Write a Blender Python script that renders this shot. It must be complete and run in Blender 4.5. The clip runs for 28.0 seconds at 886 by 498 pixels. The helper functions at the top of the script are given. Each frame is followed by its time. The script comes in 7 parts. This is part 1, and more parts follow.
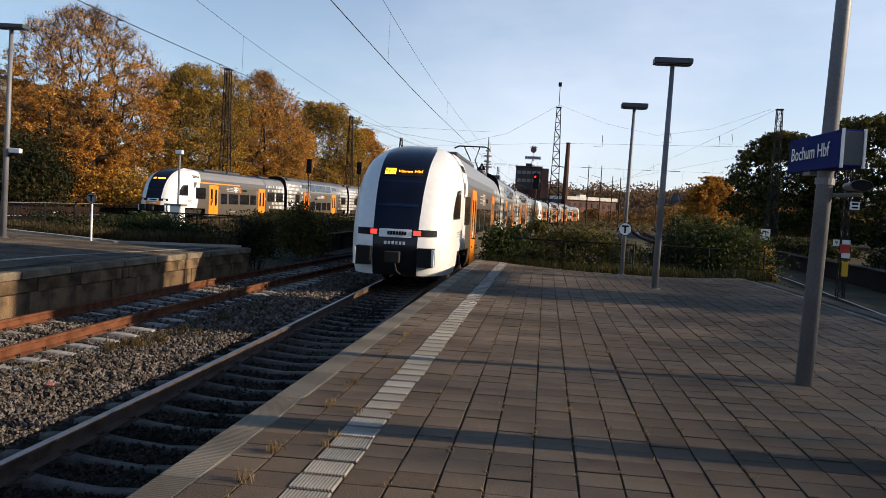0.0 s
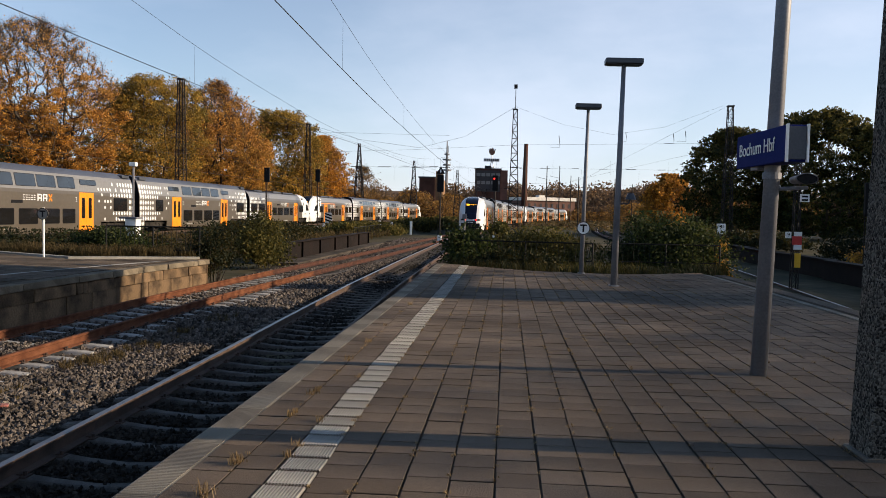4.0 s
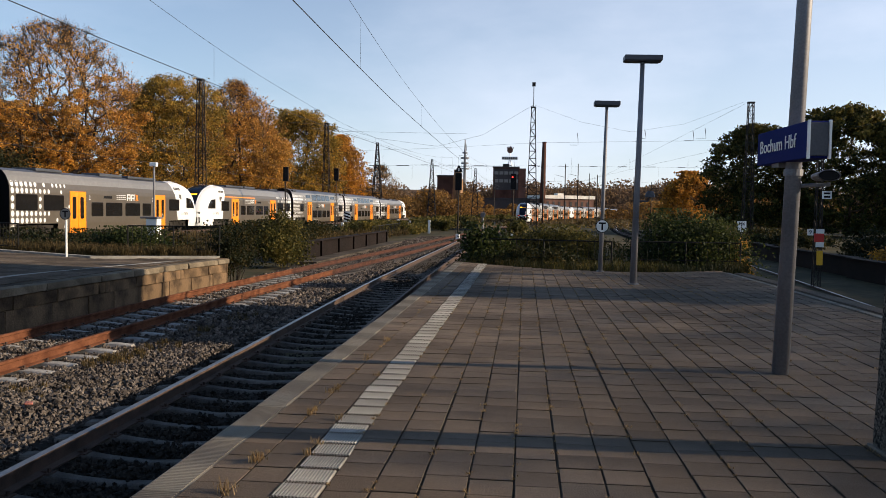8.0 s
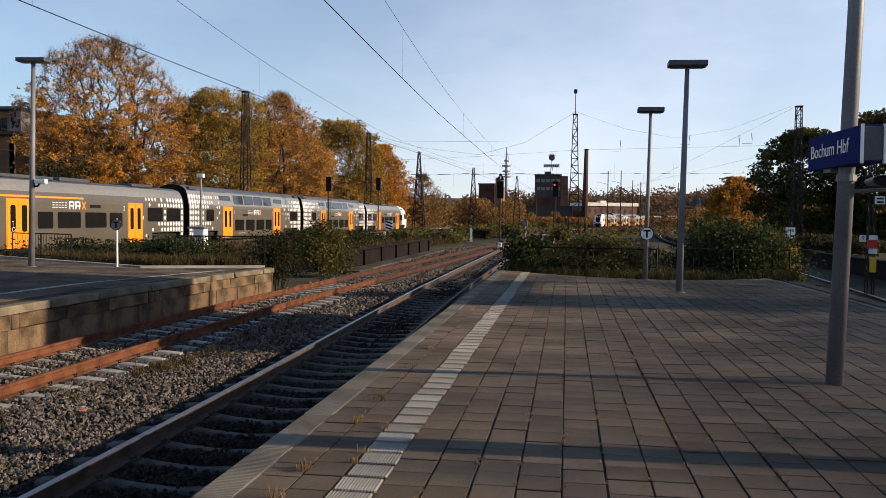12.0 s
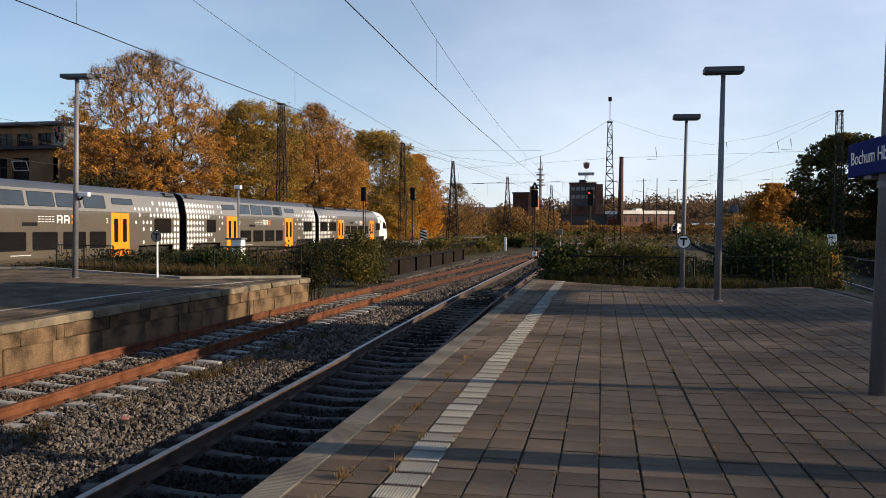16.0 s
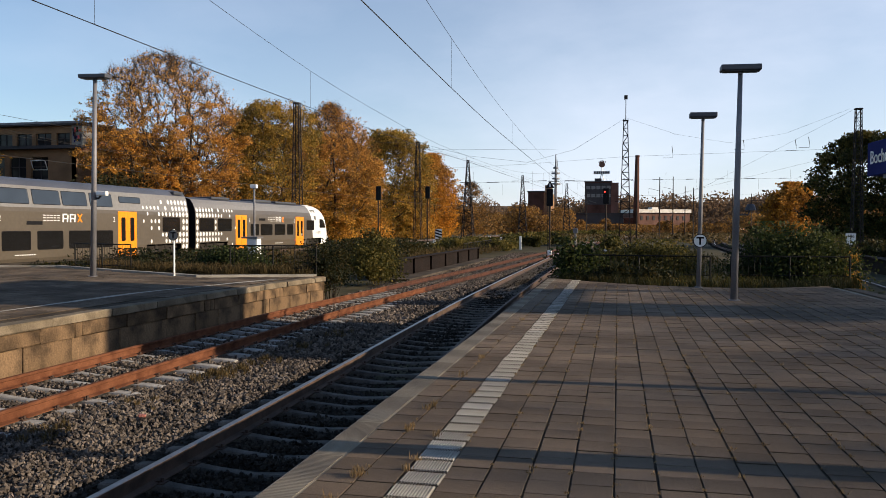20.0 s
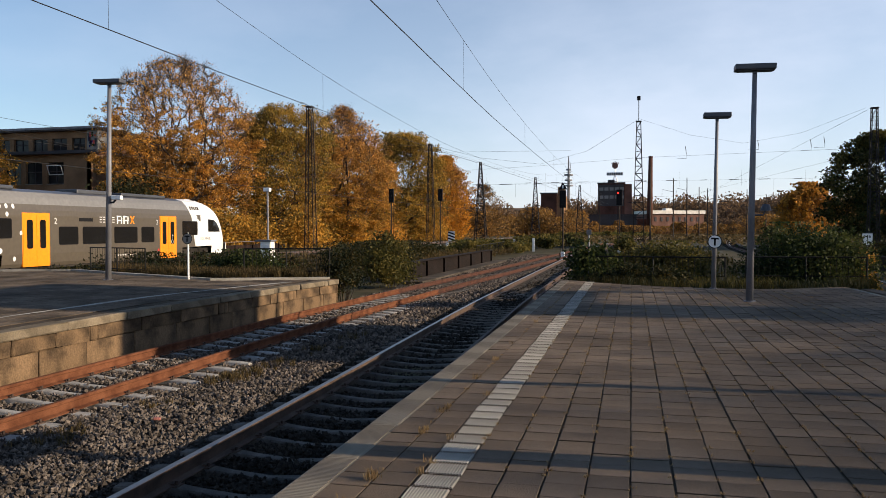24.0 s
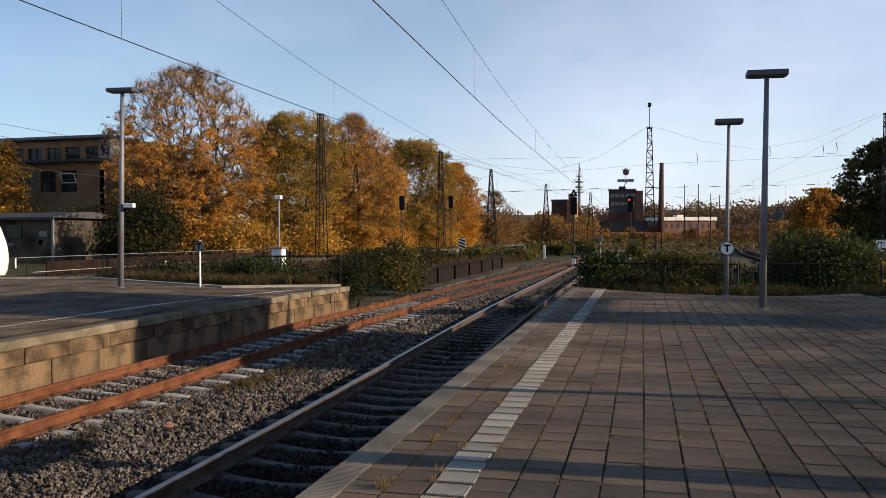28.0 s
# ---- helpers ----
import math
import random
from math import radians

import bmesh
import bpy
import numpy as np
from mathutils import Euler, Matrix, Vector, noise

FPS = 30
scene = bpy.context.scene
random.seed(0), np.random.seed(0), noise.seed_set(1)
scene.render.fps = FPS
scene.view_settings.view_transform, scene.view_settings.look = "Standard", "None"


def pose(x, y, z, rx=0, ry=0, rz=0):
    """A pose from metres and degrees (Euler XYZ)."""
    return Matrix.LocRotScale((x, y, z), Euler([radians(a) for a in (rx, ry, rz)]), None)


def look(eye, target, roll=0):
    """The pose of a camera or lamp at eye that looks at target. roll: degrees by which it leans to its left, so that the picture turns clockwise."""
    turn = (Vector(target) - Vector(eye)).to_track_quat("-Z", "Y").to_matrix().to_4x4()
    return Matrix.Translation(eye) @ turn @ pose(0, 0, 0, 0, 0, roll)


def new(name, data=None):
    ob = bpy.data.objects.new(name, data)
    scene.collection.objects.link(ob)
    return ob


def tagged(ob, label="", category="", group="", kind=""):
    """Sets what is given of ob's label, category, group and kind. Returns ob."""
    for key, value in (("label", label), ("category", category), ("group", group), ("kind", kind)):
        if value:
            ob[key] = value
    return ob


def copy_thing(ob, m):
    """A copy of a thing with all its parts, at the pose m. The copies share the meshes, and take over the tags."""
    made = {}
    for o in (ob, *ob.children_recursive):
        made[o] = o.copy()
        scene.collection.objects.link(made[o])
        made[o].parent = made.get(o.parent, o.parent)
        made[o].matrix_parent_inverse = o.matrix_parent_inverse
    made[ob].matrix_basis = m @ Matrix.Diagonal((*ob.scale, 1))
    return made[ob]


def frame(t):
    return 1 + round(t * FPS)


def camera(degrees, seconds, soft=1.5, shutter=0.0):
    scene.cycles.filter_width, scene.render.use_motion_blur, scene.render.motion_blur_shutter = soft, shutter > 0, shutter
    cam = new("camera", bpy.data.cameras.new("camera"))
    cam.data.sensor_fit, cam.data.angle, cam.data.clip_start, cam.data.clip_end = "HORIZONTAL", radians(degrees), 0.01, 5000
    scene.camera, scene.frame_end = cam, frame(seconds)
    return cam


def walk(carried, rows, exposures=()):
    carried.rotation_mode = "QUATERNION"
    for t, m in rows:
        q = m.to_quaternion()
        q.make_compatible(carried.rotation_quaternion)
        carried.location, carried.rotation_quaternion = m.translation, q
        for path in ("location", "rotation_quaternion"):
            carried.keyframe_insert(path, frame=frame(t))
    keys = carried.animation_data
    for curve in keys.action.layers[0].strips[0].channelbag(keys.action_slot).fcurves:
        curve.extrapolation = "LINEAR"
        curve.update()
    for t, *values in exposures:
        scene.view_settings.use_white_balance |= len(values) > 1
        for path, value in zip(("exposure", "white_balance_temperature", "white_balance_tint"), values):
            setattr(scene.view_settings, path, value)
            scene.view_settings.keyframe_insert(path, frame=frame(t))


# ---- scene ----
cam = camera(58.6, 28.0, soft=0.5)
PATH = [
    (0, (-0.008, -1.287, 1.48), (-0.261, 0.694, 1.374), 2.9),
    (0.5, (0.021, -1.289, 1.48), (-0.171, 0.698, 1.372), 2.0),
    (1, (0.022, -1.325, 1.481), (-0.152, 0.665, 1.371), 1.6),
    (1.5, (0.019, -1.292, 1.482), (-0.145, 0.698, 1.369), 1.5),
    (2, (0.026, -1.284, 1.479), (-0.134, 0.707, 1.367), 1.3),
    (2.5, (0.033, -1.292, 1.48), (-0.124, 0.698, 1.369), 1.3),
    (3, (0.037, -1.297, 1.484), (-0.118, 0.694, 1.379), 1.2),
    (3.5, (0.033, -1.304, 1.485), (-0.122, 0.688, 1.388), 1.2),
    (5.5, (0.022, -1.309, 1.487), (-0.16, 0.681, 1.398), 0.9),
    (6, (0.019, -1.303, 1.483), (-0.169, 0.686, 1.39), 1.0),
    (6.5, (0.017, -1.296, 1.484), (-0.174, 0.693, 1.387), 1.0),
    (7, (0.021, -1.301, 1.484), (-0.172, 0.688, 1.385), 1.0),
    (7.5, (0.028, -1.308, 1.484), (-0.167, 0.68, 1.386), 1.0),
    (8, (0.028, -1.31, 1.486), (-0.176, 0.678, 1.389), 0.9),
    (8.5, (0.024, -1.307, 1.484), (-0.195, 0.678, 1.391), 0.8),
    (9, (0.017, -1.3, 1.482), (-0.218, 0.684, 1.39), 0.7),
    (9.5, (0.007, -1.299, 1.487), (-0.239, 0.683, 1.395), 0.7),
    (10, (-0.002, -1.301, 1.488), (-0.26, 0.68, 1.398), 0.6),
    (10.5, (0.001, -1.297, 1.489), (-0.271, 0.682, 1.399), 0.6),
    (11, (0.005, -1.312, 1.489), (-0.278, 0.666, 1.404), 0.6),
    (11.5, (0.003, -1.312, 1.49), (-0.294, 0.665, 1.411), 0.5),
    (12, (0.006, -1.315, 1.49), (-0.303, 0.659, 1.413), 0.5),
    (12.5, (0.009, -1.32, 1.492), (-0.311, 0.653, 1.419), 0.4),
    (14.5, (0.009, -1.345, 1.496), (-0.361, 0.619, 1.428), 0.3),
    (15, (0.012, -1.347, 1.493), (-0.367, 0.616, 1.431), 0.2),
    (15.5, (0.008, -1.346, 1.497), (-0.379, 0.615, 1.439), 0.1),
    (16, (0.009, -1.357, 1.497), (-0.386, 0.603, 1.443), 0.1),
    (16.5, (0.011, -1.357, 1.496), (-0.39, 0.602, 1.446), 0.0),
    (17, (0.011, -1.35, 1.496), (-0.395, 0.607, 1.448), -0.0),
    (17.5, (0.01, -1.349, 1.496), (-0.4, 0.608, 1.449), -0.1),
    (18, (0.007, -1.349, 1.495), (-0.407, 0.607, 1.45), -0.1),
    (18.5, (0.002, -1.344, 1.494), (-0.416, 0.611, 1.446), -0.0),
    (19, (0.0, -1.348, 1.495), (-0.424, 0.606, 1.443), 0.0),
    (19.5, (0.004, -1.35, 1.494), (-0.423, 0.604, 1.44), 0.1),
    (20, (0.008, -1.359, 1.498), (-0.424, 0.593, 1.441), 0.1),
    (20.5, (0.01, -1.35, 1.497), (-0.431, 0.6, 1.44), 0.1),
    (21, (0.008, -1.346, 1.498), (-0.438, 0.602, 1.443), 0.0),
    (21.5, (0.002, -1.346, 1.496), (-0.447, 0.602, 1.446), 0.1),
    (23.5, (0.004, -1.336, 1.495), (-0.46, 0.609, 1.445), -0.1),
    (24, (0.001, -1.334, 1.493), (-0.463, 0.611, 1.442), -0.2),
    (24.5, (-0.004, -1.343, 1.498), (-0.468, 0.602, 1.452), -0.2),
    (25, (-0.011, -1.317, 1.497), (-0.477, 0.627, 1.456), -0.2),
    (25.5, (-0.006, -1.331, 1.496), (-0.477, 0.613, 1.456), -0.2),
    (26, (-0.003, -1.338, 1.5), (-0.478, 0.605, 1.46), -0.2),
    (26.5, (-0.001, -1.355, 1.504), (-0.479, 0.587, 1.468), -0.3),
    (27, (-0.002, -1.358, 1.5), (-0.484, 0.583, 1.466), -0.3),
    (27.5, (-0.006, -1.339, 1.499), (-0.491, 0.601, 1.466), -0.3),
    (28, (-0.008, -1.328, 1.496), (-0.498, 0.611, 1.463), -0.3),
]
walk(cam, [(t, look(eye, target, roll)) for t, eye, target, roll in PATH])

# ---- light ----
SUN_EL, SUN_AZ = 18.5, 2.0          # degrees up; degrees from +x towards +y
world = bpy.data.worlds.new("sky")
scene.world = world
world.use_nodes = True
wn, wl = world.node_tree.nodes, world.node_tree.links
wn.clear()
w_out = wn.new("ShaderNodeOutputWorld")
w_bg = wn.new("ShaderNodeBackground")
w_sky = wn.new("ShaderNodeTexSky")
w_sky.sky_type, w_sky.sun_disc = "NISHITA", False
w_sky.sun_elevation, w_sky.sun_rotation = radians(SUN_EL), radians(90 - SUN_AZ)
w_sky.air_density, w_sky.dust_density, w_sky.ozone_density = 1.0, 0.4, 3.0
w_co = wn.new("ShaderNodeTexCoord")
w_map = wn.new("ShaderNodeMapping")
w_map.inputs["Scale"].default_value = (1.0, 1.2, 2.6)
w_map.inputs["Rotation"].default_value = (0.0, radians(12), radians(20))
w_noise = wn.new("ShaderNodeTexNoise")
w_noise.inputs["Scale"].default_value, w_noise.inputs["Detail"].default_value = 2.2, 7.0
w_noise.inputs["Roughness"].default_value = 0.55
w_ramp = wn.new("ShaderNodeValToRGB")
w_ramp.color_ramp.elements[0].position, w_ramp.color_ramp.elements[0].color = 0.40, (0.08, 0.08, 0.08, 1)
w_ramp.color_ramp.elements[1].position, w_ramp.color_ramp.elements[1].color = 0.66, (1.0, 1.0, 1.0, 1)
w_mix = wn.new("ShaderNodeMixRGB")
w_mix.inputs[2].default_value = (7.7, 8.2, 9.6, 1)      # thin bright haze and cloud
# the haze lies low: it thins out with height
w_sep = wn.new("ShaderNodeSeparateXYZ")
w_fall = wn.new("ShaderNodeMapRange")
w_fall.interpolation_type = "SMOOTHSTEP"
for _i, _v in ((1, 0.0), (2, 0.68), (3, 1.0), (4, 0.0)):
    w_fall.inputs[_i].default_value = _v
# and it is thicker towards the sun
w_side = wn.new("ShaderNodeMapRange")
for _i, _v in ((1, -0.75), (2, 0.35), (3, 0.28), (4, 1.0)):
    w_side.inputs[_i].default_value = _v
w_m1, w_m2 = wn.new("ShaderNodeMath"), wn.new("ShaderNodeMath")
w_m1.operation, w_m2.operation = "MULTIPLY", "MULTIPLY"
wl.new(w_co.outputs["Generated"], w_map.inputs["Vector"])
wl.new(w_map.outputs["Vector"], w_noise.inputs["Vector"])
wl.new(w_noise.outputs["Fac"], w_ramp.inputs["Fac"])
wl.new(w_co.outputs["Generated"], w_sep.inputs["Vector"])
wl.new(w_sep.outputs["Z"], w_fall.inputs[0])
wl.new(w_sep.outputs["X"], w_side.inputs[0])
w_base = wn.new("ShaderNodeMath")
w_base.operation = "MULTIPLY_ADD"
w_base.inputs[1].default_value, w_base.inputs[2].default_value = 0.44, 0.50
wl.new(w_ramp.outputs["Color"], w_base.inputs[0])
wl.new(w_base.outputs[0], w_m1.inputs[0])
wl.new(w_fall.outputs[0], w_m1.inputs[1])
wl.new(w_m1.outputs[0], w_m2.inputs[0])
wl.new(w_side.outputs[0], w_m2.inputs[1])
wl.new(w_m2.outputs[0], w_mix.inputs[0])
w_hue = wn.new("ShaderNodeHueSaturation")
w_hue.inputs["Saturation"].default_value, w_hue.inputs["Value"].default_value = 1.06, 1.15
wl.new(w_sky.outputs["Color"], w_hue.inputs["Color"])
wl.new(w_hue.outputs["Color"], w_mix.inputs[1])
wl.new(w_mix.outputs["Color"], w_bg.inputs["Color"])
w_bg.inputs["Strength"].default_value = 0.082
wl.new(w_bg.outputs["Background"], w_out.inputs["Surface"])

sun = new("sun", bpy.data.lights.new("sun", "SUN"))
sun.data.energy, sun.data.angle, sun.data.color = 5.0, radians(0.53), (1.0, 0.81, 0.58)
_az, _el = radians(SUN_AZ), radians(SUN_EL)
sun.matrix_world = look((60 * math.cos(_az) * math.cos(_el), 60 * math.sin(_az) * math.cos(_el), 60 * math.sin(_el)), (0, 0, 0))
scene.view_settings.exposure = 0.62


# ---- materials ----
def mat(name, col, rough=0.7, metal=0.0, scale=8.0, vary=0.25, fine=60.0, bump=0.15, stain=None, rand=0.0, island=0.0, glow=0.0, spec=None, wide=0.0):
    """A surface with variation at two scales: broad stains and fine grain. rand: brightness change from piece to piece."""
    if max(col) < 0.5:
        col = tuple(0.8 * c for c in col)
        stain = tuple(0.8 * c for c in stain) if stain else None
    m = bpy.data.materials.new(name)
    m.use_nodes = True
    n, l = m.node_tree.nodes, m.node_tree.links
    b = n["Principled BSDF"]
    b.inputs["Roughness"].default_value, b.inputs["Metallic"].default_value = rough, metal
    b.inputs["Specular IOR Level"].default_value = spec if spec is not None else (0.12 if rough > 0.74 else 0.5)
    co = n.new("ShaderNodeTexCoord")
    n1, n2 = n.new("ShaderNodeTexNoise"), n.new("ShaderNodeTexNoise")
    n1.inputs["Scale"].default_value, n1.inputs["Detail"].default_value = scale * 0.1, 4
    n2.inputs["Scale"].default_value, n2.inputs["Detail"].default_value = fine, 3
    for t in (n1, n2):
        l.new(co.outputs["Object"], t.inputs["Vector"])
    r1 = n.new("ShaderNodeValToRGB")
    dark = stain or tuple(c * (1 - 1.6 * vary) for c in col)
    r1.color_ramp.elements[0].position, r1.color_ramp.elements[0].color = 0.32, (*[max(c, 0.002) for c in dark], 1)
    r1.color_ramp.elements[1].position, r1.color_ramp.elements[1].color = 0.62, (*[min(1, c * (1 + 0.4 * vary)) for c in col], 1)
    l.new(n1.outputs["Fac"], r1.inputs["Fac"])
    mx = n.new("ShaderNodeMixRGB")
    mx.blend_type = "OVERLAY"
    mx.inputs[0].default_value = min(1.0, 0.2 + vary)
    l.new(r1.outputs["Color"], mx.inputs[1])
    l.new(n2.outputs["Fac"], mx.inputs[2])
    last = mx.outputs["Color"]
    if rand or island:
        src = n.new("ShaderNodeObjectInfo").outputs["Random"] if rand else n.new("ShaderNodeNewGeometry").outputs["Random Per Island"]
        mr = n.new("ShaderNodeMapRange")
        k = rand or island
        mr.inputs[3].default_value, mr.inputs[4].default_value = 1 - k, 1 + k
        l.new(src, mr.inputs[0])
        hs = n.new("ShaderNodeHueSaturation")
        l.new(mr.outputs[0], hs.inputs["Value"])
        l.new(last, hs.inputs["Color"])
        last = hs.outputs["Color"]
    if wide:
        # broad dirt that runs across the pieces
        geo = n.new("ShaderNodeNewGeometry")
        n3 = n.new("ShaderNodeTexNoise")
        n3.inputs["Scale"].default_value, n3.inputs["Detail"].default_value = 0.45, 5
        l.new(geo.outputs["Position"], n3.inputs["Vector"])
        n4 = n.new("ShaderNodeTexNoise")
        n4.inputs["Scale"].default_value, n4.inputs["Detail"].default_value = 260.0, 2
        l.new(geo.outputs["Position"], n4.inputs["Vector"])
        mw = n.new("ShaderNodeMapRange")
        mw.inputs[1].default_value, mw.inputs[2].default_value = 0.34, 0.66
        mw.inputs[3].default_value, mw.inputs[4].default_value = 1 - wide, 1 + 0.6 * wide
        l.new(n3.outputs["Fac"], mw.inputs[0])
        mg = n.new("ShaderNodeMapRange")
        mg.inputs[1].default_value, mg.inputs[2].default_value = 0.3, 0.7
        mg.inputs[3].default_value, mg.inputs[4].default_value = 0.62, 1.38
        l.new(n4.outputs["Fac"], mg.inputs[0])
        pr = n.new("ShaderNodeMath")
        pr.operation = "MULTIPLY"
        l.new(mw.outputs[0], pr.inputs[0])
        l.new(mg.outputs[0], pr.inputs[1])
        hw = n.new("ShaderNodeHueSaturation")
        l.new(pr.outputs[0], hw.inputs["Value"])
        l.new(last, hw.inputs["Color"])
        last = hw.outputs["Color"]
    l.new(last, b.inputs["Base Color"])
    if bump:
        bp = n.new("ShaderNodeBump")
        bp.inputs["Strength"].default_value, bp.inputs["Distance"].default_value = bump, 0.01
        l.new(n2.outputs["Fac"], bp.inputs["Height"])
        l.new(bp.outputs["Normal"], b.inputs["Normal"])
    if glow:
        b.inputs["Emission Color"].default_value, b.inputs["Emission Strength"].default_value = (*col, 1), glow
    return m


def pebbled(name):
    """Washed concrete: small rounded stones of many greys in a dark binder."""
    m = mat(name, (0.10, 0.09, 0.078), 0.9, vary=0.3, scale=20, fine=60, bump=0.3)
    n, l = m.node_tree.nodes, m.node_tree.links
    co, vo, rp, bp = n.new("ShaderNodeTexCoord"), n.new("ShaderNodeTexVoronoi"), n.new("ShaderNodeValToRGB"), n.new("ShaderNodeBump")
    vo.inputs["Scale"].default_value = 75.0
    l.new(co.outputs["Object"], vo.inputs["Vector"])
    sp = n.new("ShaderNodeSeparateXYZ")
    l.new(vo.outputs["Color"], sp.inputs["Vector"])
    rp.color_ramp.elements[0].position, rp.color_ramp.elements[0].color = 0.15, (0.014, 0.012, 0.010, 1)
    rp.color_ramp.elements[1].position, rp.color_ramp.elements[1].color = 0.95, (0.17, 0.152, 0.13, 1)
    l.new(sp.outputs["X"], rp.inputs["Fac"])
    l.new(rp.outputs["Color"], n["Principled BSDF"].inputs["Base Color"])
    bp.inputs["Strength"].default_value, bp.inputs["Distance"].default_value, bp.invert = 1.0, 0.012, True
    l.new(vo.outputs["Distance"], bp.inputs["Height"])
    l.new(bp.outputs["Normal"], n["Principled BSDF"].inputs["Normal"])
    return m


def leaf_mat(name, a, b_, c):
    """Foliage: each leaf takes one of three hues; a little light comes through."""
    m = bpy.data.materials.new(name)
    m.use_nodes = True
    n, l = m.node_tree.nodes, m.node_tree.links
    n.clear()
    out = n.new("ShaderNodeOutputMaterial")
    geo = n.new("ShaderNodeNewGeometry")
    co = n.new("ShaderNodeTexCoord")
    noi = n.new("ShaderNodeTexNoise")
    noi.inputs["Scale"].default_value, noi.inputs["Detail"].default_value = 0.35, 3
    l.new(co.outputs["Object"], noi.inputs["Vector"])
    ad = n.new("ShaderNodeMath")
    ad.operation = "MULTIPLY_ADD"
    ad.inputs[1].default_value, ad.inputs[2].default_value = 0.45, -0.22
    l.new(geo.outputs["Random Per Island"], ad.inputs[0])
    sm = n.new("ShaderNodeMath")
    sm.operation = "ADD"
    l.new(ad.outputs[0], sm.inputs[0])
    l.new(noi.outputs["Fac"], sm.inputs[1])
    rp = n.new("ShaderNodeValToRGB")
    rp.color_ramp.elements[0].position, rp.color_ramp.elements[0].color = 0.3, (*a, 1)
    rp.color_ramp.elements[1].position, rp.color_ramp.elements[1].color = 0.72, (*c, 1)
    e = rp.color_ramp.elements.new(0.5)
    e.color = (*b_, 1)
    l.new(sm.outputs[0], rp.inputs["Fac"])
    d, t, mx = n.new("ShaderNodeBsdfPrincipled"), n.new("ShaderNodeBsdfTranslucent"), n.new("ShaderNodeMixShader")
    d.inputs["Roughness"].default_value, d.inputs["Specular IOR Level"].default_value = 0.65, 0.15
    mx.inputs[0].default_value = 0.40
    l.new(rp.outputs["Color"], d.inputs["Base Color"])
    l.new(rp.outputs["Color"], t.inputs["Color"])
    l.new(d.outputs["BSDF"], mx.inputs[1])
    l.new(t.outputs["BSDF"], mx.inputs[2])
    l.new(mx.outputs["Shader"], out.inputs["Surface"])
    return m


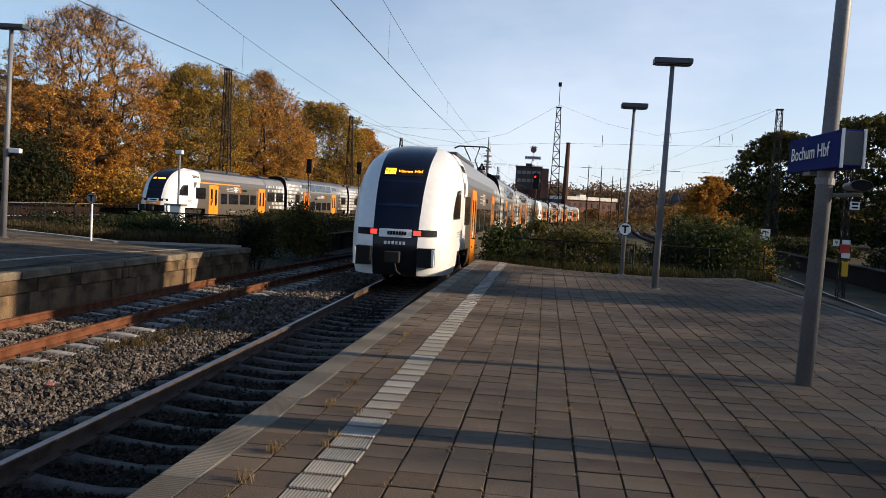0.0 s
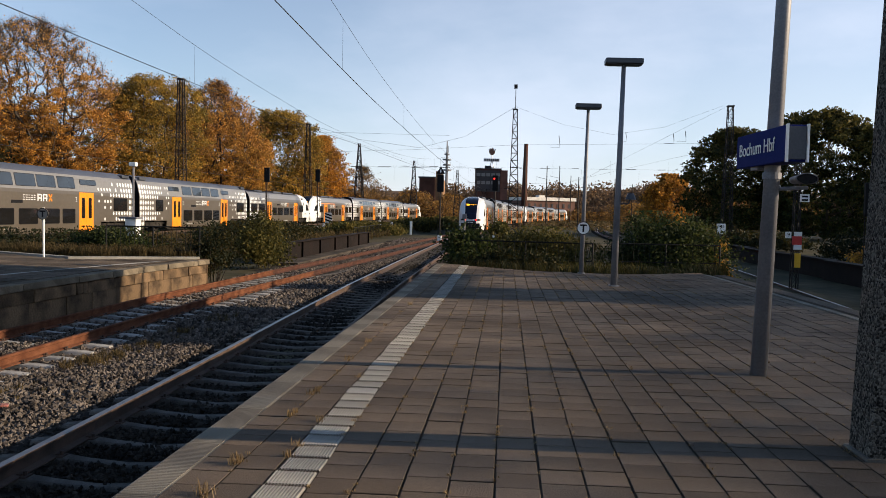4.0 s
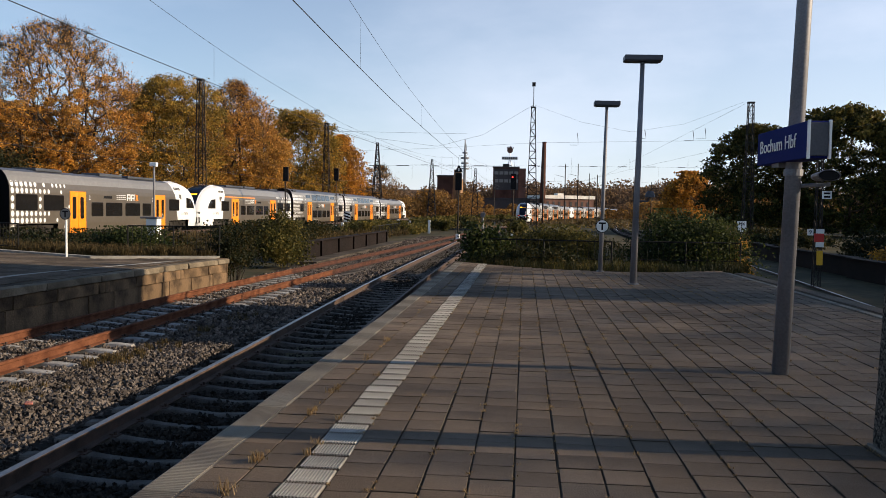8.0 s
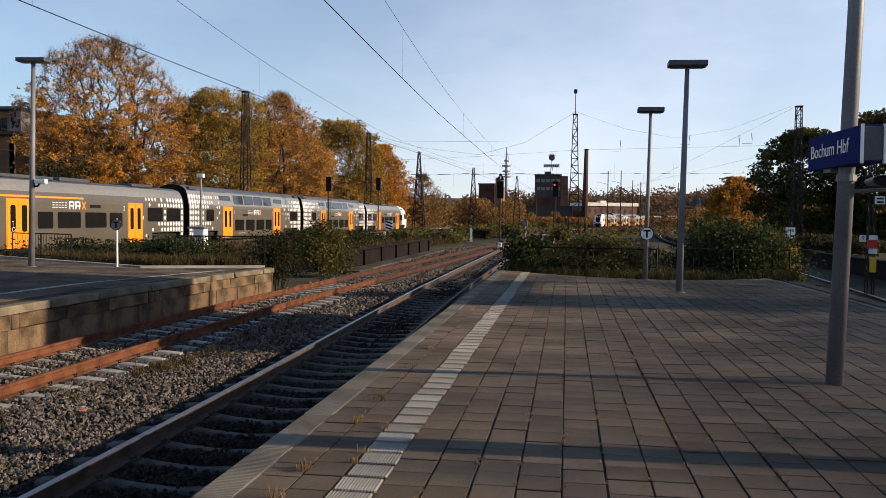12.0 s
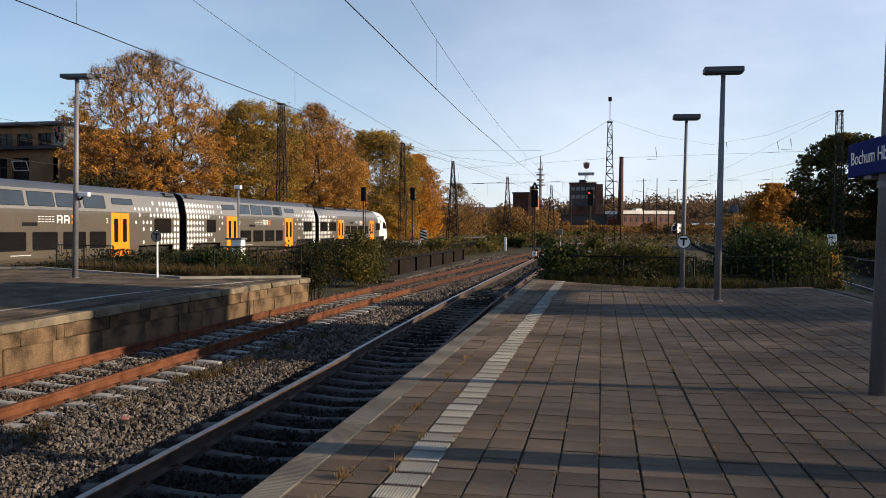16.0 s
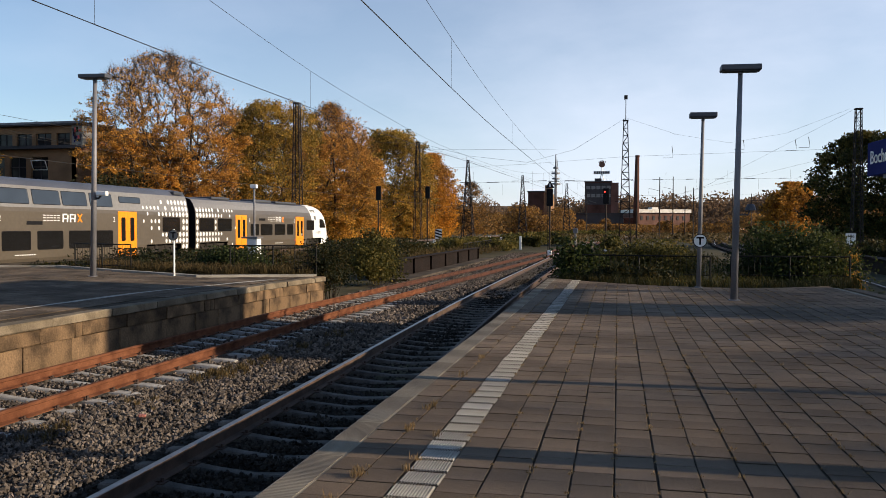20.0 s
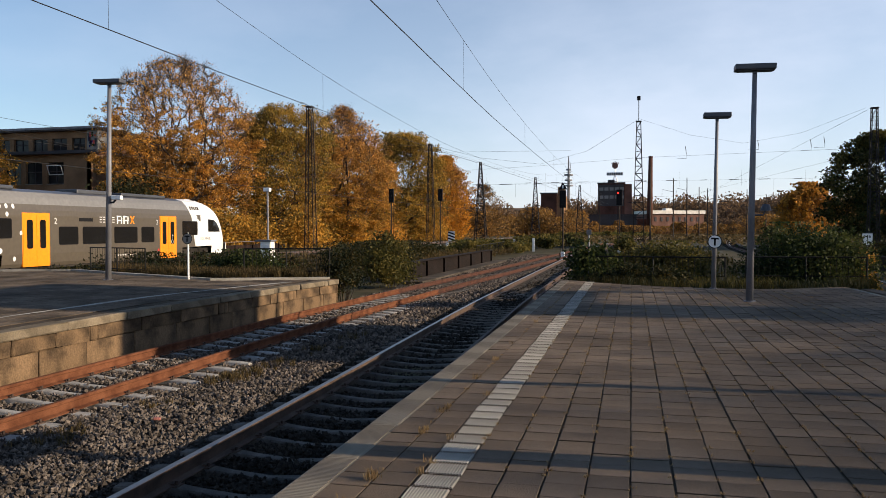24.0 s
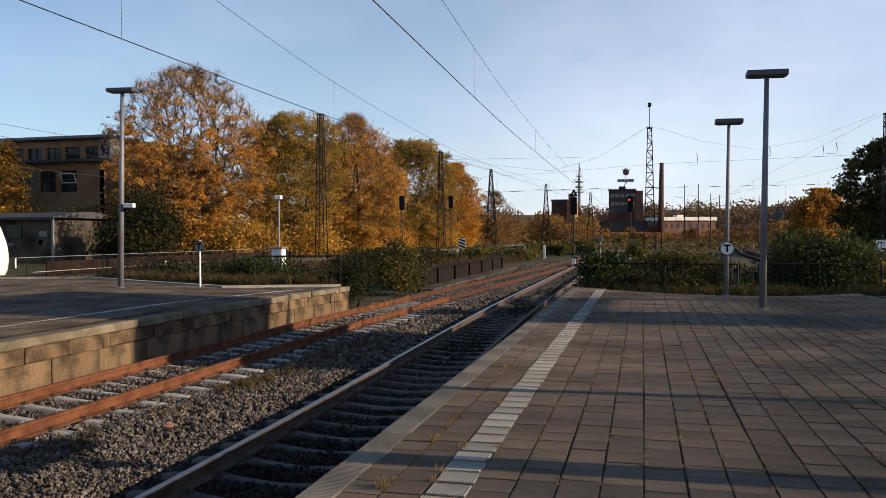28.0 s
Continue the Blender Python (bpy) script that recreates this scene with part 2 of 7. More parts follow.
M = dict(
    paver=mat("grey-brown concrete paver", (0.186, 0.140, 0.103), 0.88, vary=0.22, scale=6, fine=90, bump=0.6, wide=0.30, rand=0.16, stain=(0.122, 0.091, 0.066)),
    paver_far=mat("grey-brown concrete pavers", (0.186, 0.140, 0.103), 0.88, vary=0.22, scale=6, fine=90, bump=0.6, wide=0.30, island=0.16, stain=(0.122, 0.091, 0.066)),
    old_paving=mat("dark worn platform paving", (0.135, 0.104, 0.076), 0.95, vary=0.4, scale=9, fine=20, bump=0.4, island=0.2),
    joint=mat("dark joint grit", (0.072, 0.055, 0.039), 0.95, vary=0.3, scale=20, fine=200, bump=0.5),
    strip=mat("white ribbed guidance tile", (0.46, 0.43, 0.38), 0.8, vary=0.25, scale=14, fine=150, bump=0.2, rand=0.22, stain=(0.29, 0.27, 0.235)),
    edge=mat("pale concrete edge slab", (0.27, 0.235, 0.185), 0.85, vary=0.2, scale=12, fine=140, bump=0.25, rand=0.08, stain=(0.165, 0.14, 0.115)),
    concrete=mat("weathered concrete", (0.30, 0.28, 0.25), 0.9, vary=0.35, scale=10, fine=60, bump=0.4, stain=(0.15, 0.135, 0.115)),
    sandstone=mat("stained sandstone block", (0.155, 0.102, 0.060), 0.9, vary=0.4, scale=22, fine=30, bump=0.7, rand=0.22, stain=(0.05, 0.035, 0.023)),
    coping=mat("worn sandstone coping", (0.19, 0.155, 0.112), 0.9, vary=0.3, scale=24, fine=40, bump=0.5, rand=0.2, stain=(0.11, 0.09, 0.065)),
    ballast_dark=mat("dark crushed stone", (0.042, 0.035, 0.028), 0.9, vary=0.3, scale=20, fine=60, bump=0.3, island=0.5),
    aggregate=pebbled("exposed aggregate concrete"),
    ballast=mat("grey crushed stone", (0.130, 0.108, 0.092), 0.9, vary=0.3, scale=20, fine=60, bump=0.3, island=0.65),
    soil=mat("dark gravelly soil", (0.040, 0.034, 0.028), 0.95, vary=0.4, scale=30, fine=25, bump=0.8),
    earth=mat("rough grassy railway land", (0.075, 0.062, 0.034), 0.95, vary=0.5, scale=3, fine=2.0, bump=0.8, stain=(0.03, 0.032, 0.016)),
    sleeper=mat("pale concrete sleeper", (0.36, 0.345, 0.325), 0.85, vary=0.25, scale=30, fine=70, bump=0.3, rand=0.15),
    sleeper_dark=mat("oil-stained concrete sleeper", (0.145, 0.128, 0.112), 0.85, vary=0.35, scale=30, fine=70, bump=0.3, rand=0.15),
    rust=mat("rusty rail steel", (0.150, 0.060, 0.031), 0.9, vary=0.3, scale=40, fine=80, bump=0.3, stain=(0.085, 0.030, 0.015)),
    rail_side=mat("brown rail steel", (0.10, 0.062, 0.045), 0.7, 0.3, vary=0.3, scale=40, fine=80, bump=0.3),
    rail_dull=mat("dull red-brown rail steel", (0.085, 0.038, 0.027), 0.8, vary=0.3, scale=40, fine=80, bump=0.3),
    rail_top=mat("polished rail head", (0.24, 0.24, 0.25), 0.33, 0.9, vary=0.1, scale=40, fine=120, bump=0.05),
    galv=mat("galvanised steel", (0.20, 0.20, 0.22), 0.55, 0.15, vary=0.2, scale=10, fine=50, bump=0.05),
    lamp_grey=mat("grey painted lamp housing", (0.07, 0.076, 0.092), 0.5, 0.2, vary=0.15, bump=0.03),
    lattice=mat("weathered dark mast steel", (0.055, 0.047, 0.043), 0.8, 0.2, vary=0.3, bump=0.2),
    iron=mat("black painted iron", (0.014, 0.014, 0.014), 0.6, vary=0.2, bump=0.1, spec=0.15),
    girder=mat("dark brown painted girder", (0.014, 0.009, 0.0075), 0.8, vary=0.3, bump=0.3),
    girder_red=mat("red-brown painted girder", (0.026, 0.014, 0.011), 0.85, vary=0.35, bump=0.3),
    black=mat("black plastic", (0.010, 0.010, 0.012), 0.6, vary=0.1, bump=0.05, spec=0.12),
    white=mat("white enamel", (0.78, 0.78, 0.76), 0.4, vary=0.08, bump=0.02),
    dullboard=mat("dull grey-white board", (0.30, 0.28, 0.25), 0.8, vary=0.2, bump=0.05),
    blue=mat("deep blue sign enamel", (0.010, 0.020, 0.14), 0.8, vary=0.08, bump=0.01),
    taupe=mat("taupe-grey train lacquer", (0.100, 0.084, 0.066), 0.32, vary=0.07, scale=2, fine=6, bump=0.0),
    silver=mat("light grey train lacquer", (0.20, 0.195, 0.19), 0.32, vary=0.08, scale=2, fine=6, bump=0.0),
    roofgrey=mat("blue-grey train roof", (0.10, 0.112, 0.145), 0.45, 0.2, vary=0.15, scale=3, fine=10, bump=0.05),
    trainwhite=mat("white train lacquer", (0.66, 0.67, 0.68), 0.28, vary=0.04, scale=2, fine=6, bump=0.0),
    orange=mat("orange door lacquer", (0.78, 0.235, 0.008), 0.35, vary=0.06, scale=3, fine=8, bump=0.0),
    mask=mat("glossy dark blue-black front mask", (0.008, 0.011, 0.026), 0.16, vary=0.1, bump=0.0, spec=0.22),
    pane=mat("dark tinted train window", (0.012, 0.012, 0.013), 0.06, vary=0.1, bump=0.0),
    # Bluer and lighter than pane: part of the sky's reflection is in the colour.
    upper_pane=mat("tinted upper window, sky reflection in its blue", (0.05, 0.065, 0.085), 0.06, 0.3, vary=0.1, bump=0.0),
    under=mat("dusty dark underframe", (0.035, 0.031, 0.028), 0.85, vary=0.4, bump=0.3),
    red_lamp=mat("red tail lamp", (0.9, 0.03, 0.02), 0.3, glow=1.5),
    # Blue of the windscreen is a reflection put into its base colour.
    screen=mat("windscreen with a blue reflection in its colour", (0.010, 0.020, 0.055), 0.14, vary=0.1, bump=0.0, spec=0.3),
    amber=mat("amber display letters", (1.0, 0.42, 0.02), 0.4, glow=2.2),
    signal_red=mat("red signal lens", (1.0, 0.03, 0.02), 0.3, glow=2.5),
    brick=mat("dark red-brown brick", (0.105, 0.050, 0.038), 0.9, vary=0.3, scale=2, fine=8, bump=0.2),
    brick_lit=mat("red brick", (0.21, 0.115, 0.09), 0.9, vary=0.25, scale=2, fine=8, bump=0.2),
    hutwall=mat("grimy painted hut wall", (0.085, 0.07, 0.056), 0.9, vary=0.45, scale=8, fine=10, bump=0.3, stain=(0.03, 0.025, 0.02)),
    darkclad=mat("dark slate cladding", (0.045, 0.04, 0.045), 0.7, vary=0.25, scale=2, bump=0.1),
    tan=mat("tan rendered wall", (0.29, 0.175, 0.098), 0.9, vary=0.2, scale=4, fine=10, bump=0.2),
    whiteroof=mat("pale flat roof", (0.72, 0.68, 0.62), 0.7, vary=0.1, bump=0.05),
    glass=mat("dark window glass", (0.02, 0.022, 0.026), 0.1, vary=0.1, bump=0.0, spec=0.2),
    hillside=mat("brown wooded slope", (0.15, 0.100, 0.066), 0.95, vary=0.45, scale=1.2, fine=0.5, bump=0.8),
    bark=mat("grey-brown bark", (0.10, 0.078, 0.058), 0.9, vary=0.35, scale=8, fine=12, bump=0.6),
    wire=mat("dark copper wire", (0.03, 0.028, 0.027), 0.6, 0.4, vary=0.1, bump=0.0),
    yellow=mat("yellow painted steel", (0.75, 0.42, 0.02), 0.5, vary=0.1, bump=0.02),
    wrapper=mat("faded red wrapper", (0.36, 0.13, 0.10), 0.6, vary=0.4, scale=200, fine=90, bump=0.2),
    redpaint=mat("red painted steel", (0.55, 0.03, 0.025), 0.5, vary=0.1, bump=0.02),
    leaf_orange=leaf_mat("autumn leaves, orange and brown", (0.15, 0.080, 0.024), (0.38, 0.180, 0.032), (0.62, 0.30, 0.042)),
    leaf_rust=leaf_mat("autumn leaves, brown and dull orange", (0.19, 0.100, 0.034), (0.40, 0.200, 0.050), (0.60, 0.30, 0.062)),
    leaf_flame=leaf_mat("autumn leaves, flame orange", (0.30, 0.13, 0.018), (0.60, 0.24, 0.022), (0.80, 0.36, 0.030)),
    leaf_gold=leaf_mat("autumn leaves, gold and olive", (0.14, 0.098, 0.024), (0.35, 0.190, 0.034), (0.58, 0.30, 0.044)),
    leaf_moss=leaf_mat("autumn leaves, olive and bronze", (0.100, 0.082, 0.024), (0.24, 0.165, 0.036), (0.46, 0.27, 0.046)),
    leaf_brown=leaf_mat("brown autumn scrub", (0.095, 0.060, 0.030), (0.20, 0.112, 0.036), (0.33, 0.17, 0.040)),
    leaf_olive=leaf_mat("olive scrub leaves", (0.032, 0.034, 0.011), (0.072, 0.068, 0.018), (0.15, 0.115, 0.028)),
    leaf_green=leaf_mat("dark green shrub leaves", (0.013, 0.022, 0.008), (0.030, 0.044, 0.013), (0.076, 0.082, 0.022)),
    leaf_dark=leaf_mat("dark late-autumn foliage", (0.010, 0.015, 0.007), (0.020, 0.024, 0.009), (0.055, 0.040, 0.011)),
    # Greyer than leaf_brown: some distance haze is put into these colours.
    leaf_far=leaf_mat("distant brown woods, haze in the colour", (0.105, 0.074, 0.054), (0.17, 0.112, 0.070), (0.25, 0.152, 0.078)),
    dry=leaf_mat("dull dry weeds", (0.045, 0.036, 0.016), (0.085, 0.062, 0.026), (0.15, 0.10, 0.042)),
    straw=leaf_mat("dry straw grass", (0.16, 0.105, 0.05), (0.26, 0.17, 0.08), (0.36, 0.25, 0.13)),
)


# ---- builders ----
def mesh_ob(name, bm, material, parent=None, smooth=False):
    me = bpy.data.meshes.new(name)
    bm.normal_update()
    bm.to_mesh(me)
    bm.free()
    for mm in (material if isinstance(material, (list, tuple)) else [material]):
        me.materials.append(M[mm])
    if smooth:
        me.polygons.foreach_set("use_smooth", [True] * len(me.polygons))
    ob = new(name, me)
    if parent is not None:
        ob.parent = parent
    return ob


def part(name, bm, material, parent, label="", smooth=False):
    ob = mesh_ob(name, bm, material, parent, smooth)
    if label:
        ob["label"] = label
    return ob


def thing(name, label, category, group="", kind="", at=None):
    ob = new(name)
    ob.empty_display_size = 0.2
    if at is not None:
        ob.matrix_world = at
    return tagged(ob, label, category, group, kind)


def box(bm, x0, x1, y0, y1, z0, z1, bevel=0.0):
    v = [bm.verts.new((x, y, z)) for z in (z0, z1) for y in (y0, y1) for x in (x0, x1)]
    fs = [bm.faces.new([v[i] for i in f]) for f in ((0, 2, 3, 1), (4, 5, 7, 6), (0, 1, 5, 4), (2, 6, 7, 3), (0, 4, 6, 2), (1, 3, 7, 5))]
    if bevel:
        bmesh.ops.bevel(bm, geom=list({e for f in fs for e in f.edges}), offset=bevel, segments=2, affect="EDGES", profile=0.5)
    return bm


def B(*a, **k):
    return box(bmesh.new(), *a, **k)


def tube(bm, pts, r, n=8, r1=None, cap=True):
    """A round bar along points, tapering from r to r1."""
    pts = [Vector(p) for p in pts]
    rings = []
    for i, p in enumerate(pts):
        d = (pts[min(i + 1, len(pts) - 1)] - pts[max(i - 1, 0)]).normalized()
        a = d.orthogonal().normalized() if abs(d.z) > 0.9 else d.cross(Vector((0, 0, 1))).normalized()
        c = d.cross(a)
        rr = r if r1 is None else r + (r1 - r) * i / (len(pts) - 1)
        rings.append([bm.verts.new(p + rr * (math.cos(2 * math.pi * k / n) * a + math.sin(2 * math.pi * k / n) * c)) for k in range(n)])
    for q, s in zip(rings, rings[1:]):
        for k in range(n):
            bm.faces.new((q[k], q[(k + 1) % n], s[(k + 1) % n], s[k]))
    if cap and n > 2:
        bm.faces.new(rings[0][::-1])
        bm.faces.new(rings[-1])
    return bm


def T(pts, r, n=8, r1=None):
    return tube(bmesh.new(), pts, r, n, r1)


def sweep(bm, path, profile):
    """A closed profile of (across, up) carried along level points."""
    path = [Vector(p) for p in path]
    rings = []
    for i, p in enumerate(path):
        d = path[min(i + 1, len(path) - 1)] - path[max(i - 1, 0)]
        a = Vector((d.y, -d.x, 0)).normalized()
        rings.append([bm.verts.new(p + a * u + Vector((0, 0, w))) for u, w in profile])
    k = len(profile)
    for q, s in zip(rings, rings[1:]):
        for j in range(k):
            bm.faces.new((q[j], q[(j + 1) % k], s[(j + 1) % k], s[j]))
    bm.faces.new(rings[0][::-1])
    bm.faces.new(rings[-1])
    bmesh.ops.recalc_face_normals(bm, faces=bm.faces[:])
    return bm


def raw(name, verts, faces, material, parent=None):
    me = bpy.data.meshes.new(name)
    me.from_pydata([tuple(v) for v in verts], [], [tuple(f) for f in faces])
    me.materials.append(M[material])
    ob = new(name, me)
    if parent is not None:
        ob.parent = parent
    return ob


def fast_mesh(name, verts, quads, material, parent=None, index=None, second=None):
    """A mesh straight from arrays: verts n x 3, faces m x k."""
    verts, quads = np.asarray(verts, np.float32), np.asarray(quads, np.int32)
    me = bpy.data.meshes.new(name)
    me.vertices.add(len(verts))
    me.vertices.foreach_set("co", verts.ravel())
    k = quads.shape[1]
    me.loops.add(quads.size)
    me.loops.foreach_set("vertex_index", quads.ravel())
    me.polygons.add(len(quads))
    me.polygons.foreach_set("loop_start", np.arange(0, quads.size, k, dtype=np.int32))
    me.polygons.foreach_set("loop_total", np.full(len(quads), k, np.int32))
    me.update(calc_edges=True)
    me.polygons.foreach_set("use_smooth", np.zeros(len(quads), dtype=bool))
    me.materials.append(M[material])
    if second:
        me.materials.append(M[second])
        me.polygons.foreach_set("material_index", np.asarray(index, np.int32))
    ob = new(name, me)
    if parent is not None:
        ob.parent = parent
    return ob


def lettering(name, words, size, material, parent, m, label="", align="CENTER"):
    cu = bpy.data.curves.new(name, "FONT")
    cu.body, cu.size, cu.align_x, cu.align_y, cu.extrude, cu.resolution_u = words, size, align, "CENTER", 0.002, 3
    tmp = bpy.data.objects.new("tmp_text", cu)
    scene.collection.objects.link(tmp)
    bpy.context.view_layer.update()
    me = bpy.data.meshes.new_from_object(tmp.evaluated_get(bpy.context.evaluated_depsgraph_get()))
    bpy.data.objects.remove(tmp)
    me.materials.clear()
    me.materials.append(M[material])
    me.name = name
    ob = new(name, me)
    ob.parent = parent
    ob.matrix_basis = m
    if label:
        ob["label"] = label
    return ob


# ---- plan ----
RZ = -0.76                      # rail head of the near tracks; the platform is z = 0
RB = -0.55                      # rail head of the far through track
EDGE = -1.955                   # platform edge


def curve_of(nodes):
    """A smooth x(y) through nodes of (y, x)."""
    ys, xs = np.array([n[0] for n in nodes], float), np.array([n[1] for n in nodes], float)
    sl = np.gradient(xs, ys)

    def f(y):
        i = int(np.clip(np.searchsorted(ys, y) - 1, 0, len(ys) - 2))
        h = ys[i + 1] - ys[i]
        t = (y - ys[i]) / h
        if t < 0 or t > 1:
            k = 0 if t < 0 else -1
            return float(xs[k] + sl[k] * (y - ys[k]))
        return float((2 * t**3 - 3 * t**2 + 1) * xs[i] + (t**3 - 2 * t**2 + t) * h * sl[i] + (3 * t**2 - 2 * t**3) * xs[i + 1] + (t**3 - t**2) * h * sl[i + 1])
    return f


track_a = curve_of([(-60, -3.53), (-20, -3.53), (8, -3.57), (16, -3.80), (22, -3.95), (29, -4.03), (45, -4.12), (72, -4.08), (85, -3.85), (120, -2.55), (155, -0.5), (185, 2.5), (235, 9.3), (285, 19.3), (335, 34), (400, 57), (600, 140)])
track_2 = curve_of([(-60, -8.05), (-20, -8.06), (8, -8.08), (14, -8.12), (20, -8.05), (25, -7.85), (31, -7.6), (37, -7.2), (46, -6.75), (60, -6.1), (80, -5.2), (120, -3.2), (160, 0.2), (200, 5.5), (300, 30)])


def track_b(y):
    return -28.95 - 0.0248 * y + 0.000209 * y * y


def line_points(f, y0, y1, step, z):
    n = max(2, int((y1 - y0) / step) + 1)
    return [(f(y), y, z) for y in np.linspace(y0, y1, n)]


# ---- ground ----
def ground_z(x, y):
    far = max(0.0, min(1.0, (-12.0 - x) / 8.0))
    base = -1.02 + far * 0.25
    return base + 0.06 * noise.noise(Vector((x * 0.13, y * 0.13, 0.0)))


def build_ground():
    xs = [-2500, -1200, -600, -300, -150, -100] + list(np.arange(-80, 41, 4.0)) + [60, 100, 150, 300, 600, 1200, 2500]
    ys = [-1500, -600, -250, -120, -60, -30] + list(np.arange(-16, 121, 4.0)) + [140, 180, 240, 320, 450, 700, 1200, 2500]
    verts = [(x, y, ground_z(x, y) if abs(x) < 120 and -60 < y < 200 else -1.0) for y in ys for x in xs]
    w = len(xs)
    faces = [(j * w + i, j * w + i + 1, (j + 1) * w + i + 1, (j + 1) * w + i) for j in range(len(ys) - 1) for i in range(w - 1)]
    tagged(raw("ground", verts, faces, "earth"), "rough brown and olive railway land beyond the tracks", "ground", kind="structure")


build_ground()


def bed(name, f, y0, y1, half, z, label):
    bm = bmesh.new()
    rings = []
    for y in np.linspace(y0, y1, int((y1 - y0) / 3) + 2):
        x = f(y)
        rings.append([bm.verts.new((x + u, y, zz)) for u, zz in ((-half - 0.5, -1.08), (-half, z), (0, z + 0.015), (half, z), (half + 0.5, -1.08))])
    for q, s in zip(rings, rings[1:]):
        for k in range(4):
            bm.faces.new((q[k], q[k + 1], s[k + 1], s[k]))
    return tagged(mesh_ob(name, bm, "soil"), label, "track bed", kind="structure")


BALLAST = RZ - 0.205
bed("trackbed_1", lambda y: 0.5 * (track_a(y) + track_2(y)), -20, 60, 4.3, BALLAST - 0.05, "dark gravel bed under the two near tracks")
bed("trackbed_2", track_a, 58, 420, 2.2, BALLAST, "grey gravel bed of the line that leaves the station")
bed("trackbed_4", curve_of([(-20, 7.75), (0, 7.8), (12, 8.0), (22, 8.9), (34, 10.0), (60, 11.6), (100, 13.0)]), -16, 100, 1.9, -1.14, "dark gravel bed of the track in the cutting")
bed("trackbed_3", track_b, -60, 330, 2.2, RB - 0.2, "grey gravel bed of the through line")


def rail_profile(rust):
    # foot, web and head of a 60 kg rail, head top at 0
    return [(-0.075, -0.172), (0.075, -0.172), (0.075, -0.160), (0.012, -0.140), (0.010, -0.052), (0.036, -0.040), (0.036, -0.008), (0.028, 0.0), (-0.028, 0.0), (-0.036, -0.008), (-0.036, -0.040), (-0.010, -0.052), (-0.012, -0.140), (-0.075, -0.160)]


def sleeper_mesh(name, material):
    bm = bmesh.new()
    rows = []
    for x, w, top in ((-1.3, 0.085, -0.03), (-1.05, 0.090, -0.008), (-0.62, 0.092, 0.0), (-0.4, 0.078, -0.022), (0, 0.066, -0.045), (0.4, 0.078, -0.022), (0.62, 0.092, 0.0), (1.05, 0.090, -0.008), (1.3, 0.085, -0.03)):
        rows.append([bm.verts.new((x, s * w2, z)) for s, w2, z in ((-1, w + 0.045, -0.2), (-1, w - 0.012, top - 0.014), (-1, w - 0.026, top), (1, w - 0.026, top), (1, w - 0.012, top - 0.014), (1, w + 0.045, -0.2))])
    for q, s in zip(rows, rows[1:]):
        for k in range(5):
            bm.faces.new((q[k], s[k], s[k + 1], q[k + 1]))
    bm.faces.new(rows[0])
    bm.faces.new(rows[-1][::-1])
    bmesh.ops.recalc_face_normals(bm, faces=bm.faces[:])
    me = bpy.data.meshes.new(name)
    bm.to_mesh(me)
    bm.free()
    me.materials.append(M[material])
    return me


def clip_mesh():
    bm = bmesh.new()
    for s in (-1, 1):
        box(bm, s * 0.085 - 0.045, s * 0.085 + 0.045, -0.06, 0.06, -0.03, 0.012)
        tube(bm, [(s * 0.095, 0, 0.0), (s * 0.095, 0, 0.05)], 0.018, 6)
        box(bm, s * 0.055 - 0.03, s * 0.055 + 0.03, -0.035, 0.035, 0.01, 0.03)
    me = bpy.data.meshes.new("rail_clip")
    bm.to_mesh(me)
    bm.free()
    me.materials.append(M["rail_side"])
    return me


CLIP = clip_mesh()


def build_track(name, f, z, y0, y1, label, side, top, sleeper, near):
    """Two rails and their sleepers; the sleepers between the two values of near stand singly, the rest are joined."""
    t = thing(name, label, "railway track", kind="structure")
    for s in (-1, 1):
        bm = sweep(bmesh.new(), [(f(y) + s * 0.7535, y, z) for y in np.linspace(y0, y1, int((y1 - y0) / 2.0))], rail_profile(top == side))
        # Track 1's right head is side-brown: the platform's shade put into its colour.
        r = part("rail", bm, [side, "rail_side" if name == "track_1" and s > 0 else top], t)
        for p in r.data.polygons:
            if p.normal.z > 0.3 and p.center.z > z - 0.012:
                p.material_index = 1
    me = sleeper_mesh("sleeper", sleeper)
    far_v, far_f = [], []
    cv = np.array([(u, v * k, z_) for u in (-1.3, 1.3) for k, z_ in ((0.13, -0.2), (0.07, -0.012)) for v in (-1, 1)])
    cf = [(0, 1, 3, 2), (4, 6, 7, 5), (0, 2, 6, 4), (1, 5, 7, 3), (2, 3, 7, 6)]
    for i in range(int((y1 - y0) / 0.6)):
        y = y0 + 0.3 + 0.6 * i
        if near[0] <= y <= near[1]:
            o = new("sleeper", me)
            o.parent = t
            o.location = (f(y), y + 0.01 * math.sin(i * 7.1), z - 0.172)
            o.rotation_euler = (0, 0, 0.006 * math.sin(i * 3.3))
            if y < 22:
                for s in (-1, 1):
                    c = new("rail_clip", CLIP)
                    c.parent = o
                    c.location = (s * 0.7535, 0, 0)
        else:
            n0 = len(far_v)
            far_v.extend((cv + (f(y), y, z - 0.172)).tolist())
            far_f.extend([[n0 + k for k in q] for q in cf])
    if far_v:
        o = raw("far_sleepers", far_v, far_f, sleeper, t)
        o["kind"] = "stuff"
    return t


build_track("track_1", track_a, RZ, -16, 330, "running track with bright rail heads beside the platform", "rail_side", "rail_top", "sleeper_dark", (1, 45))
build_track("track_2", track_2, RZ, -16, 27.2, "disused track with orange rusty rails on pale sleepers", "rust", "rust", "sleeper", (1, 27))
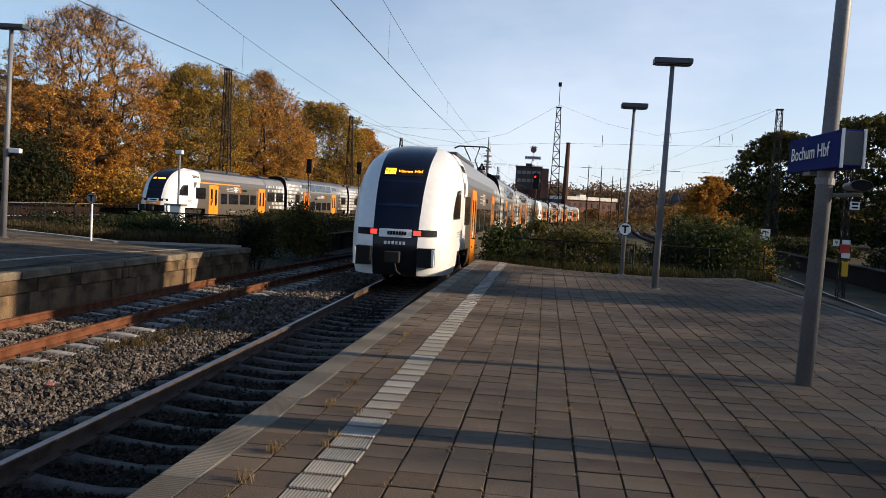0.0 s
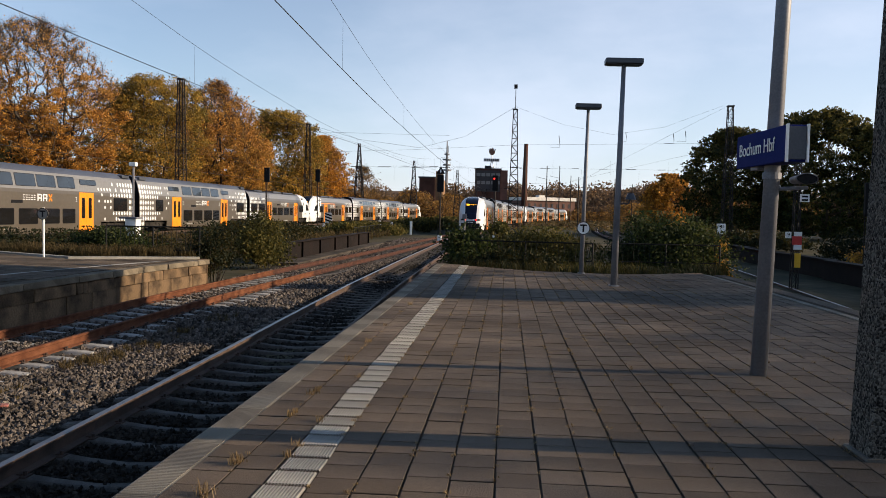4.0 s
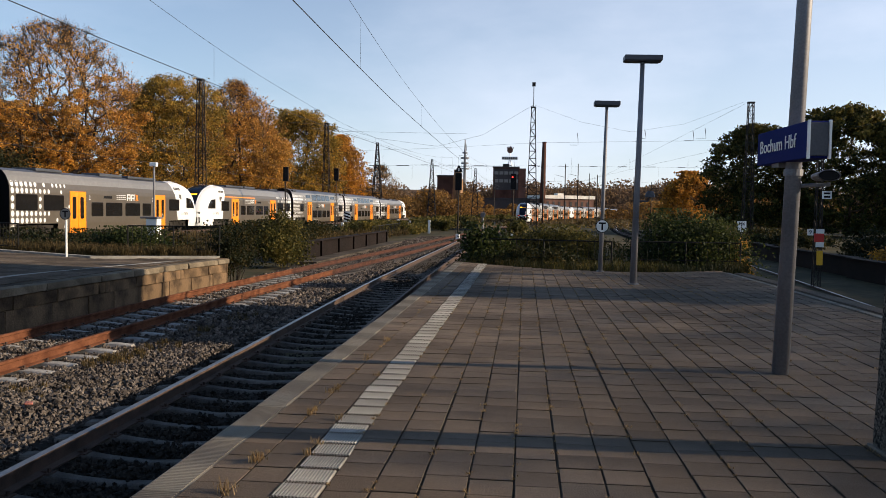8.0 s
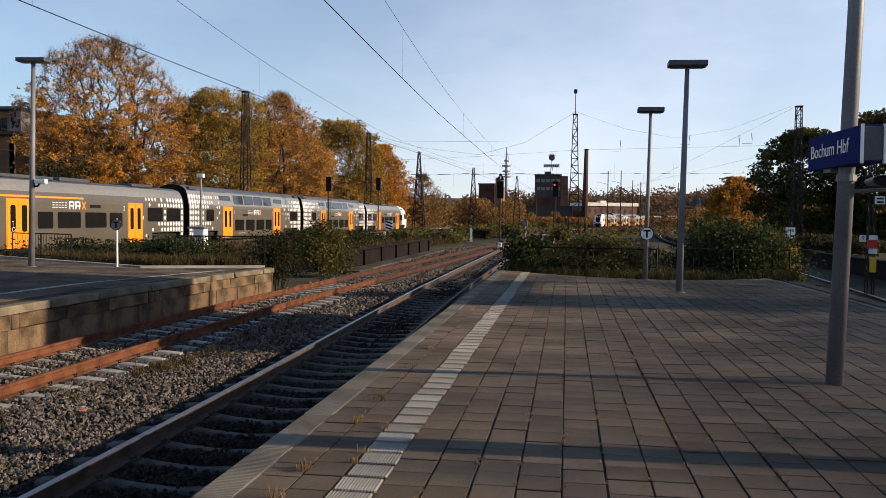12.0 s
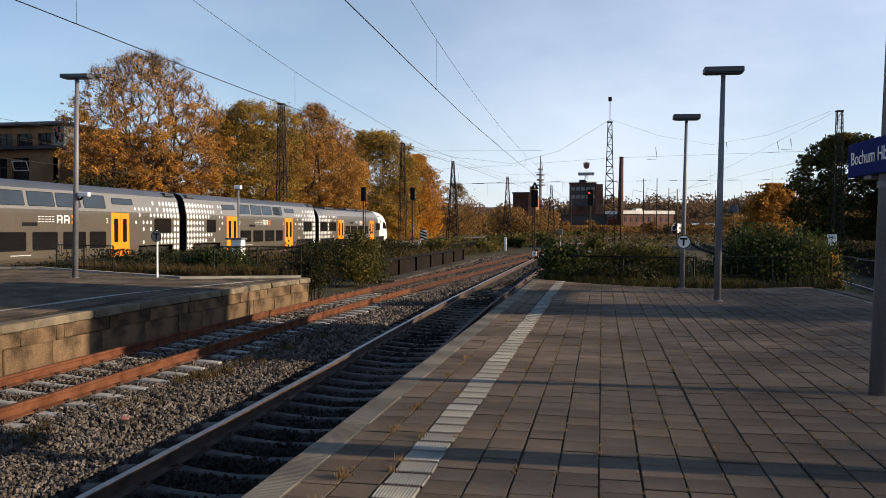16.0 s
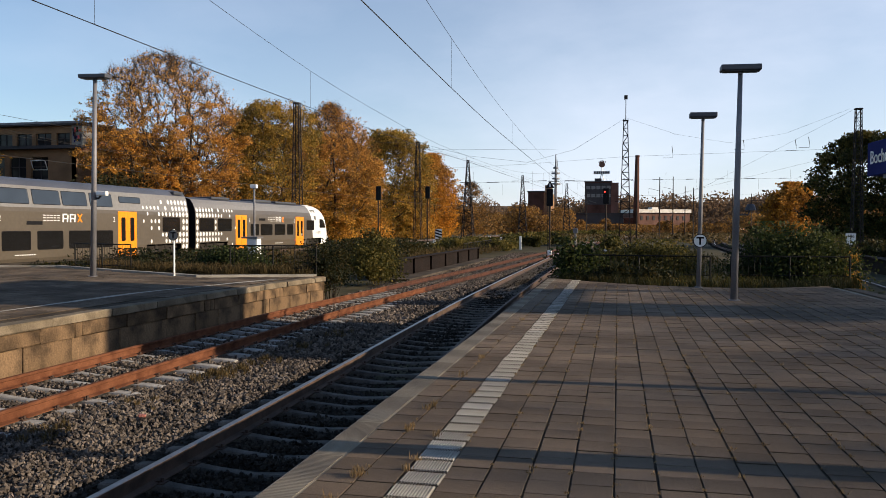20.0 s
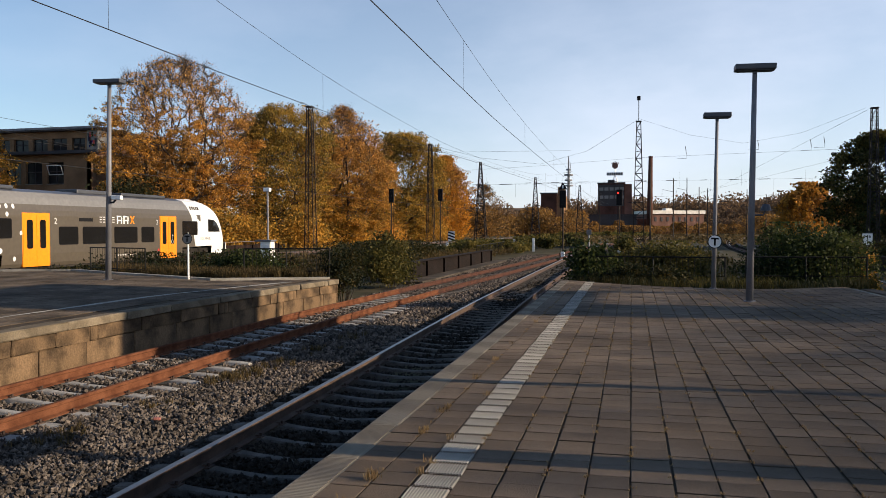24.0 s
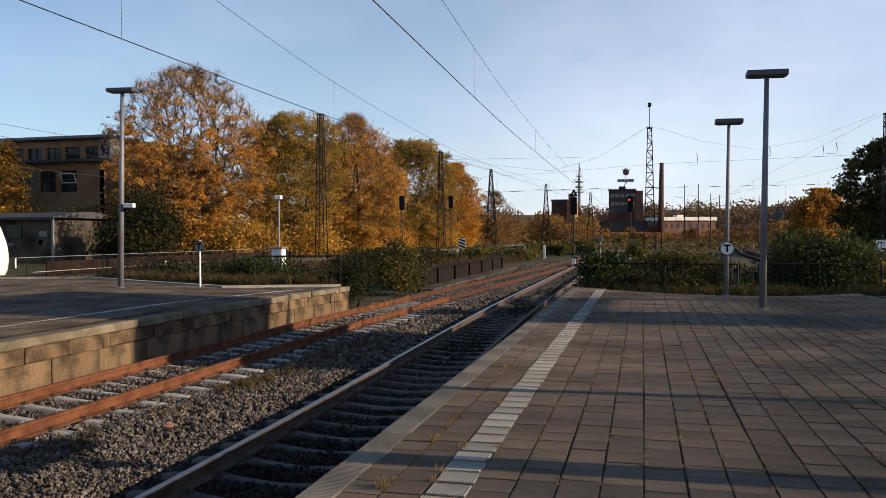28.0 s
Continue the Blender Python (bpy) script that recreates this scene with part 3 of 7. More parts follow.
build_track("track_7", track_2, RZ, 27.2, 120, "dull brown continuation of the rusty track", "rail_dull", "rail_dull", "sleeper_dark", (27, 40))
build_track("track_3", track_b, RB, -60, 330, "through track beyond the bushes", "rail_side", "rail_top", "sleeper_dark", (0, -1))


def build_ballast():
    """Crushed stone: one mesh of many small uneven stones round the near tracks."""
    rng = np.random.default_rng(4)
    base = np.array([(1, 0, 0), (-1, 0, 0), (0, 1, 0), (0, -1, 0), (0, 0, 1), (0, 0, -1)], float)
    tri = np.array([(0, 2, 4), (2, 1, 4), (1, 3, 4), (3, 0, 4), (2, 0, 5), (1, 2, 5), (3, 1, 5), (0, 3, 5)])
    pos, size, on_track_a = [], [], []
    for y0, y1, dens, s in ((2.5, 7, 900, 0.025), (7, 13, 520, 0.030), (13, 24, 190, 0.042), (24, 40, 100, 0.052), (40, 72, 26, 0.075)):
        n = int((y1 - y0) * 8.3 * dens)
        x, y = rng.uniform(-10.0, -1.7, n), rng.uniform(y0, y1, n)
        a = np.array([track_a(v) for v in y]) if n < 1 else np.interp(y, np.arange(0, 73), [track_a(v) for v in range(73)])
        b = np.interp(y, np.arange(0, 73), [track_2(v) for v in range(73)])
        on_rail = (np.abs(np.abs(x - a) - 0.7535) < 0.085) | (np.abs(np.abs(x - b) - 0.7535) < 0.085)
        ph = ((y + 16 - 0.3) / 0.6) % 1.0
        on_sl = ((ph < 0.17) | (ph > 0.83)) & ((np.abs(x - a) < 1.26) | (np.abs(x - b) < 1.14))
        keep = ~on_rail & ~(on_sl & (rng.random(n) < 0.95)) & (x > -9.45)
        inside = np.minimum(np.abs(x - a), np.abs(x - b)) < 1.42
        pos.append(np.stack([x, y, BALLAST - 0.022 * inside - 0.016 * (np.abs(x - a) < 1.42) + rng.uniform(-0.02, 0.028, n) + 0.03 * np.sin(x * 2.1) * np.sin(y * 0.7)], 1)[keep])
        on_track_a.append((np.abs(x - a) < 1.36)[keep])
        size.append(np.full(keep.sum(), s) * rng.uniform(0.6, 1.35, keep.sum()))
    pos, size, on_track_a = np.concatenate(pos), np.concatenate(size), np.concatenate(on_track_a)
    n = len(pos)
    q = rng.normal(size=(n, 4))
    q /= np.linalg.norm(q, axis=1)[:, None]
    w, x, y, z = q.T
    rot = np.stack([1 - 2 * (y * y + z * z), 2 * (x * y - z * w), 2 * (x * z + y * w), 2 * (x * y + z * w), 1 - 2 * (x * x + z * z), 2 * (y * z - x * w), 2 * (x * z - y * w), 2 * (y * z + x * w), 1 - 2 * (x * x + y * y)], 1).reshape(n, 3, 3)
    pts = base[None] * rng.uniform(0.6, 1.25, (n, 6, 1)) + rng.normal(scale=0.18, size=(n, 6, 3))
    verts = np.einsum("nij,nkj->nki", rot, pts) * size[:, None, None] + pos[:, None]
    # Stones within 1.36 m of the running track's middle get a darker colour.
    for pick, mt, lb in ((~on_track_a, "ballast", "grey crushed stone ballast between the tracks"), (on_track_a, "ballast_dark", "darker ballast in the running track")):
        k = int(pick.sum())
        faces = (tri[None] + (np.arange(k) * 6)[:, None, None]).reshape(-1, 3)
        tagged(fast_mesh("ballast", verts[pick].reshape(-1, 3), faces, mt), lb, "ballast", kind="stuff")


build_ballast()


# ---- the near platform ----
PL_END = [(-1.955, 22.1), (-1.1, 21.1), (0.3, 19.9), (1.6, 19.3), (3.4, 19.3), (5.0, 20.2), (6.3, 21.4)]


def plat_right(y):
    return 5.85 + (0.0 if y < 12 else -0.005 * (y - 12) ** 1.6)


def build_platform():
    p = thing("platform", "paved station platform with a white ribbed guidance strip", "platform", kind="structure")
    outline = [(EDGE + 0.03, -14), (EDGE + 0.03, 22.05)] + PL_END[1:6] + [(5.1, 20.3), (plat_right(16), 16), (plat_right(12), 12), (5.85, -14)]
    bm = bmesh.new()
    top = [bm.verts.new((x, y, -0.009)) for x, y in outline]
    low = [bm.verts.new((x, y, -1.2)) for x, y in outline]
    bm.faces.new(top[::-1])
    for i in range(len(top)):
        j = (i + 1) % len(top)
        bm.faces.new((top[i], top[j], low[j], low[i]))
    bmesh.ops.recalc_face_normals(bm, faces=bm.faces[:])
    part("joint_bed", bm, "joint", p, "dark grit between the pavers")
    # wall under the edge
    part("platform_wall", B(EDGE + 0.022, EDGE + 0.20, -14, 22.0, -1.2, -0.16), "concrete", p, "grey concrete platform wall")
    return p


PLATFORM = build_platform()


def tile_mesh(name, w, d, material, h=0.05, ch=0.003):
    bm = bmesh.new()
    a = [bm.verts.new((sx * w / 2, sy * d / 2, -h)) for sx, sy in ((-1, -1), (1, -1), (1, 1), (-1, 1))]
    b = [bm.verts.new((sx * w / 2, sy * d / 2, -ch)) for sx, sy in ((-1, -1), (1, -1), (1, 1), (-1, 1))]
    c = [bm.verts.new((sx * (w / 2 - ch), sy * (d / 2 - ch), 0)) for sx, sy in ((-1, -1), (1, -1), (1, 1), (-1, 1))]
    for q, s in ((a, b), (b, c)):
        for k in range(4):
            bm.faces.new((q[k], q[(k + 1) % 4], s[(k + 1) % 4], s[k]))
    bm.faces.new(c)
    bm.faces.ensure_lookup_table()
    for k in range(4):
        bm.faces[k].material_index = 1
    me = bpy.data.meshes.new(name)
    bm.to_mesh(me)
    bm.free()
    me.materials.append(M[material])
    me.materials.append(M["joint"])
    return me


def rib_mesh():
    bm = bmesh.new()
    box(bm, -0.12, 0.12, -0.105, 0.105, -0.04, -0.006)
    for k in range(13):
        x = -0.110 + k * 0.01835
        v = [bm.verts.new(c) for c in ((x - 0.0065, -0.103, -0.006), (x + 0.0065, -0.103, -0.006), (x + 0.0065, 0.103, -0.006), (x - 0.0065, 0.103, -0.006), (x - 0.004, -0.101, 0.002), (x + 0.004, -0.101, 0.002), (x + 0.004, 0.101, 0.002), (x - 0.004, 0.101, 0.002))]
        for f in ((0, 1, 5, 4), (1, 2, 6, 5), (2, 3, 7, 6), (3, 0, 4, 7), (4, 5, 6, 7)):
            bm.faces.new([v[i] for i in f])
    bm.normal_update()
    for f in bm.faces:
        if abs(f.normal.y) > 0.5:
            f.material_index = 1
    me = bpy.data.meshes.new("guidance_tile")
    bm.to_mesh(me)
    bm.free()
    me.materials.append(M["strip"])
    me.materials.append(M["joint"])
    return me


def plat_end(x):
    xs, ys = zip(*PL_END)
    return float(np.interp(x, xs, ys))


def build_paving():
    rng = random.Random(7)
    ROW = 0.24
    cols = [(-1.606, 0.229), (-1.369, 0.229)] + [(-0.875 + 0.25 * k, 0.2385) for k in range(27)]
    paver, paver_a = tile_mesh("paver", 0.2385, ROW - 0.011, "paver"), tile_mesh("paver_narrow", 0.229, ROW - 0.011, "paver")
    base = np.array([v.co[:] for v in paver.vertices])
    quads = np.array([list(q.vertices) for q in paver.polygons])
    far_v, far_q = [], []
    for ci, (cx, w) in enumerate(cols):
        off = 0.06 * math.sin(ci * 1.9) + rng.uniform(-0.02, 0.02)
        drift = 0.0
        for r in range(-8, 96):
            y = r * ROW + off
            if y > plat_end(cx) - 0.15 or cx > plat_right(y) - 0.55 or y < -2:
                continue
            dz, tx, ty = rng.uniform(-0.003, 0.003), rng.uniform(-0.007, 0.007), rng.uniform(-0.006, 0.006)
            drift = 0.8 * drift + rng.uniform(-0.002, 0.002)
            near = 3.0 <= y <= 5.6 and cx < 2.6
            if near:
                o = new("paver", paver_a if ci < 2 else paver)
                o.parent = PLATFORM
                o.location = (cx + drift, y, dz)
                o.rotation_euler = (tx, ty, rng.uniform(-0.006, 0.006))
            else:
                v = base * (w / 0.2385, 1, 1)
                v = v + np.stack([np.full(len(v), cx + drift), np.full(len(v), y), dz + v[:, 1] * tx - v[:, 0] * ty], 1)
                far_q.append(quads + len(far_v) * len(base))
                far_v.append(v)
    o = fast_mesh("far_pavers", np.concatenate(far_v), np.concatenate(far_q), "paver_far", PLATFORM, np.tile([1, 1, 1, 1, 0, 0, 0, 0, 0], len(far_v)), "joint")
    o["kind"] = "stuff"
    rib = rib_mesh()
    for r in range(-6, 92):
        y = 0.05 + r * 0.24
        if y < 21.0:
            o = new("guidance_tile", rib)
            o.parent = PLATFORM
            o.location = (-1.122 + 0.007 * math.sin(r * 5.0), y + 0.004 * math.sin(r * 7.7), 0.003)
            o.rotation_euler = (0.006 * math.sin(r * 2.2), 0.006 * math.sin(r * 3.7), 0.018 * math.sin(r * 9.1))
    # edge slabs with fine grooves across
    bm = bmesh.new()
    box(bm, -0.118, 0.118, -0.446, 0.446, -0.16, -0.004, bevel=0.008)
    for k in range(36):
        y = -0.43 + k * 0.0245
        v = [bm.verts.new(c) for c in ((-0.10, y - 0.008, -0.0045), (0.10, y - 0.008, -0.0045), (0.10, y + 0.008, -0.0045), (-0.10, y + 0.008, -0.0045), (-0.10, y - 0.004, 0.002), (0.10, y - 0.004, 0.002), (0.10, y + 0.004, 0.002), (-0.10, y + 0.004, 0.002))]
        for f in ((0, 1, 5, 4), (1, 2, 6, 5), (2, 3, 7, 6), (3, 0, 4, 7), (4, 5, 6, 7)):
            bm.faces.new([v[i] for i in f])
    slab = bpy.data.meshes.new("edge_slab")
    bm.to_mesh(slab)
    bm.free()
    slab.materials.append(M["edge"])
    for r in range(-5, 25):
        y = 0.35 + r * 0.9
        if y < 21.9:
            o = new("edge_slab", slab)
            o.parent = PLATFORM
            o.location = (EDGE + 0.118, y, 0.002 * math.sin(r * 3.0))
    # pale kerb and line along the far side of the platform
    for nm, u0, u1, m_, z in (("kerb_slab", -0.30, 0.0, "paver_far", 0.004), ("white_line", -0.55, -0.43, "edge", 0.006)):
        bm = bmesh.new()
        ys = np.linspace(-10, 19.6, 34)
        prev = None
        for y in ys:
            row = [bm.verts.new((plat_right(y) + u, y, zz)) for u, zz in ((u0, -0.1), (u0, z), (u1, z), (u1, -0.1))]
            if prev:
                for k in range(3):
                    bm.faces.new((prev[k], prev[k + 1], row[k + 1], row[k]))
            prev = row
        part(nm, bm, m_, PLATFORM)


# ---- the other platform ----
def plat2_edge(y):
    return float(np.interp(y, (-10, 8, 14, 19, 22.4), (-9.55, -9.55, -9.56, -9.42, -9.1)))


def plat2_fall(x):
    """The old platform falls towards the track over its last metres."""
    return -0.10 * min(1.0, max(0.0, (x + 15.0) / 5.0))


def build_platform_left():
    p = thing("platform_left", "old platform with a stained sandstone wall and dark paving", "platform", kind="structure")
    bm = bmesh.new()
    back = [(-9.2, 22.4), (-12.4, 20.4), (-16.0, 21.6), (-19.8, 23.6), (-23, 22.6), (-33, 14), (-33, -12)]
    pts = [(plat2_edge(y) - 0.25, y) for y in np.linspace(-12, 22.3, 14)] + back
    inner = [(-15.0, y) for y in (21.2, -12)]
    top = [bm.verts.new((x, y, -0.005)) for x, y in pts]
    low = [bm.verts.new((x, y, -1.2)) for x, y in pts]
    ia, ib = [bm.verts.new((x, y, -0.005)) for x, y in inner]
    bm.faces.new(top[:16] + [ia, ib])
    bm.faces.new([ib, ia] + top[16:])
    for i in range(len(top)):
        j = (i + 1) % len(top)
        bm.faces.new((top[i], low[i], low[j], top[j]))
    bmesh.ops.recalc_face_normals(bm, faces=bm.faces[:])
    part("paving_bed", bm, "joint", p, "dark grit below the old pavers")
    base = tile_mesh("old_paver", 0.288, 0.288, "old_paving", 0.03)
    bv, bq = np.array([v.co[:] for v in base.vertices]), np.array([list(q.vertices) for q in base.polygons])
    rng = np.random.default_rng(9)
    far_v, far_q = [], []
    for i in range(75):
        x = -9.95 - 0.3 * i
        end = float(np.interp(-x, [9.3, 12.4, 16.0, 19.8, 23, 33], [22.3, 20.4, 21.6, 23.6, 22.6, 14.0])) - 0.25
        for j in range(62):
            y = 5.0 + 0.3 * j + 0.15 * (i % 2)
            if y < end and x < plat2_edge(y) - 0.4:
                t = rng.normal(scale=0.006, size=2)
                far_q.append(bq + len(far_v) * len(bv))
                far_v.append(bv + np.stack([np.full(len(bv), x), np.full(len(bv), y), 0.012 + bv[:, 0] * t[0] + bv[:, 1] * t[1]], 1))
    o = fast_mesh("old_pavers", np.concatenate(far_v), np.concatenate(far_q), "old_paving", p, np.tile([1, 1, 1, 1, 0, 0, 0, 0, 0], len(far_v)), "joint")
    o["kind"] = "stuff"
    bm = bmesh.new()
    pts = [(-9.4, 22.2), (-12.4, 20.25), (-16.0, 21.45), (-19.8, 23.45), (-23, 22.45), (-33, 13.9)]
    for (xa, ya), (xb, yb) in zip(pts, pts[1:]):
        v = [bm.verts.new(c) for c in ((xa, ya, 0.07), (xb, yb, 0.07), (xb, yb + 0.22, 0.07), (xa, ya + 0.22, 0.07), (xa, ya, -0.1), (xb, yb, -0.1), (xb, yb + 0.22, -0.1), (xa, ya + 0.22, -0.1))]
        for f in ((0, 1, 2, 3), (0, 4, 5, 1), (3, 2, 6, 7)):
            bm.faces.new([v[i] for i in f])
    bmesh.ops.recalc_face_normals(bm, faces=bm.faces[:])
    part("back_kerb", bm, "strip", p, "pale kerb at the back of the platform")
    bm = bmesh.new()
    prev = None
    for y in np.linspace(-10, 20.6, 60):
        x, w = plat2_edge(y) - float(np.interp(y, (-10, 15.3, 20.7), (1.45, 1.40, 0.62))) + 0.015 * math.sin(y * 5), 0.07 + 0.025 * math.sin(y * 11)
        row = [bm.verts.new((x - w, y, 0.02)), bm.verts.new((x + w, y, 0.02))]
        if prev:
            bm.faces.new((prev[0], prev[1], row[1], row[0]))
        prev = row
    part("white_line", bm, "strip", p, "worn white safety line")
    # wall: coping stones and two courses of blocks
    rng = random.Random(3)
    for course, (z0, z1, out, ln) in {"coping_stone": (-0.15, 0.0, 0.05, 1.7), "upper_block": (-0.42, -0.155, 0.0, 1.15), "lower_block": (-1.1, -0.425, -0.02, 1.2)}.items():
        y = -9.0 + rng.uniform(0, 0.5)
        while y < 22.2:
            d = ln * rng.uniform(0.75, 1.25) if rng.random() > 0.12 else 0.22
            y1 = min(y + d, 22.35)
            x = plat2_edge(0.5 * (y + y1)) + out + rng.uniform(-0.015, 0.012)
            bm = bmesh.new()
            box(bm, -0.35, 0, -(y1 - y) / 2 + 0.006, (y1 - y) / 2 - 0.006, z0, z1, bevel=0.02)
            for v in bm.verts:
                v.co.x += rng.uniform(-0.012, 0.012)
                v.co.y += rng.uniform(-0.010, 0.010)
                v.co.z += rng.uniform(-0.008, 0.008)
            o = part(course, bm, "coping" if course == "coping_stone" else "sandstone", p)
            o.location = (x, (y + y1) / 2, 0)
            dx = plat2_edge(y1) - plat2_edge(y)
            o.rotation_euler = (0, 0, -math.atan2(dx, y1 - y))
            y = y1
    for course, z0, z1 in (("end_block", -1.1, -0.46), ("end_block", -0.45, -0.15), ("end_coping", -0.14, 0.0)):
        for k in range(3):
            o = part(course, box(bmesh.new(), -0.49, 0.49, -0.2, 0.12, z0, z1, bevel=0.014), "sandstone", p)
            o.location = (-9.62 - k, 22.25 - 0.5 * k, 0)
            o.rotation_euler = (0, 0, 0.5)
    for o in p.children:
        if o.location.length > 0.01:
            o.location.z += plat2_fall(o.location.x)
        else:
            for v in o.data.vertices:
                v.co.z += plat2_fall(v.co.x)


build_platform_left()


# ---- trains ----
MID = [(1.28, 0.28), (1.37, 0.45), (1.41, 0.9), (1.41, 2.75), (1.39, 2.95), (1.36, 3.1), (1.24, 3.75), (1.14, 4.02), (0.95, 4.25), (0.55, 4.42), (0.0, 4.48)]
END = [(1.28, 0.28), (1.37, 0.45), (1.41, 0.9), (1.41, 2.75), (1.39, 3.02), (1.33, 3.3), (1.20, 3.62), (0.98, 3.9), (0.55, 4.05), (0.28, 4.08), (0.0, 4.1)]


def side_x(z, prof):
    zs, xs = [p[1] for p in prof], [p[0] for p in prof]
    return float(np.interp(z, zs, xs))


def shell(prof, i0, i1, y0, y1, cuts=None):
    """Both sides of the body between two profile points, over a length."""
    bm = bmesh.new()
    for s in (-1, 1):
        for i in range(i0, i1):
            (xa, za), (xb, zb) = prof[i], prof[i + 1]
            v = [bm.verts.new(c) for c in ((s * xa, y0, za), (s * xa, y1, za), (s * xb, y1, zb), (s * xb, y0, zb))]
            bm.faces.new(v if s > 0 else v[::-1])
    bmesh.ops.remove_doubles(bm, verts=bm.verts[:], dist=1e-4)
    return bm


def end_wall(prof, y, flip):
    bm = bmesh.new()
    pts = [(-x, z) for x, z in prof] + [(x, z) for x, z in reversed(prof)]
    f = bm.faces.new([bm.verts.new((x, y, z)) for x, z in pts])
    if flip:
        f.normal_flip()
    return bm


def panel(prof, s, y0, y1, z0, z1, out=0.006, thick=0.03, inset=0.03, flat=None):
    """A plate with rounded corners that lies on the car's side, following its slope."""
    bm = bmesh.new()
    at_z = (lambda z: flat) if flat else (lambda z: side_x(z, prof))
    pts = []
    for cy, cz, a0 in ((y1 - inset, z1 - inset, 0), (y0 + inset, z1 - inset, 90), (y0 + inset, z0 + inset, 180), (y1 - inset, z0 + inset, 270)):
        for k in range(3):
            a = radians(a0 + 45 * k)
            pts.append((cy + inset * math.cos(a), cz + inset * math.sin(a)))
    ra = [bm.verts.new((s * (at_z(z) + out), y, z)) for y, z in pts]
    rb = [bm.verts.new((s * (at_z(z) - thick), y, z)) for y, z in pts]
    bm.faces.new(ra)
    for k in range(len(pts)):
        j = (k + 1) % len(pts)
        bm.faces.new((ra[k], rb[k], rb[j], ra[j]))
    bmesh.ops.recalc_face_normals(bm, faces=bm.faces[:])
    return bm


def train_window(car, prof, s, y0, y1, z0, z1, pane="pane", rim=True):
    w = part("window", panel(prof, s, y0 - 0.03, y1 + 0.03, z0 - 0.03, z1 + 0.03, 0.012, 0.03, 0.09), "black", car)
    part("pane", panel(prof, s, y0, y1, z0, z1, 0.018, 0.01, 0.07), pane, w)


def train_door(car, prof, s, yc, w=1.75, z0=0.33, z1=2.84):
    d = part("door", panel(prof, s, yc - w / 2 - 0.05, yc + w / 2 + 0.05, z0 - 0.04, z1 + 0.05, 0.004, 0.12, 0.04, 1.41), "orange", car, "bright orange double door")
    for k in (-1, 1):
        y = yc + k * w / 4
        part("door_leaf", panel(prof, s, y - w / 4 + 0.014, y + w / 4 - 0.014, z0, z1, 0.016, 0.02, 0.03, 1.41), "orange", d)
        part("door_window", panel(prof, s, y - 0.20, y + 0.20, 1.16, 2.55, 0.022, 0.01, 0.09, 1.41), "pane", d)


def dots(car, prof, s, ya, yb, zrows, holes, dense):
    """White oval spots on the lacquer, thinning out away from the car's end."""
    bm = bmesh.new()
    n = int(abs(yb - ya) / 0.40)
    for r, z in enumerate(zrows):
        for k in range(n + 1):
            u = k / n
            y = ya + (yb - ya) * u
            h = (math.sin(r * 12.9 + int(y * 2.5) * 78.2) * 43758.5) % 1.0
            if u > 0.35 and h < (u - 0.35) * 1.25:
                continue
            if any(a < y < b and c < z < d for a, b, c, d in holes):
                continue
            ry, rz = 0.160 * (1 - 0.45 * u), 0.180 * (1 - 0.38 * u)
            ring = []
            for j in range(8):
                a = 2 * math.pi * j / 8
                zz = z + rz * math.sin(a)
                ring.append(bm.verts.new((s * (side_x(zz, prof) + 0.005), y + ry * math.cos(a), zz)))
            f = bm.faces.new(ring if s > 0 else ring[::-1])
    bmesh.ops.recalc_face_normals(bm, faces=bm.faces[:])
    for f in bm.faces:
        if f.normal.x * s < 0:
            f.normal_flip()
    o = part("spot_pattern", bm, "trainwhite", car, "white oval spots")
    o["kind"] = "stuff"


def logo(car, prof, s, yc, z, k=1.0, ink="trainwhite", end="orange"):
    """Word mark as plain blocks: speed dashes, three pale blocks and an orange one."""
    bm = bmesh.new()
    d = s
    for r in range(3):
        for q in range(5):
            y = yc + d * (-1.35 + q * 0.2) * k
            box(bm, *sorted((s * (side_x(z, prof) - 0.01), s * (side_x(z, prof) + 0.006))), y - 0.07 * k, y + 0.07 * k, z + (-0.12 + r * 0.10) * k, z + (-0.09 + r * 0.10) * k)
    for y0 in (-0.32, 0.12):
        for (a, b, c, e) in ((0, 0.08, -0.17, 0.17), (0.08, 0.36, 0.11, 0.17), (0.28, 0.36, -0.02, 0.17), (0.08, 0.36, -0.05, 0.0), (0.26, 0.34, -0.17, -0.05)):
            ya, yb = sorted((yc + d * (y0 + a) * k, yc + d * (y0 + b) * k))
            box(bm, *sorted((s * (side_x(z, prof) - 0.01), s * (side_x(z, prof) + 0.006))), ya, yb, z + c * k, z + e * k)
    part("word_mark", bm, ink, car)["kind"] = "stuff"
    bm = bmesh.new()
    for q in (-1, 1):
        y0 = yc + d * 0.74 * k
        v = []
        for yy, zz in ((-0.17, -0.17 * q), (-0.08, -0.17 * q), (0.17, 0.17 * q), (0.08, 0.17 * q)):
            v.append(bm.verts.new((s * (side_x(z, prof) + 0.006), y0 + yy * k, z + zz * k)))
        bm.faces.new(v)
    part("word_mark_end", bm, end, car)


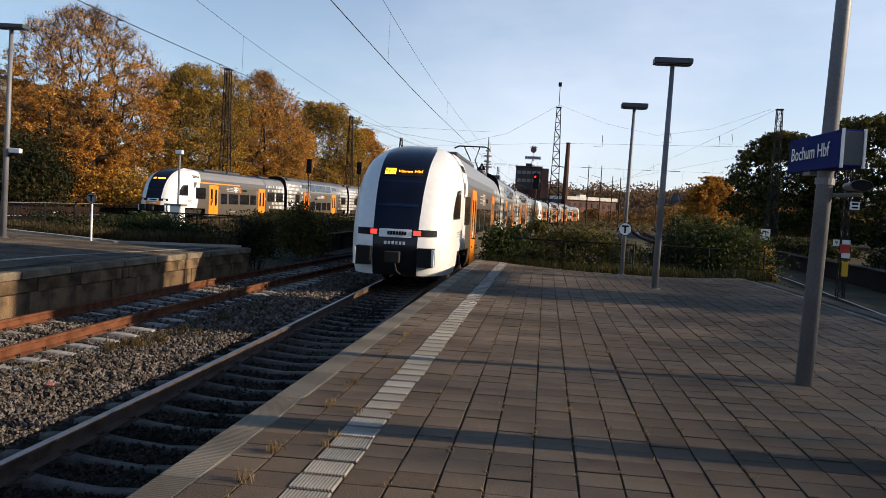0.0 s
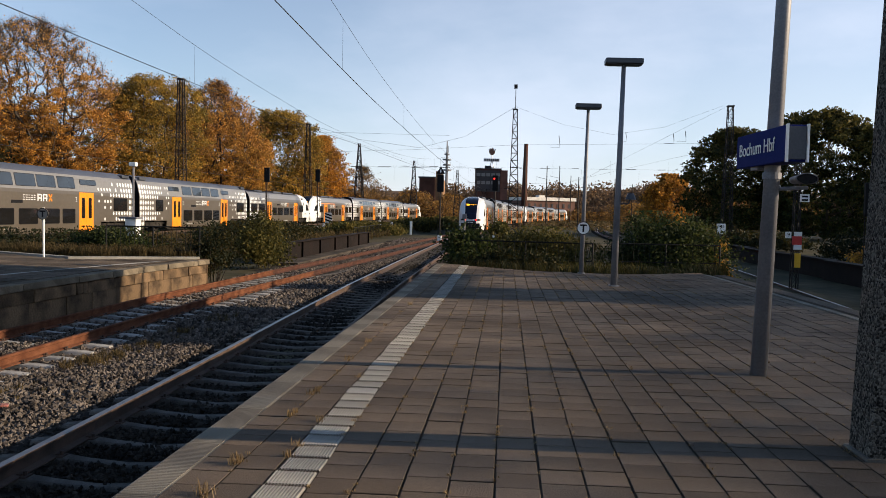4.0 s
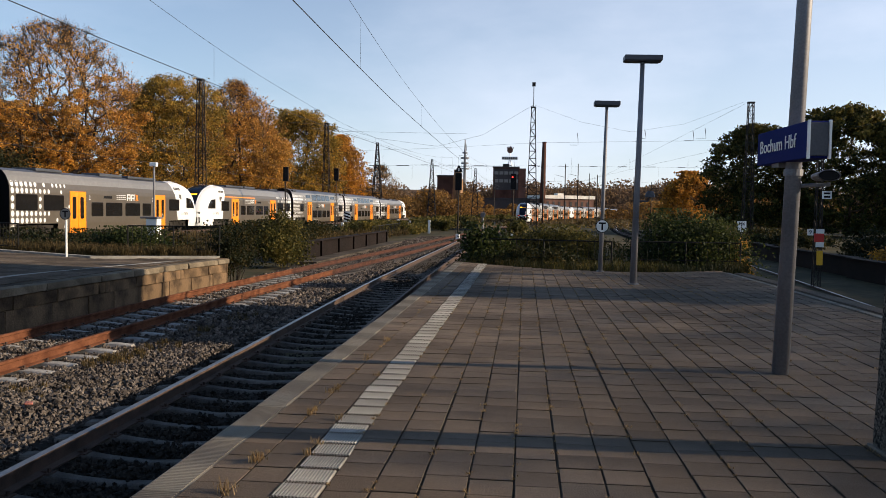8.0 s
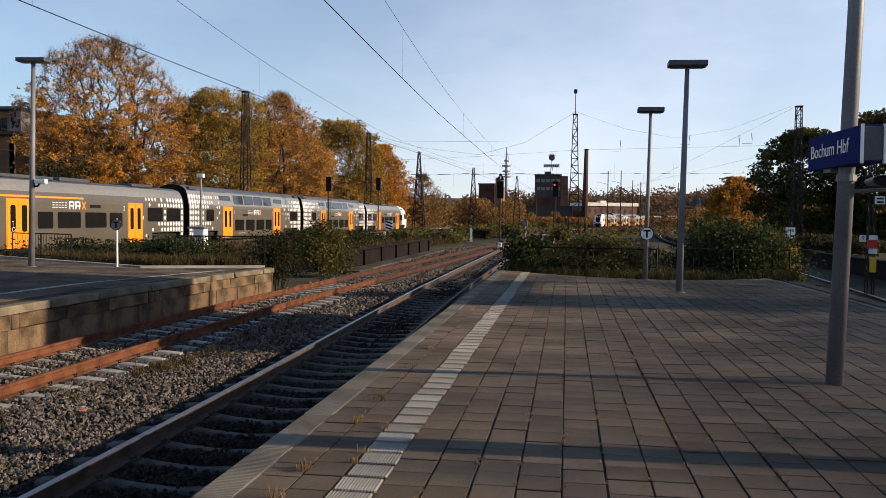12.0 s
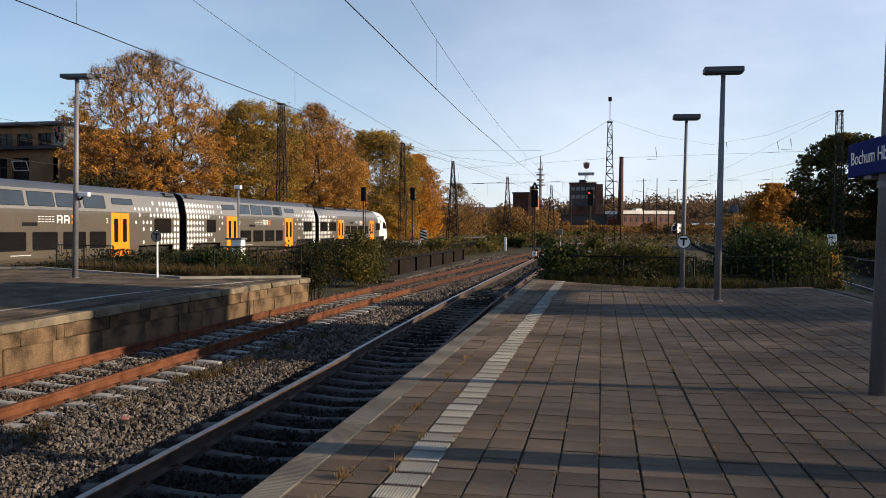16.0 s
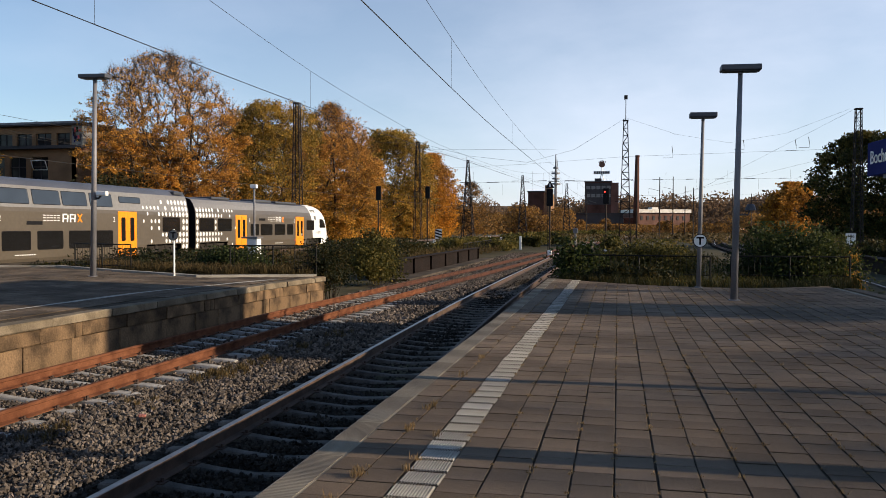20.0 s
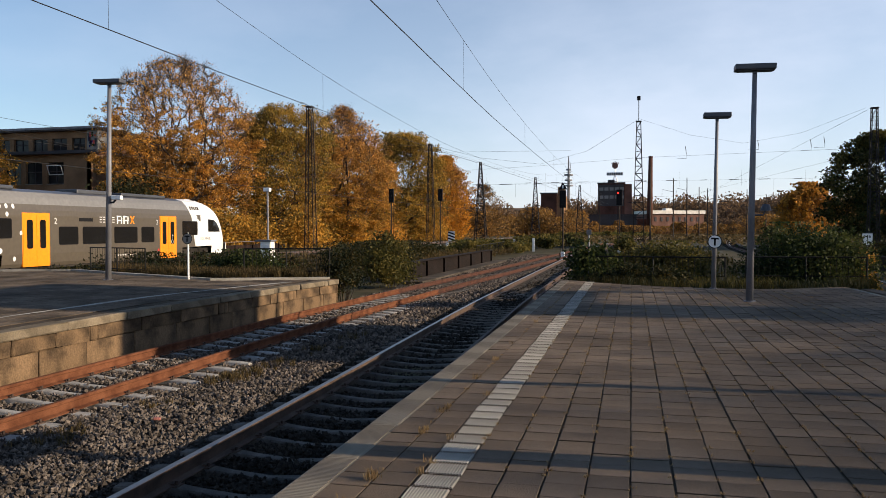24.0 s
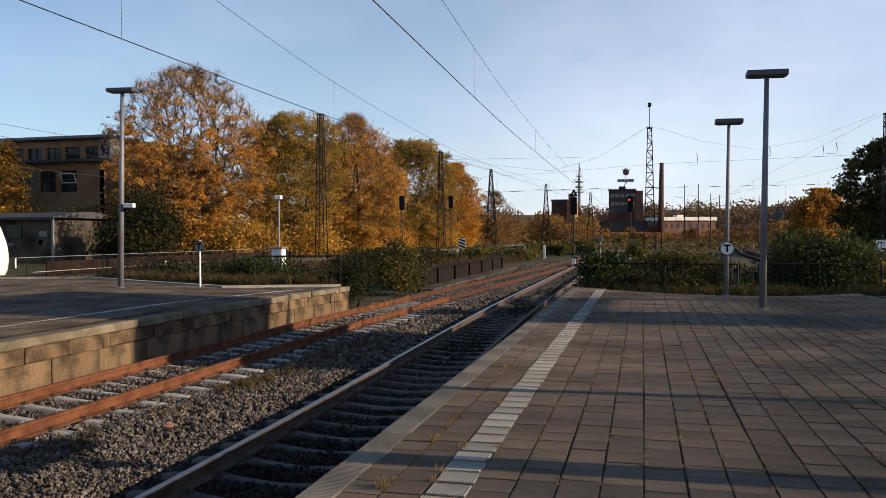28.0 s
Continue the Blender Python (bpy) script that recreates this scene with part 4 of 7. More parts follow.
def bogie(car, yc):
    b = part("bogie", box(box(box(bmesh.new(), -1.15, -0.95, yc - 1.7, yc + 1.7, 0.38, 0.62, bevel=0.03), 0.95, 1.15, yc - 1.7, yc + 1.7, 0.38, 0.62, bevel=0.03), -0.95, 0.95, yc - 0.25, yc + 0.25, 0.35, 0.6), "under", car, "dusty dark bogie frame")
    for y in (yc - 1.25, yc + 1.25):
        for s in (-1, 1):
            part("wheel", tube(tube(bmesh.new(), [(s * 0.68, y, 0.46), (s * 0.82, y, 0.46)], 0.46, 20), [(s * 0.82, y, 0.46), (s * 0.9, y, 0.46)], 0.14, 10), "under", b)
            part("axle_box", B(s * 1.05 - 0.16, s * 1.05 + 0.16, y - 0.2, y + 0.2, 0.32, 0.68, bevel=0.03), "under", b)
    for y in (yc - 0.55, yc + 0.55):
        for s in (-1, 1):
            part("spring", T([(s * 1.05, y, 0.55), (s * 1.05, y, 0.9)], 0.16, 10), "under", b)


ROWS = [0.70, 1.10, 1.50, 1.92, 2.35, 2.80, 3.18, 3.58]


def underframe(car, y0, y1, gaps):
    bm = bmesh.new()
    box(bm, -1.1, 1.1, y0, y1, 0.62, 0.8)
    part("underframe", bm, "under", car)
    bm = bmesh.new()
    for a, b in gaps:
        for s in (-1, 1):
            box(bm, s * 1.2 - 0.06, s * 1.2 + 0.06, a, b, 0.16, 0.34)
    part("equipment_box", bm, "under", car)


def low_skin(car, prof, y0, y1, wells, top=5):
    """The lower side skin, cut away over the bogies."""
    bm = bmesh.new()
    ys = sorted({y0, y1, *[v for w in wells for v in w]})
    for a, b in zip(ys, ys[1:]):
        well = any(w0 <= a and b <= w1 for w0, w1 in wells)
        for s in (-1, 1):
            pts = prof[0:top] if not well else [(1.41, 0.9)] + prof[3:top]
            for (xa, za), (xb, zb) in zip(pts, pts[1:]):
                v = [bm.verts.new(c) for c in ((s * xa, a, za), (s * xa, b, za), (s * xb, b, zb), (s * xb, a, zb))]
                bm.faces.new(v if s > 0 else v[::-1])
    bmesh.ops.remove_doubles(bm, verts=bm.verts[:], dist=1e-4)
    part("side_skin", bm, "taupe", car, "taupe-grey side wall")


def mid_car():
    car = thing("train_car", "taupe double-deck train car with orange doors and white spots", "train car", "cars of the double-deck trains")
    L = 12.55
    low_skin(car, MID, -L, L, [(-11.6, -7.6), (7.6, 11.6)])
    part("upper_skin", shell(MID, 4, 7, -L, L), "silver", car, "light grey upper deck wall")
    part("roof", shell(MID, 7, 10, -L, L), "roofgrey", car, "blue-grey rounded roof", smooth=True)
    for y, fl in ((-L, False), (L, True)):
        part("end_wall", end_wall(MID, y, fl), "black", car)
    underframe(car, -L, L, [(-7.2, 7.2)])
    for y in (-9.6, 9.6):
        bogie(car, y)
    for s in (-1, 1):
        # the two sides mirror each other end for end
        for yc in (-5.65, 5.65):
            train_door(car, MID, s, yc)
        for a, b in ((-4.2, -2.35), (-1.85, 0.0), (0.5, 2.35), (2.75, 4.2)):
            train_window(car, MID, s, a, b, 0.88, 1.77)
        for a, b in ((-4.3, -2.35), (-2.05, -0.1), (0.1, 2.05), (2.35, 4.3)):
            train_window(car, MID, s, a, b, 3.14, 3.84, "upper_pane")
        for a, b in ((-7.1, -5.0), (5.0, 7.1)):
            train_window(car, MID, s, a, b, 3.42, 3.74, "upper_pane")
        for a, b in ((-9.65, -8.35), (9.4, 11.4)):
            train_window(car, MID, s, a, b, 1.7, 2.58)
        for ya, yb in ((-12.3, -7.3), (12.3, 7.3)):
            dots(car, MID, s, ya, yb, ROWS, [(-9.9, -8.1, 1.5, 2.8), (9.2, 11.6, 1.5, 2.8), (-11.8, -7.4, 0, 0.9), (7.4, 11.8, 0, 0.9)], 1)
        logo(car, MID, s, 0.4, 2.46, 1.3)
        part("display", panel(MID, s, -2.6, -1.5, 2.1, 2.28, 0.008, 0.01, 0.02), "black", car)
        for y in (-4.35, 4.35):
            lettering("class_number", "2", 0.42, "trainwhite", car, pose(s * 1.418, y, 2.4, 90, 0, 90 * s))
        bm = bmesh.new()
        for k in range(9):
            y = -3.4 + k * 0.16
            box(bm, *sorted((s * 1.40, s * 1.414)), y, y + 0.1, 0.6, 0.65)
        part("small_print", bm, "trainwhite", car)["kind"] = "stuff"
    for y in (-11.6, 11.6):
        for s in (-1, 1):
            part("roof_hatch", B(s * 0.95 - 0.28, s * 0.95 + 0.28, y - 0.55, y + 0.55, 4.1, 4.32, bevel=0.04), "lamp_grey", car)
    return car


NOSE_Z = [0.36, 0.6, 0.95, 1.3, 1.6, 1.9, 2.2, 2.5, 2.8, 3.05, 3.3, 3.5, 3.7, 3.85, 3.97, 4.06]
NOSE_Y = [-12.95, -13.05, -13.1, -13.1, -13.05, -12.95, -12.82, -12.68, -12.48, -12.26, -11.98, -11.68, -11.25, -10.8, -10.3, -9.6]
NOSE_W = [1.33, 1.38, 1.41, 1.41, 1.41, 1.41, 1.405, 1.40, 1.385, 1.36, 1.31, 1.24, 1.13, 1.0, 0.82, 0.55]


def nose_at(z, u):
    """A point of the cab's surface: height and way round from one side (u = -1) to the other (u = 1)."""
    yf, hw = float(np.interp(z, NOSE_Z, NOSE_Y)), float(np.interp(z, NOSE_Z, NOSE_W))
    a = u * math.pi / 2
    n = 0.62
    sx, cx = math.copysign(abs(math.sin(a)) ** n, a), max(math.cos(a), 0.0) ** 0.75
    depth = min(1.75, max(0.4, -8.9 - yf))
    return Vector((hw * sx, yf + depth * (1 - cx), z))


def end_car(label, front, words, tail, stripe):
    car = thing("train_end_car", label, "train car", "cars of the double-deck trains")
    Y0, Y1 = -8.7, 12.85
    low_skin(car, END, Y0 - 0.5, Y1, [(-9.2, -6.9), (8.3, 12.3)], 6)
    part("upper_skin", shell(END, 5, 7, Y0 - 0.5, Y1), "silver", car, "light grey upper wall")
    part("roof", shell(END, 7, 10, Y0 - 0.5, Y1), "roofgrey", car, smooth=True)
    part("end_wall", end_wall(END, Y1, True), "black", car)
    underframe(car, -12.0, Y1, [(-6.2, 7.6)])
    for y in (-8.9, 10.3):
        bogie(car, y)
    # cab: white shell at the sides, dark mask over the front
    shells = {"white": bmesh.new(), "mask": bmesh.new(), "band": bmesh.new(), "low": bmesh.new()}
    zs = np.unique(np.concatenate([NOSE_Z, [1.12, 1.45, 2.0, 2.65, 2.75, 3.02, 3.6, 3.78, 3.92]]))

    def ways(z):
        """Steps round the cab at a height, with two of them on the edge of the dark mask."""
        xb = float(np.interp(z, (0.4, 1.1, 1.6, 2.2, 3.2, 3.7, 3.9, 4.06), (0.60, 0.60, 0.61, 0.63, 0.67, 0.69, 0.67, 0.50)))
        ub = min((abs(nose_at(z, q / 400).x - xb), q / 400) for q in range(1, 401))[1]
        ub = min(ub, 0.93)
        return [-1 + (1 - ub) * k / 9 for k in range(9)] + [-ub + 2 * ub * k / 14 for k in range(15)] + [ub + (1 - ub) * k / 9 for k in range(1, 10)]

    for za, zb in zip(zs, zs[1:]):
        wa, wb_ = ways(za), ways(zb)
        zm = 0.5 * (za + zb)
        for k in range(len(wa) - 1):
            p = [nose_at(za, wa[k]), nose_at(za, wa[k + 1]), nose_at(zb, wb_[k + 1]), nose_at(zb, wb_[k])]
            if k < 9 or k >= 23:
                key = "white"
            elif zm > 1.6:
                key = "mask"
            elif zm > 1.12:
                key = "band"
            else:
                key = "low"
            bm = shells[key]
            bm.faces.new([bm.verts.new(v) for v in p])
    # sides of the cab from the doors of the body to the nose
    for s in (-1, 1):
        bm = shells["white"]
        for za, zb in zip(zs, zs[1:]):
            pa, pb = nose_at(za, s), nose_at(zb, s)
            back = lambda z: -10.6 if zb <= 0.96 else -7.95 - 0.75 * (1 - min(1, z / 3.3))
            xa, xb = side_x(za, END) + 0.008, side_x(zb, END) + 0.008
            v = [bm.verts.new(c) for c in ((pa.x, pa.y, za), (pb.x, pb.y, zb), (s * xb, max(back(zb), pb.y), zb), (s * xa, max(back(za), pa.y), za))]
            bm.faces.new(v if s < 0 else v[::-1])
    for key, nm, m_, lb in (("white", "cab_shell", "trainwhite", "white rounded cab shell"), ("mask", "front_mask", "mask", "glossy dark windscreen mask"), ("band", "front_band", "orange" if front == "orange" else "mask", ""), ("low", "front_skirt", "black", "black lower front")):
        bm = shells[key]
        bmesh.ops.remove_doubles(bm, verts=bm.verts[:], dist=2e-3)
        bmesh.ops.recalc_face_normals(bm, faces=bm.faces[:])
        part(nm, bm, m_, car, lb, smooth=True)
    part("cab_roof", B(-0.56, 0.56, -9.35, -8.6, 3.98, 4.09, bevel=0.03), "trainwhite", car)
    for s in (-1, 1):
        # white lacquer running back over the roof side
        bm = bmesh.new()
        for i in range(4, 9):
            (xa, za), (xb, zb) = END[i], END[i + 1]
            v = [bm.verts.new((s * (x + 0.004), y, z + 0.004)) for x, z, y in ((xa, za, Y0 - 0.6), (xb, zb, Y0 - 0.6), (xb, zb, Y0 + 0.75 + 0.4 * (zb - 3)), (xa, za, Y0 + 0.75 + 0.4 * (za - 3)))]
            bm.faces.new(v if s < 0 else v[::-1])
        part("cab_cheek", bm, "trainwhite", car)
        # side window of the cab: a slanting pane that follows the curve of the shell
        def cab_x(y, z):
            if y >= nose_at(z, 1).y:
                return side_x(z, END)
            return min((nose_at(z, q / 200) for q in range(40, 201)), key=lambda p: abs(p.y - y)).x
        for nm, grow_, out, m_ in (("cab_window_frame", 0.05, 0.008, "black"), ("cab_side_window", 0.0, 0.014, "pane")):
            bm = bmesh.new()
            rows_ = []
            for k in range(9):
                y = -11.72 - grow_ + (1.5 + 2 * grow_) * k / 8
                top = float(np.interp(y, (-11.77, -11.45, -11.05, -10.1), (2.0, 2.40, 2.66, 2.72))) + grow_
                rows_.append([bm.verts.new((s * (cab_x(y, 1.95 - grow_ + (top - 1.95 + grow_) * j / 4) + out), y, 1.95 - grow_ + (top - 1.95 + grow_) * j / 4)) for j in range(5)])
            for q, r in zip(rows_, rows_[1:]):
                for j in range(4):
                    f = (q[j], r[j], r[j + 1], q[j + 1])
                    bm.faces.new(f if s > 0 else f[::-1])
            part(nm, bm, m_, car)
        for k in range(5):
            part("vent_grille", panel(END, s, -9.15 + k * 0.24, -8.97 + k * 0.24, 3.36, 3.58, 0.010, 0.01, 0.02), "under", car)
        logo(car, END, s, -9.9, 1.45, 0.62, "silver", "silver")
    # front details
    def front_plate(name, x0, x1, z0, z1, m_, out=0.012, parent=None):
        bm = bmesh.new()
        n = 8
        rows = []
        for z in (z0, z1):
            row = []
            for k in range(n + 1):
                x = x0 + (x1 - x0) * k / n
                u = min((abs(nose_at(z, q / 200).x - x), q / 200) for q in range(-200, 201))[1]
                p = nose_at(z, u)
                row.append(bm.verts.new((x, p.y - out, z)))
            rows.append(row)
        for k in range(n):
            bm.faces.new((rows[0][k], rows[0][k + 1], rows[1][k + 1], rows[1][k]))
        bm.normal_update()
        return part(name, bm, m_, parent or car)
    front_plate("windscreen", -0.56, 0.56, 2.20, 2.92, "screen")
    front_plate("display_panel", -0.58, 0.58, 3.04, 3.28, "black")
    front_plate("name_panel", -0.44, 0.44, 1.38, 1.60, "trainwhite")
    front_plate("coupler_hatch", -0.55, 0.55, 0.60, 1.05, "black")
    if words:
        zc = 3.17
        yc = float(np.interp(zc, NOSE_Z, NOSE_Y)) - 0.035
        front_plate("route_box", -0.53, -0.22, 3.08, 3.25, "amber", 0.024)
        lettering("display_text", words[0], 0.135, "black", car, pose(-0.375, yc - 0.035, zc, 44, 0, 0), "black route number on amber")
        lettering("display_text", words[1], 0.150, "amber", car, pose(0.19, yc - 0.015, zc, 44, 0, 0), "amber destination text")
    else:
        front_plate("display_bar", -0.5, -0.25, 3.11, 3.23, "amber", 0.02)
        front_plate("display_bar", -0.12, 0.5, 3.12, 3.22, "amber", 0.02)
    for s in (-1, 1):
        a, b = sorted((s * 0.46, s * 1.08))
        front_plate("headlight", a, b, 1.42, 1.60, "black", 0.014)
        if tail:
            a, b = sorted((s * 0.49, s * 0.68))
            front_plate("tail_lamp", a, b, 1.445, 1.57, "red_lamp", 0.03)
        else:
            a, b = sorted((s * 0.78, s * 0.96))
            front_plate("lamp_glass", a, b, 1.43, 1.53, "white", 0.03)
        box_x = sorted((s * 0.62, s * 1.05))
        part("crash_buffer", B(box_x[0], box_x[1], -13.22, -12.6, 0.62, 1.12, bevel=0.02), "iron", car)
    bm = bmesh.new()
    for k in range(6):
        box(bm, -0.28 + k * 0.1, -0.22 + k * 0.1, -13.13, -13.0, 1.19, 1.27)
    part("number_bar", bm, "trainwhite", car)
    bm = bmesh.new()
    for k in range(7):
        box(bm, -0.20 + k * 0.075, -0.15 + k * 0.075, -13.125, -13.06, 1.45, 1.54)
    part("name_bar", bm, "black", car)
    for s in (-1, 1):
        bm = bmesh.new()
        for k in range(10):
            box(bm, *sorted((s * 1.40, s * 1.414)), -1.6 + k * 0.16, -1.5 + k * 0.16, 0.6, 0.65)
        part("small_print", bm, "trainwhite", car)["kind"] = "stuff"
        part("red_mark", panel(END, s, -4.3, -4.15, 0.75, 0.9, 0.008, 0.01, 0.02), "redpaint", car)
        part("buffer_rim", B(s * 1.05 - 0.035, s * 1.05 + 0.035, -13.235, -13.16, 0.64, 1.10, bevel=0.01), "trainwhite", car)
    bm = bmesh.new()
    tube(bm, [(0, -12.6, 0.85), (0, -13.35, 0.85)], 0.09, 10)
    box(bm, -0.2, 0.2, -13.45, -13.25, 0.72, 1.02, bevel=0.03)
    tube(bm, [(0.05, -13.3, 0.75), (0.12, -13.35, 0.5), (0.22, -13.2, 0.4)], 0.03, 6)
    part("coupler", bm, "under", car, "dark steel coupler")
    for s in (-1, 1):
        for yc in (-5.3, 6.1):
            train_door(car, END, s, yc)
        for a, b in ((-3.75, -2.5), (-2.05, 0.05), (0.55, 2.7), (3.1, 4.5)):
            train_window(car, END, s, a, b, 1.33, 2.2)
        train_window(car, END, s, -8.75, -6.95, 1.72, 2.58)
        bm = bmesh.new()
        ring = [(0.11 * math.cos(radians(a)), 0.11 * math.sin(radians(a))) for a in range(130, 421, 24)]
        tube(bm, [(s * 1.437, -5.72 + u, 1.30 + w) for u, w in ring], 0.014, 4)
        tube(bm, [(s * 1.437, -5.76, 1.62), (s * 1.437, -5.75, 1.40), (s * 1.437, -5.63, 1.38), (s * 1.437, -5.56, 1.22)], 0.016, 4)
        tube(bm, [(s * 1.430, -5.76, 1.69), (s * 1.444, -5.76, 1.69)], 0.04, 10)
        part("access_mark", bm, "trainwhite", car, "white wheelchair sign")
        for a, b in ((7.7, 9.7), (10.35, 12.3)):
            train_window(car, END, s, a, b, 1.7, 2.58)
        dots(car, END, s, 12.6, 7.1, ROWS[:7], [(7.5, 9.95, 1.5, 2.8), (10.1, 12.6, 1.5, 2.8), (8.2, 12.4, 0, 0.9)], 1)
        logo(car, END, s, -0.6, 2.62, 1.35)
        ya, yb = (1.9, 3.0) if s < 0 else (1.0, 2.1)
        part("display", panel(END, s, ya, yb, 2.5, 2.68, 0.008, 0.01, 0.02), "black", car)
        for y, c in ((-4.1, "1" if stripe else "2"), (4.75, "2")):
            lettering("class_number", c, 0.42, "trainwhite", car, pose(s * 1.418, y, 2.5, 90, 0, 90 * s))
        if stripe:
            part("class_stripe", panel(END, s, -8.0, 0.4, 2.98, 3.08, 0.006, 0.01, 0.02), "orange", car, "thin orange first-class stripe")
    for y0, y1, w, z1 in ((-6, -1.5, 0.8, 4.2), (-0.8, 2.2, 0.7, 4.24), (6.8, 9.5, 0.8, 4.2)):
        part("roof_unit", B(-w, w, y0, y1, 4.0, z1, bevel=0.06), "lamp_grey", car, "grey roof equipment")
    return car


def pantograph(car, y):
    p = part("pantograph", tube(tube(bmesh.new(), [(-0.5, y, 4.15), (-0.12, y + 1.1, 4.85), (-0.42, y + 0.25, 5.52)], 0.035, 6), [(0.5, y, 4.15), (0.12, y + 1.1, 4.85), (0.42, y + 0.25, 5.52)], 0.035, 6), "black", car, "raised black pantograph")
    part("contact_strip", tube(tube(bmesh.new(), [(-0.95, y + 0.2, 5.42), (-0.7, y + 0.2, 5.54), (0.7, y + 0.2, 5.54), (0.95, y + 0.2, 5.42)], 0.03, 6), [(-0.95, y + 0.45, 5.42), (-0.7, y + 0.45, 5.54), (0.7, y + 0.45, 5.54), (0.95, y + 0.45, 5.42)], 0.03, 6), "black", p)


HIDE = pose(0, -3, 0)
MID_CAR = mid_car()
LEAD_B = end_car("taupe train end car, white cab, orange front band", "orange", None, False, True)
PLAIN_END = end_car("taupe train end car, white cab, dark windscreen", "dark", None, False, False)
TAIL_A = end_car("train end car, red tail lamps, amber destination display", "dark", ("RE11", "Hamm Hbf"), True, False)
pantograph(TAIL_A, 8.2)
FORMATION = (-91.9, -65.6, -39.6, -13.3, 13.3, 39.6, 65.6, 91.9)
TRAIN_A = [TAIL_A, MID_CAR, copy_thing(MID_CAR, HIDE), copy_thing(PLAIN_END, HIDE), PLAIN_END, copy_thing(MID_CAR, HIDE), copy_thing(MID_CAR, HIDE), copy_thing(PLAIN_END, HIDE)]
TRAIN_B = [LEAD_B, copy_thing(MID_CAR, HIDE), copy_thing(MID_CAR, HIDE), copy_thing(PLAIN_END, HIDE), copy_thing(LEAD_B, HIDE), copy_thing(MID_CAR, HIDE), copy_thing(MID_CAR, HIDE), copy_thing(PLAIN_END, HIDE)]


class Line:
    """A track by the length along it: the place and heading at so many metres from y = 0."""

    def __init__(self, f, y0, y1):
        self.y = np.linspace(y0, y1, 2000)
        self.x = np.array([f(v) for v in self.y])
        s = np.concatenate([[0], np.cumsum(np.hypot(np.diff(self.x), np.diff(self.y)))])
        self.s = s - np.interp(0, self.y, s)

    def at(self, s):
        return np.array([np.interp(s, self.s, self.x), np.interp(s, self.s, self.y)])

    def seat(self, s, z, back):
        a, b = self.at(s - 9.5), self.at(s + 9.5)
        m, d = (a + b) / 2, b - a
        return pose(m[0], m[1], z, 0, 0, math.degrees(math.atan2(-d[0], d[1])) + (180 if back else 0))


LINE_A, LINE_B = Line(track_a, -150, 900), Line(track_b, -260, 420)


def train_a_at(t):
    return 19.3 + 15.8 * t + 0.17 * t * t + 105.0


B_TIMES = np.array([0, 1, 3, 8, 11, 17, 20, 25, 28], float)
B_PLACE = np.array([159.9, 148.2, 121.9, 65.7, 36.3, -10.8, -31.35, -60.1, -75.4])
B_POLY = np.polyfit(B_TIMES, B_PLACE, 4)


def train_b_at(t):
    return float(np.polyval(B_POLY, t))


def motions():
    for cars, line, z, s in ((TRAIN_A, LINE_A, RZ, train_a_at), (TRAIN_B, LINE_B, RB, train_b_at)):
        for k, (car, off) in enumerate(zip(cars, FORMATION)):
            walk(car, [(t, line.seat(s(t) + off, z, k in (3, 7))) for t in np.arange(0, 28.01, 1.0)])


# ---- station furniture ----
def lamp_post(x, y, top, r, head, label, lean=0.9, group="platform lamps"):
    o = thing("platform_lamp", label, "lamp post", group, at=pose(x, y, 0, 0, lean, 0))
    part("pole", T([(0, 0, -0.02), (0, 0, top * 0.55), (0, 0, top - 0.06)], r, 14, r * 0.62), "galv", o, "grey galvanised pole", smooth=True)
    part("base_collar", T([(0, 0, 0), (0, 0, 0.025)], r * 1.6, 14), "galv", o)
    part("bracket", B(-0.035, 0.035, -0.06, 0.06, top - 0.10, top, bevel=0.01), "lamp_grey", o)
    h = part("lamp_head", box(bmesh.new(), -head / 2, head / 2, -0.17, 0.17, top - 0.02, top + 0.095, bevel=0.018), "lamp_grey", o, "long flat grey lamp housing")
    part("diffuser", B(-head / 2 + 0.05, head / 2 - 0.05, -0.13, 0.13, top - 0.035, top - 0.022), "lamp_grey", h)
    return o


def cctv(parent, x, z, s=1):
    c = part("security_camera", box(bmesh.new(), min(0, s * 0.34), max(0, s * 0.34), -0.07, 0.07, 0.06, 0.19, bevel=0.02), "white", parent, "small white security camera")
    part("camera_arm", tube(bmesh.new(), [(-s * 0.12, 0, -0.02), (s * 0.06, 0, -0.02), (s * 0.14, 0, 0.07)], 0.03, 8), "black", c)
    c.location = (x, 0, z)


LAMP_A = lamp_post(2.325, 15.57, 4.66, 0.072, 0.77, "slender grey lamp post on the paved platform")
LAMP_B = lamp_post(1.965, 19.02, 4.20, 0.058, 0.64, "grey lamp post with a round stop board")
LAMP_L = lamp_post(-15.1, 19.13, 5.83, 0.088, 0.90, "grey lamp post with a white camera on the old platform", 1.3)
cctv(LAMP_L, 0.10, 2.33)
bm = tube(bmesh.new(), [(0.05, 0, 1.75), (0.22, 0, 1.75), (0.27, 0, 1.86)], 0.02, 8)
tube(bm, [(0.27, 0, 1.84), (0.27, 0, 1.92), (0.27, 0, 1.97)], 0.11, 12, 0.06)
part("loudspeaker", bm, "lamp_grey", LAMP_A, "small round grey loudspeaker")


